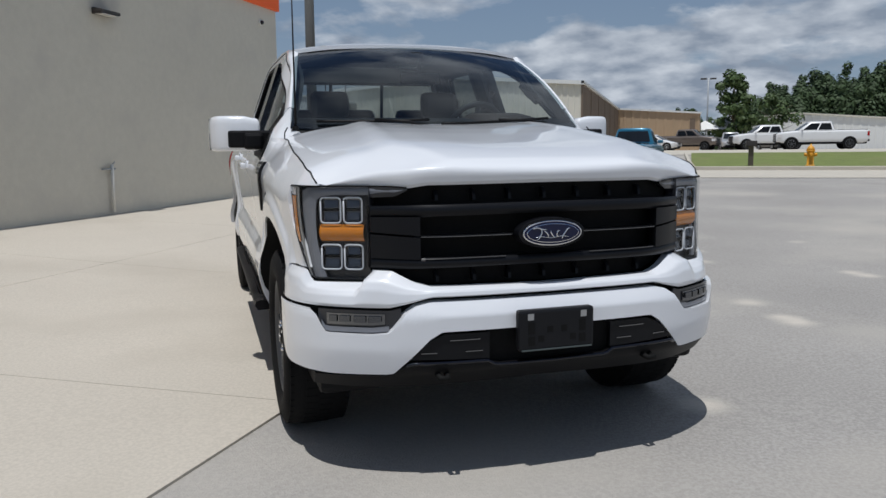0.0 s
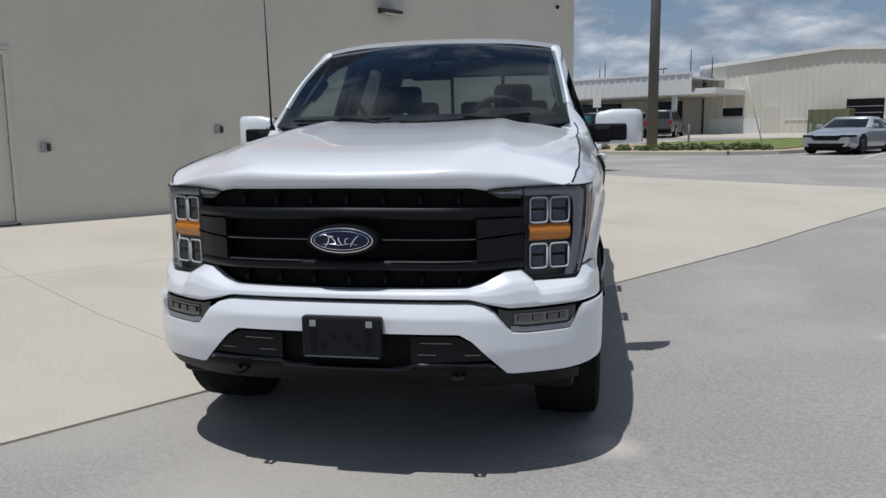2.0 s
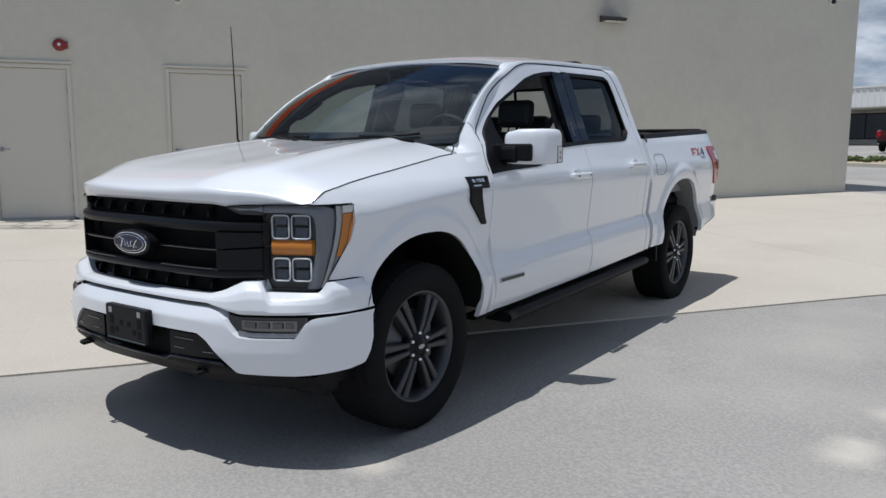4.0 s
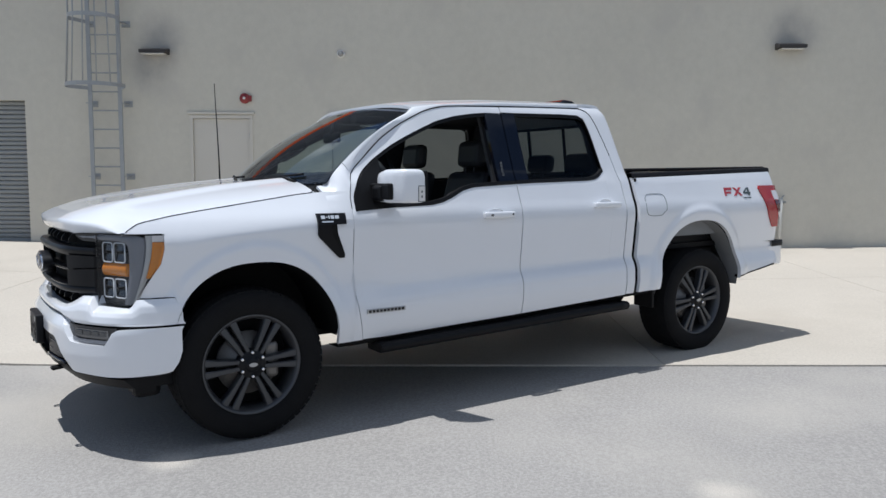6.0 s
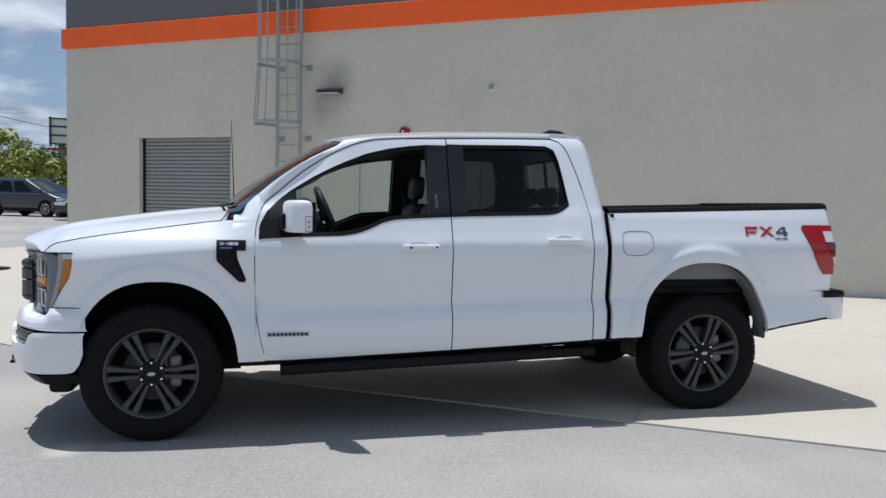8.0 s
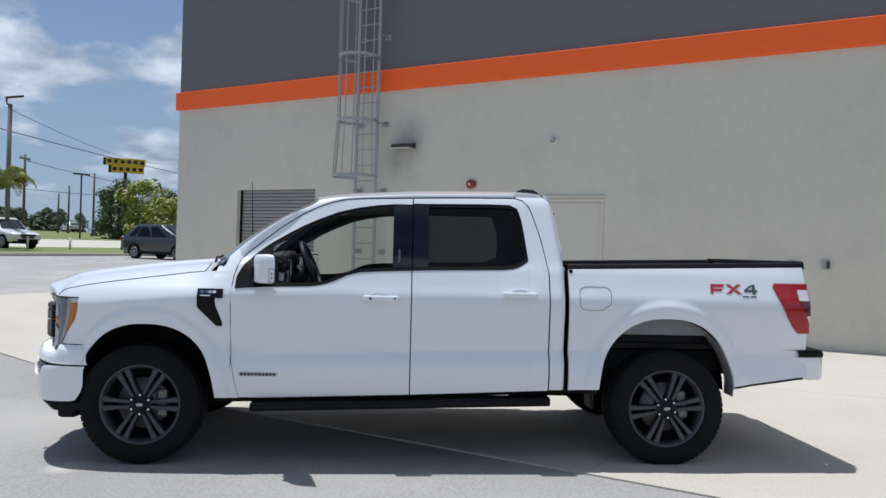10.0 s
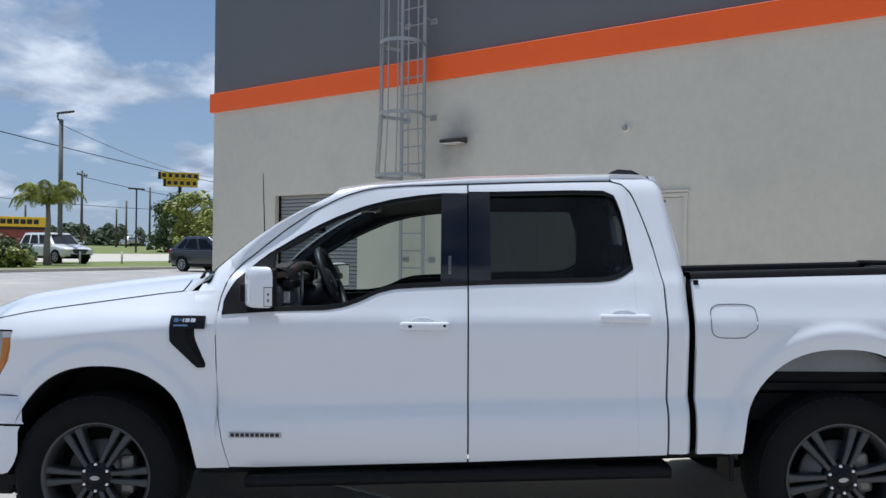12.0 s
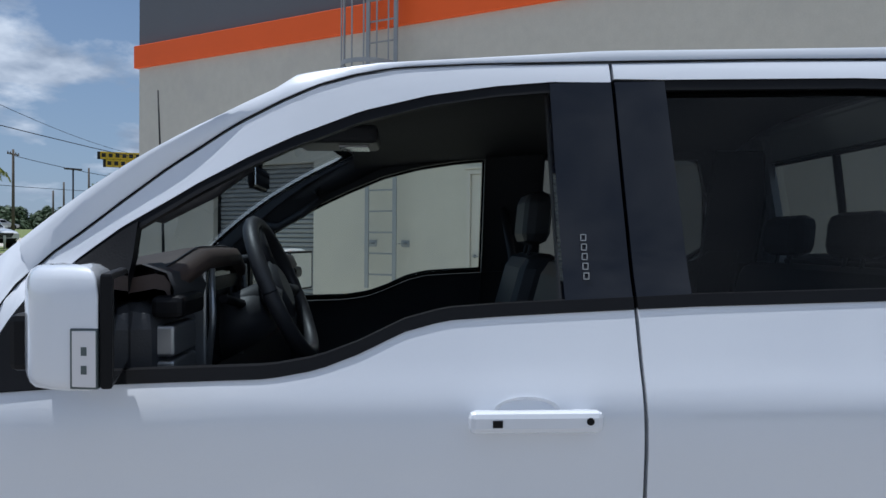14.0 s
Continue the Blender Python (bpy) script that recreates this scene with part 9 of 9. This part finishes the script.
# woods and the far tree line
def woods(name, spots, label, material, per=40):
    bm = bmesh.new()
    for x, y, h, w in spots:
        z0 = ground_z(x, y)
        for k in range(15):
            t = k / 14
            r = w * 0.5 * (1.05 - 0.75 * t) * rng.uniform(0.7, 1.15)
            a = rng.uniform(0, 6.283)
            c = Vector((x + 0.35 * r * math.cos(a), y + 0.35 * r * math.sin(a), z0 + h * (0.08 + 0.90 * t)))
            for _ in range(per):
                d = Vector((rng.gauss(0, 1), rng.gauss(0, 1), rng.gauss(0, 0.7))).normalized()
                leaf_quad(bm, c + d * r * rng.uniform(0.6, 1.0), w * (0.085 if per > 80 else 0.13) * rng.uniform(0.6, 1.4), d + Vector((0, 0, 0.4)))
        tube(bm, [(x, y, z0), (x, y, z0 + h * 0.8)], [0.2, 0.08], 5, mi=1)
    return tagged(part(name, bm, [material, M_BARK]), label, "woods", kind="stuff")
spots = []
for row in range(5):
    for k in range(26):
        x = 13.2 + 2.5 * k + 0.02 * k * k + rng.uniform(-0.8, 0.8)
        y = 119 + 3.2 * row + rng.uniform(-1.2, 1.2) + 0.10 * x
        spots.append((x, y, interp(x, (12, 20, 30, 60, 140), (8.6, 11.0, 14.0, 16.5, 19)) * rng.uniform(0.80, 1.10) * (0.78 + 0.055 * row), rng.uniform(5.0, 7.0)))
woods("pine_woods", spots, "dark green pine woods behind the lots", M_PINE, 110)
spots = []
for k in range(60):
    x = -40 + rng.random() * 56
    spots.append((x, 135 + rng.random() * 20, rng.uniform(5.5, 7.5), rng.uniform(4, 6)))
woods("tree_line", spots, "low green tree line behind the buildings", M_PINE)
spots = []
for k in range(420):
    u = -140 + 300 * rng.random()
    p = O + U * u + V * (165 + rng.random() * 40)
    spots.append((p.x, p.y, rng.uniform(5.2, 8.6), rng.uniform(7, 11)))
for k in range(26):
    p = Vector((-88 - 40 * rng.random(), -82 - 60 * rng.random(), 0))
    spots.append((p.x, p.y, rng.uniform(7.5, 10.0), rng.uniform(5, 8)))
woods("tree_line_south", spots, "hazy green tree line along the southern horizon", M_PINE)
for x, y in ((-62, -112), (-70, -108), (-55, -118), (-78, -110), (-48, -120)):
    vehicle("sedan", x, y, rng.uniform(0, 360), 4.7, 1.85, 1.5, SEDAN, rng.choice((P_WHITE, P_GREY, P_SILVER2, P_RED)), "small car far across the southern road", "car", 0.2, 0.33, "far cars by the road", 1.5)
hb_ = thing("low_building", Matrix.Translation((-71, -90, ground_z(-71, -90))) @ Matrix.Rotation(radians(-37), 4, "Z"), "low white flat-roofed building behind the sign", "building")
bm = bmesh.new(); box(bm, -9, 6, -4, 4, 0, 6.2)
part("wall", bm, M_SIDING, hb_)
bm = bmesh.new(); box(bm, -9.3, 6.3, -4.3, 4.3, 6.2, 6.7)
part("parapet", bm, M_WHITETRIM, hb_)
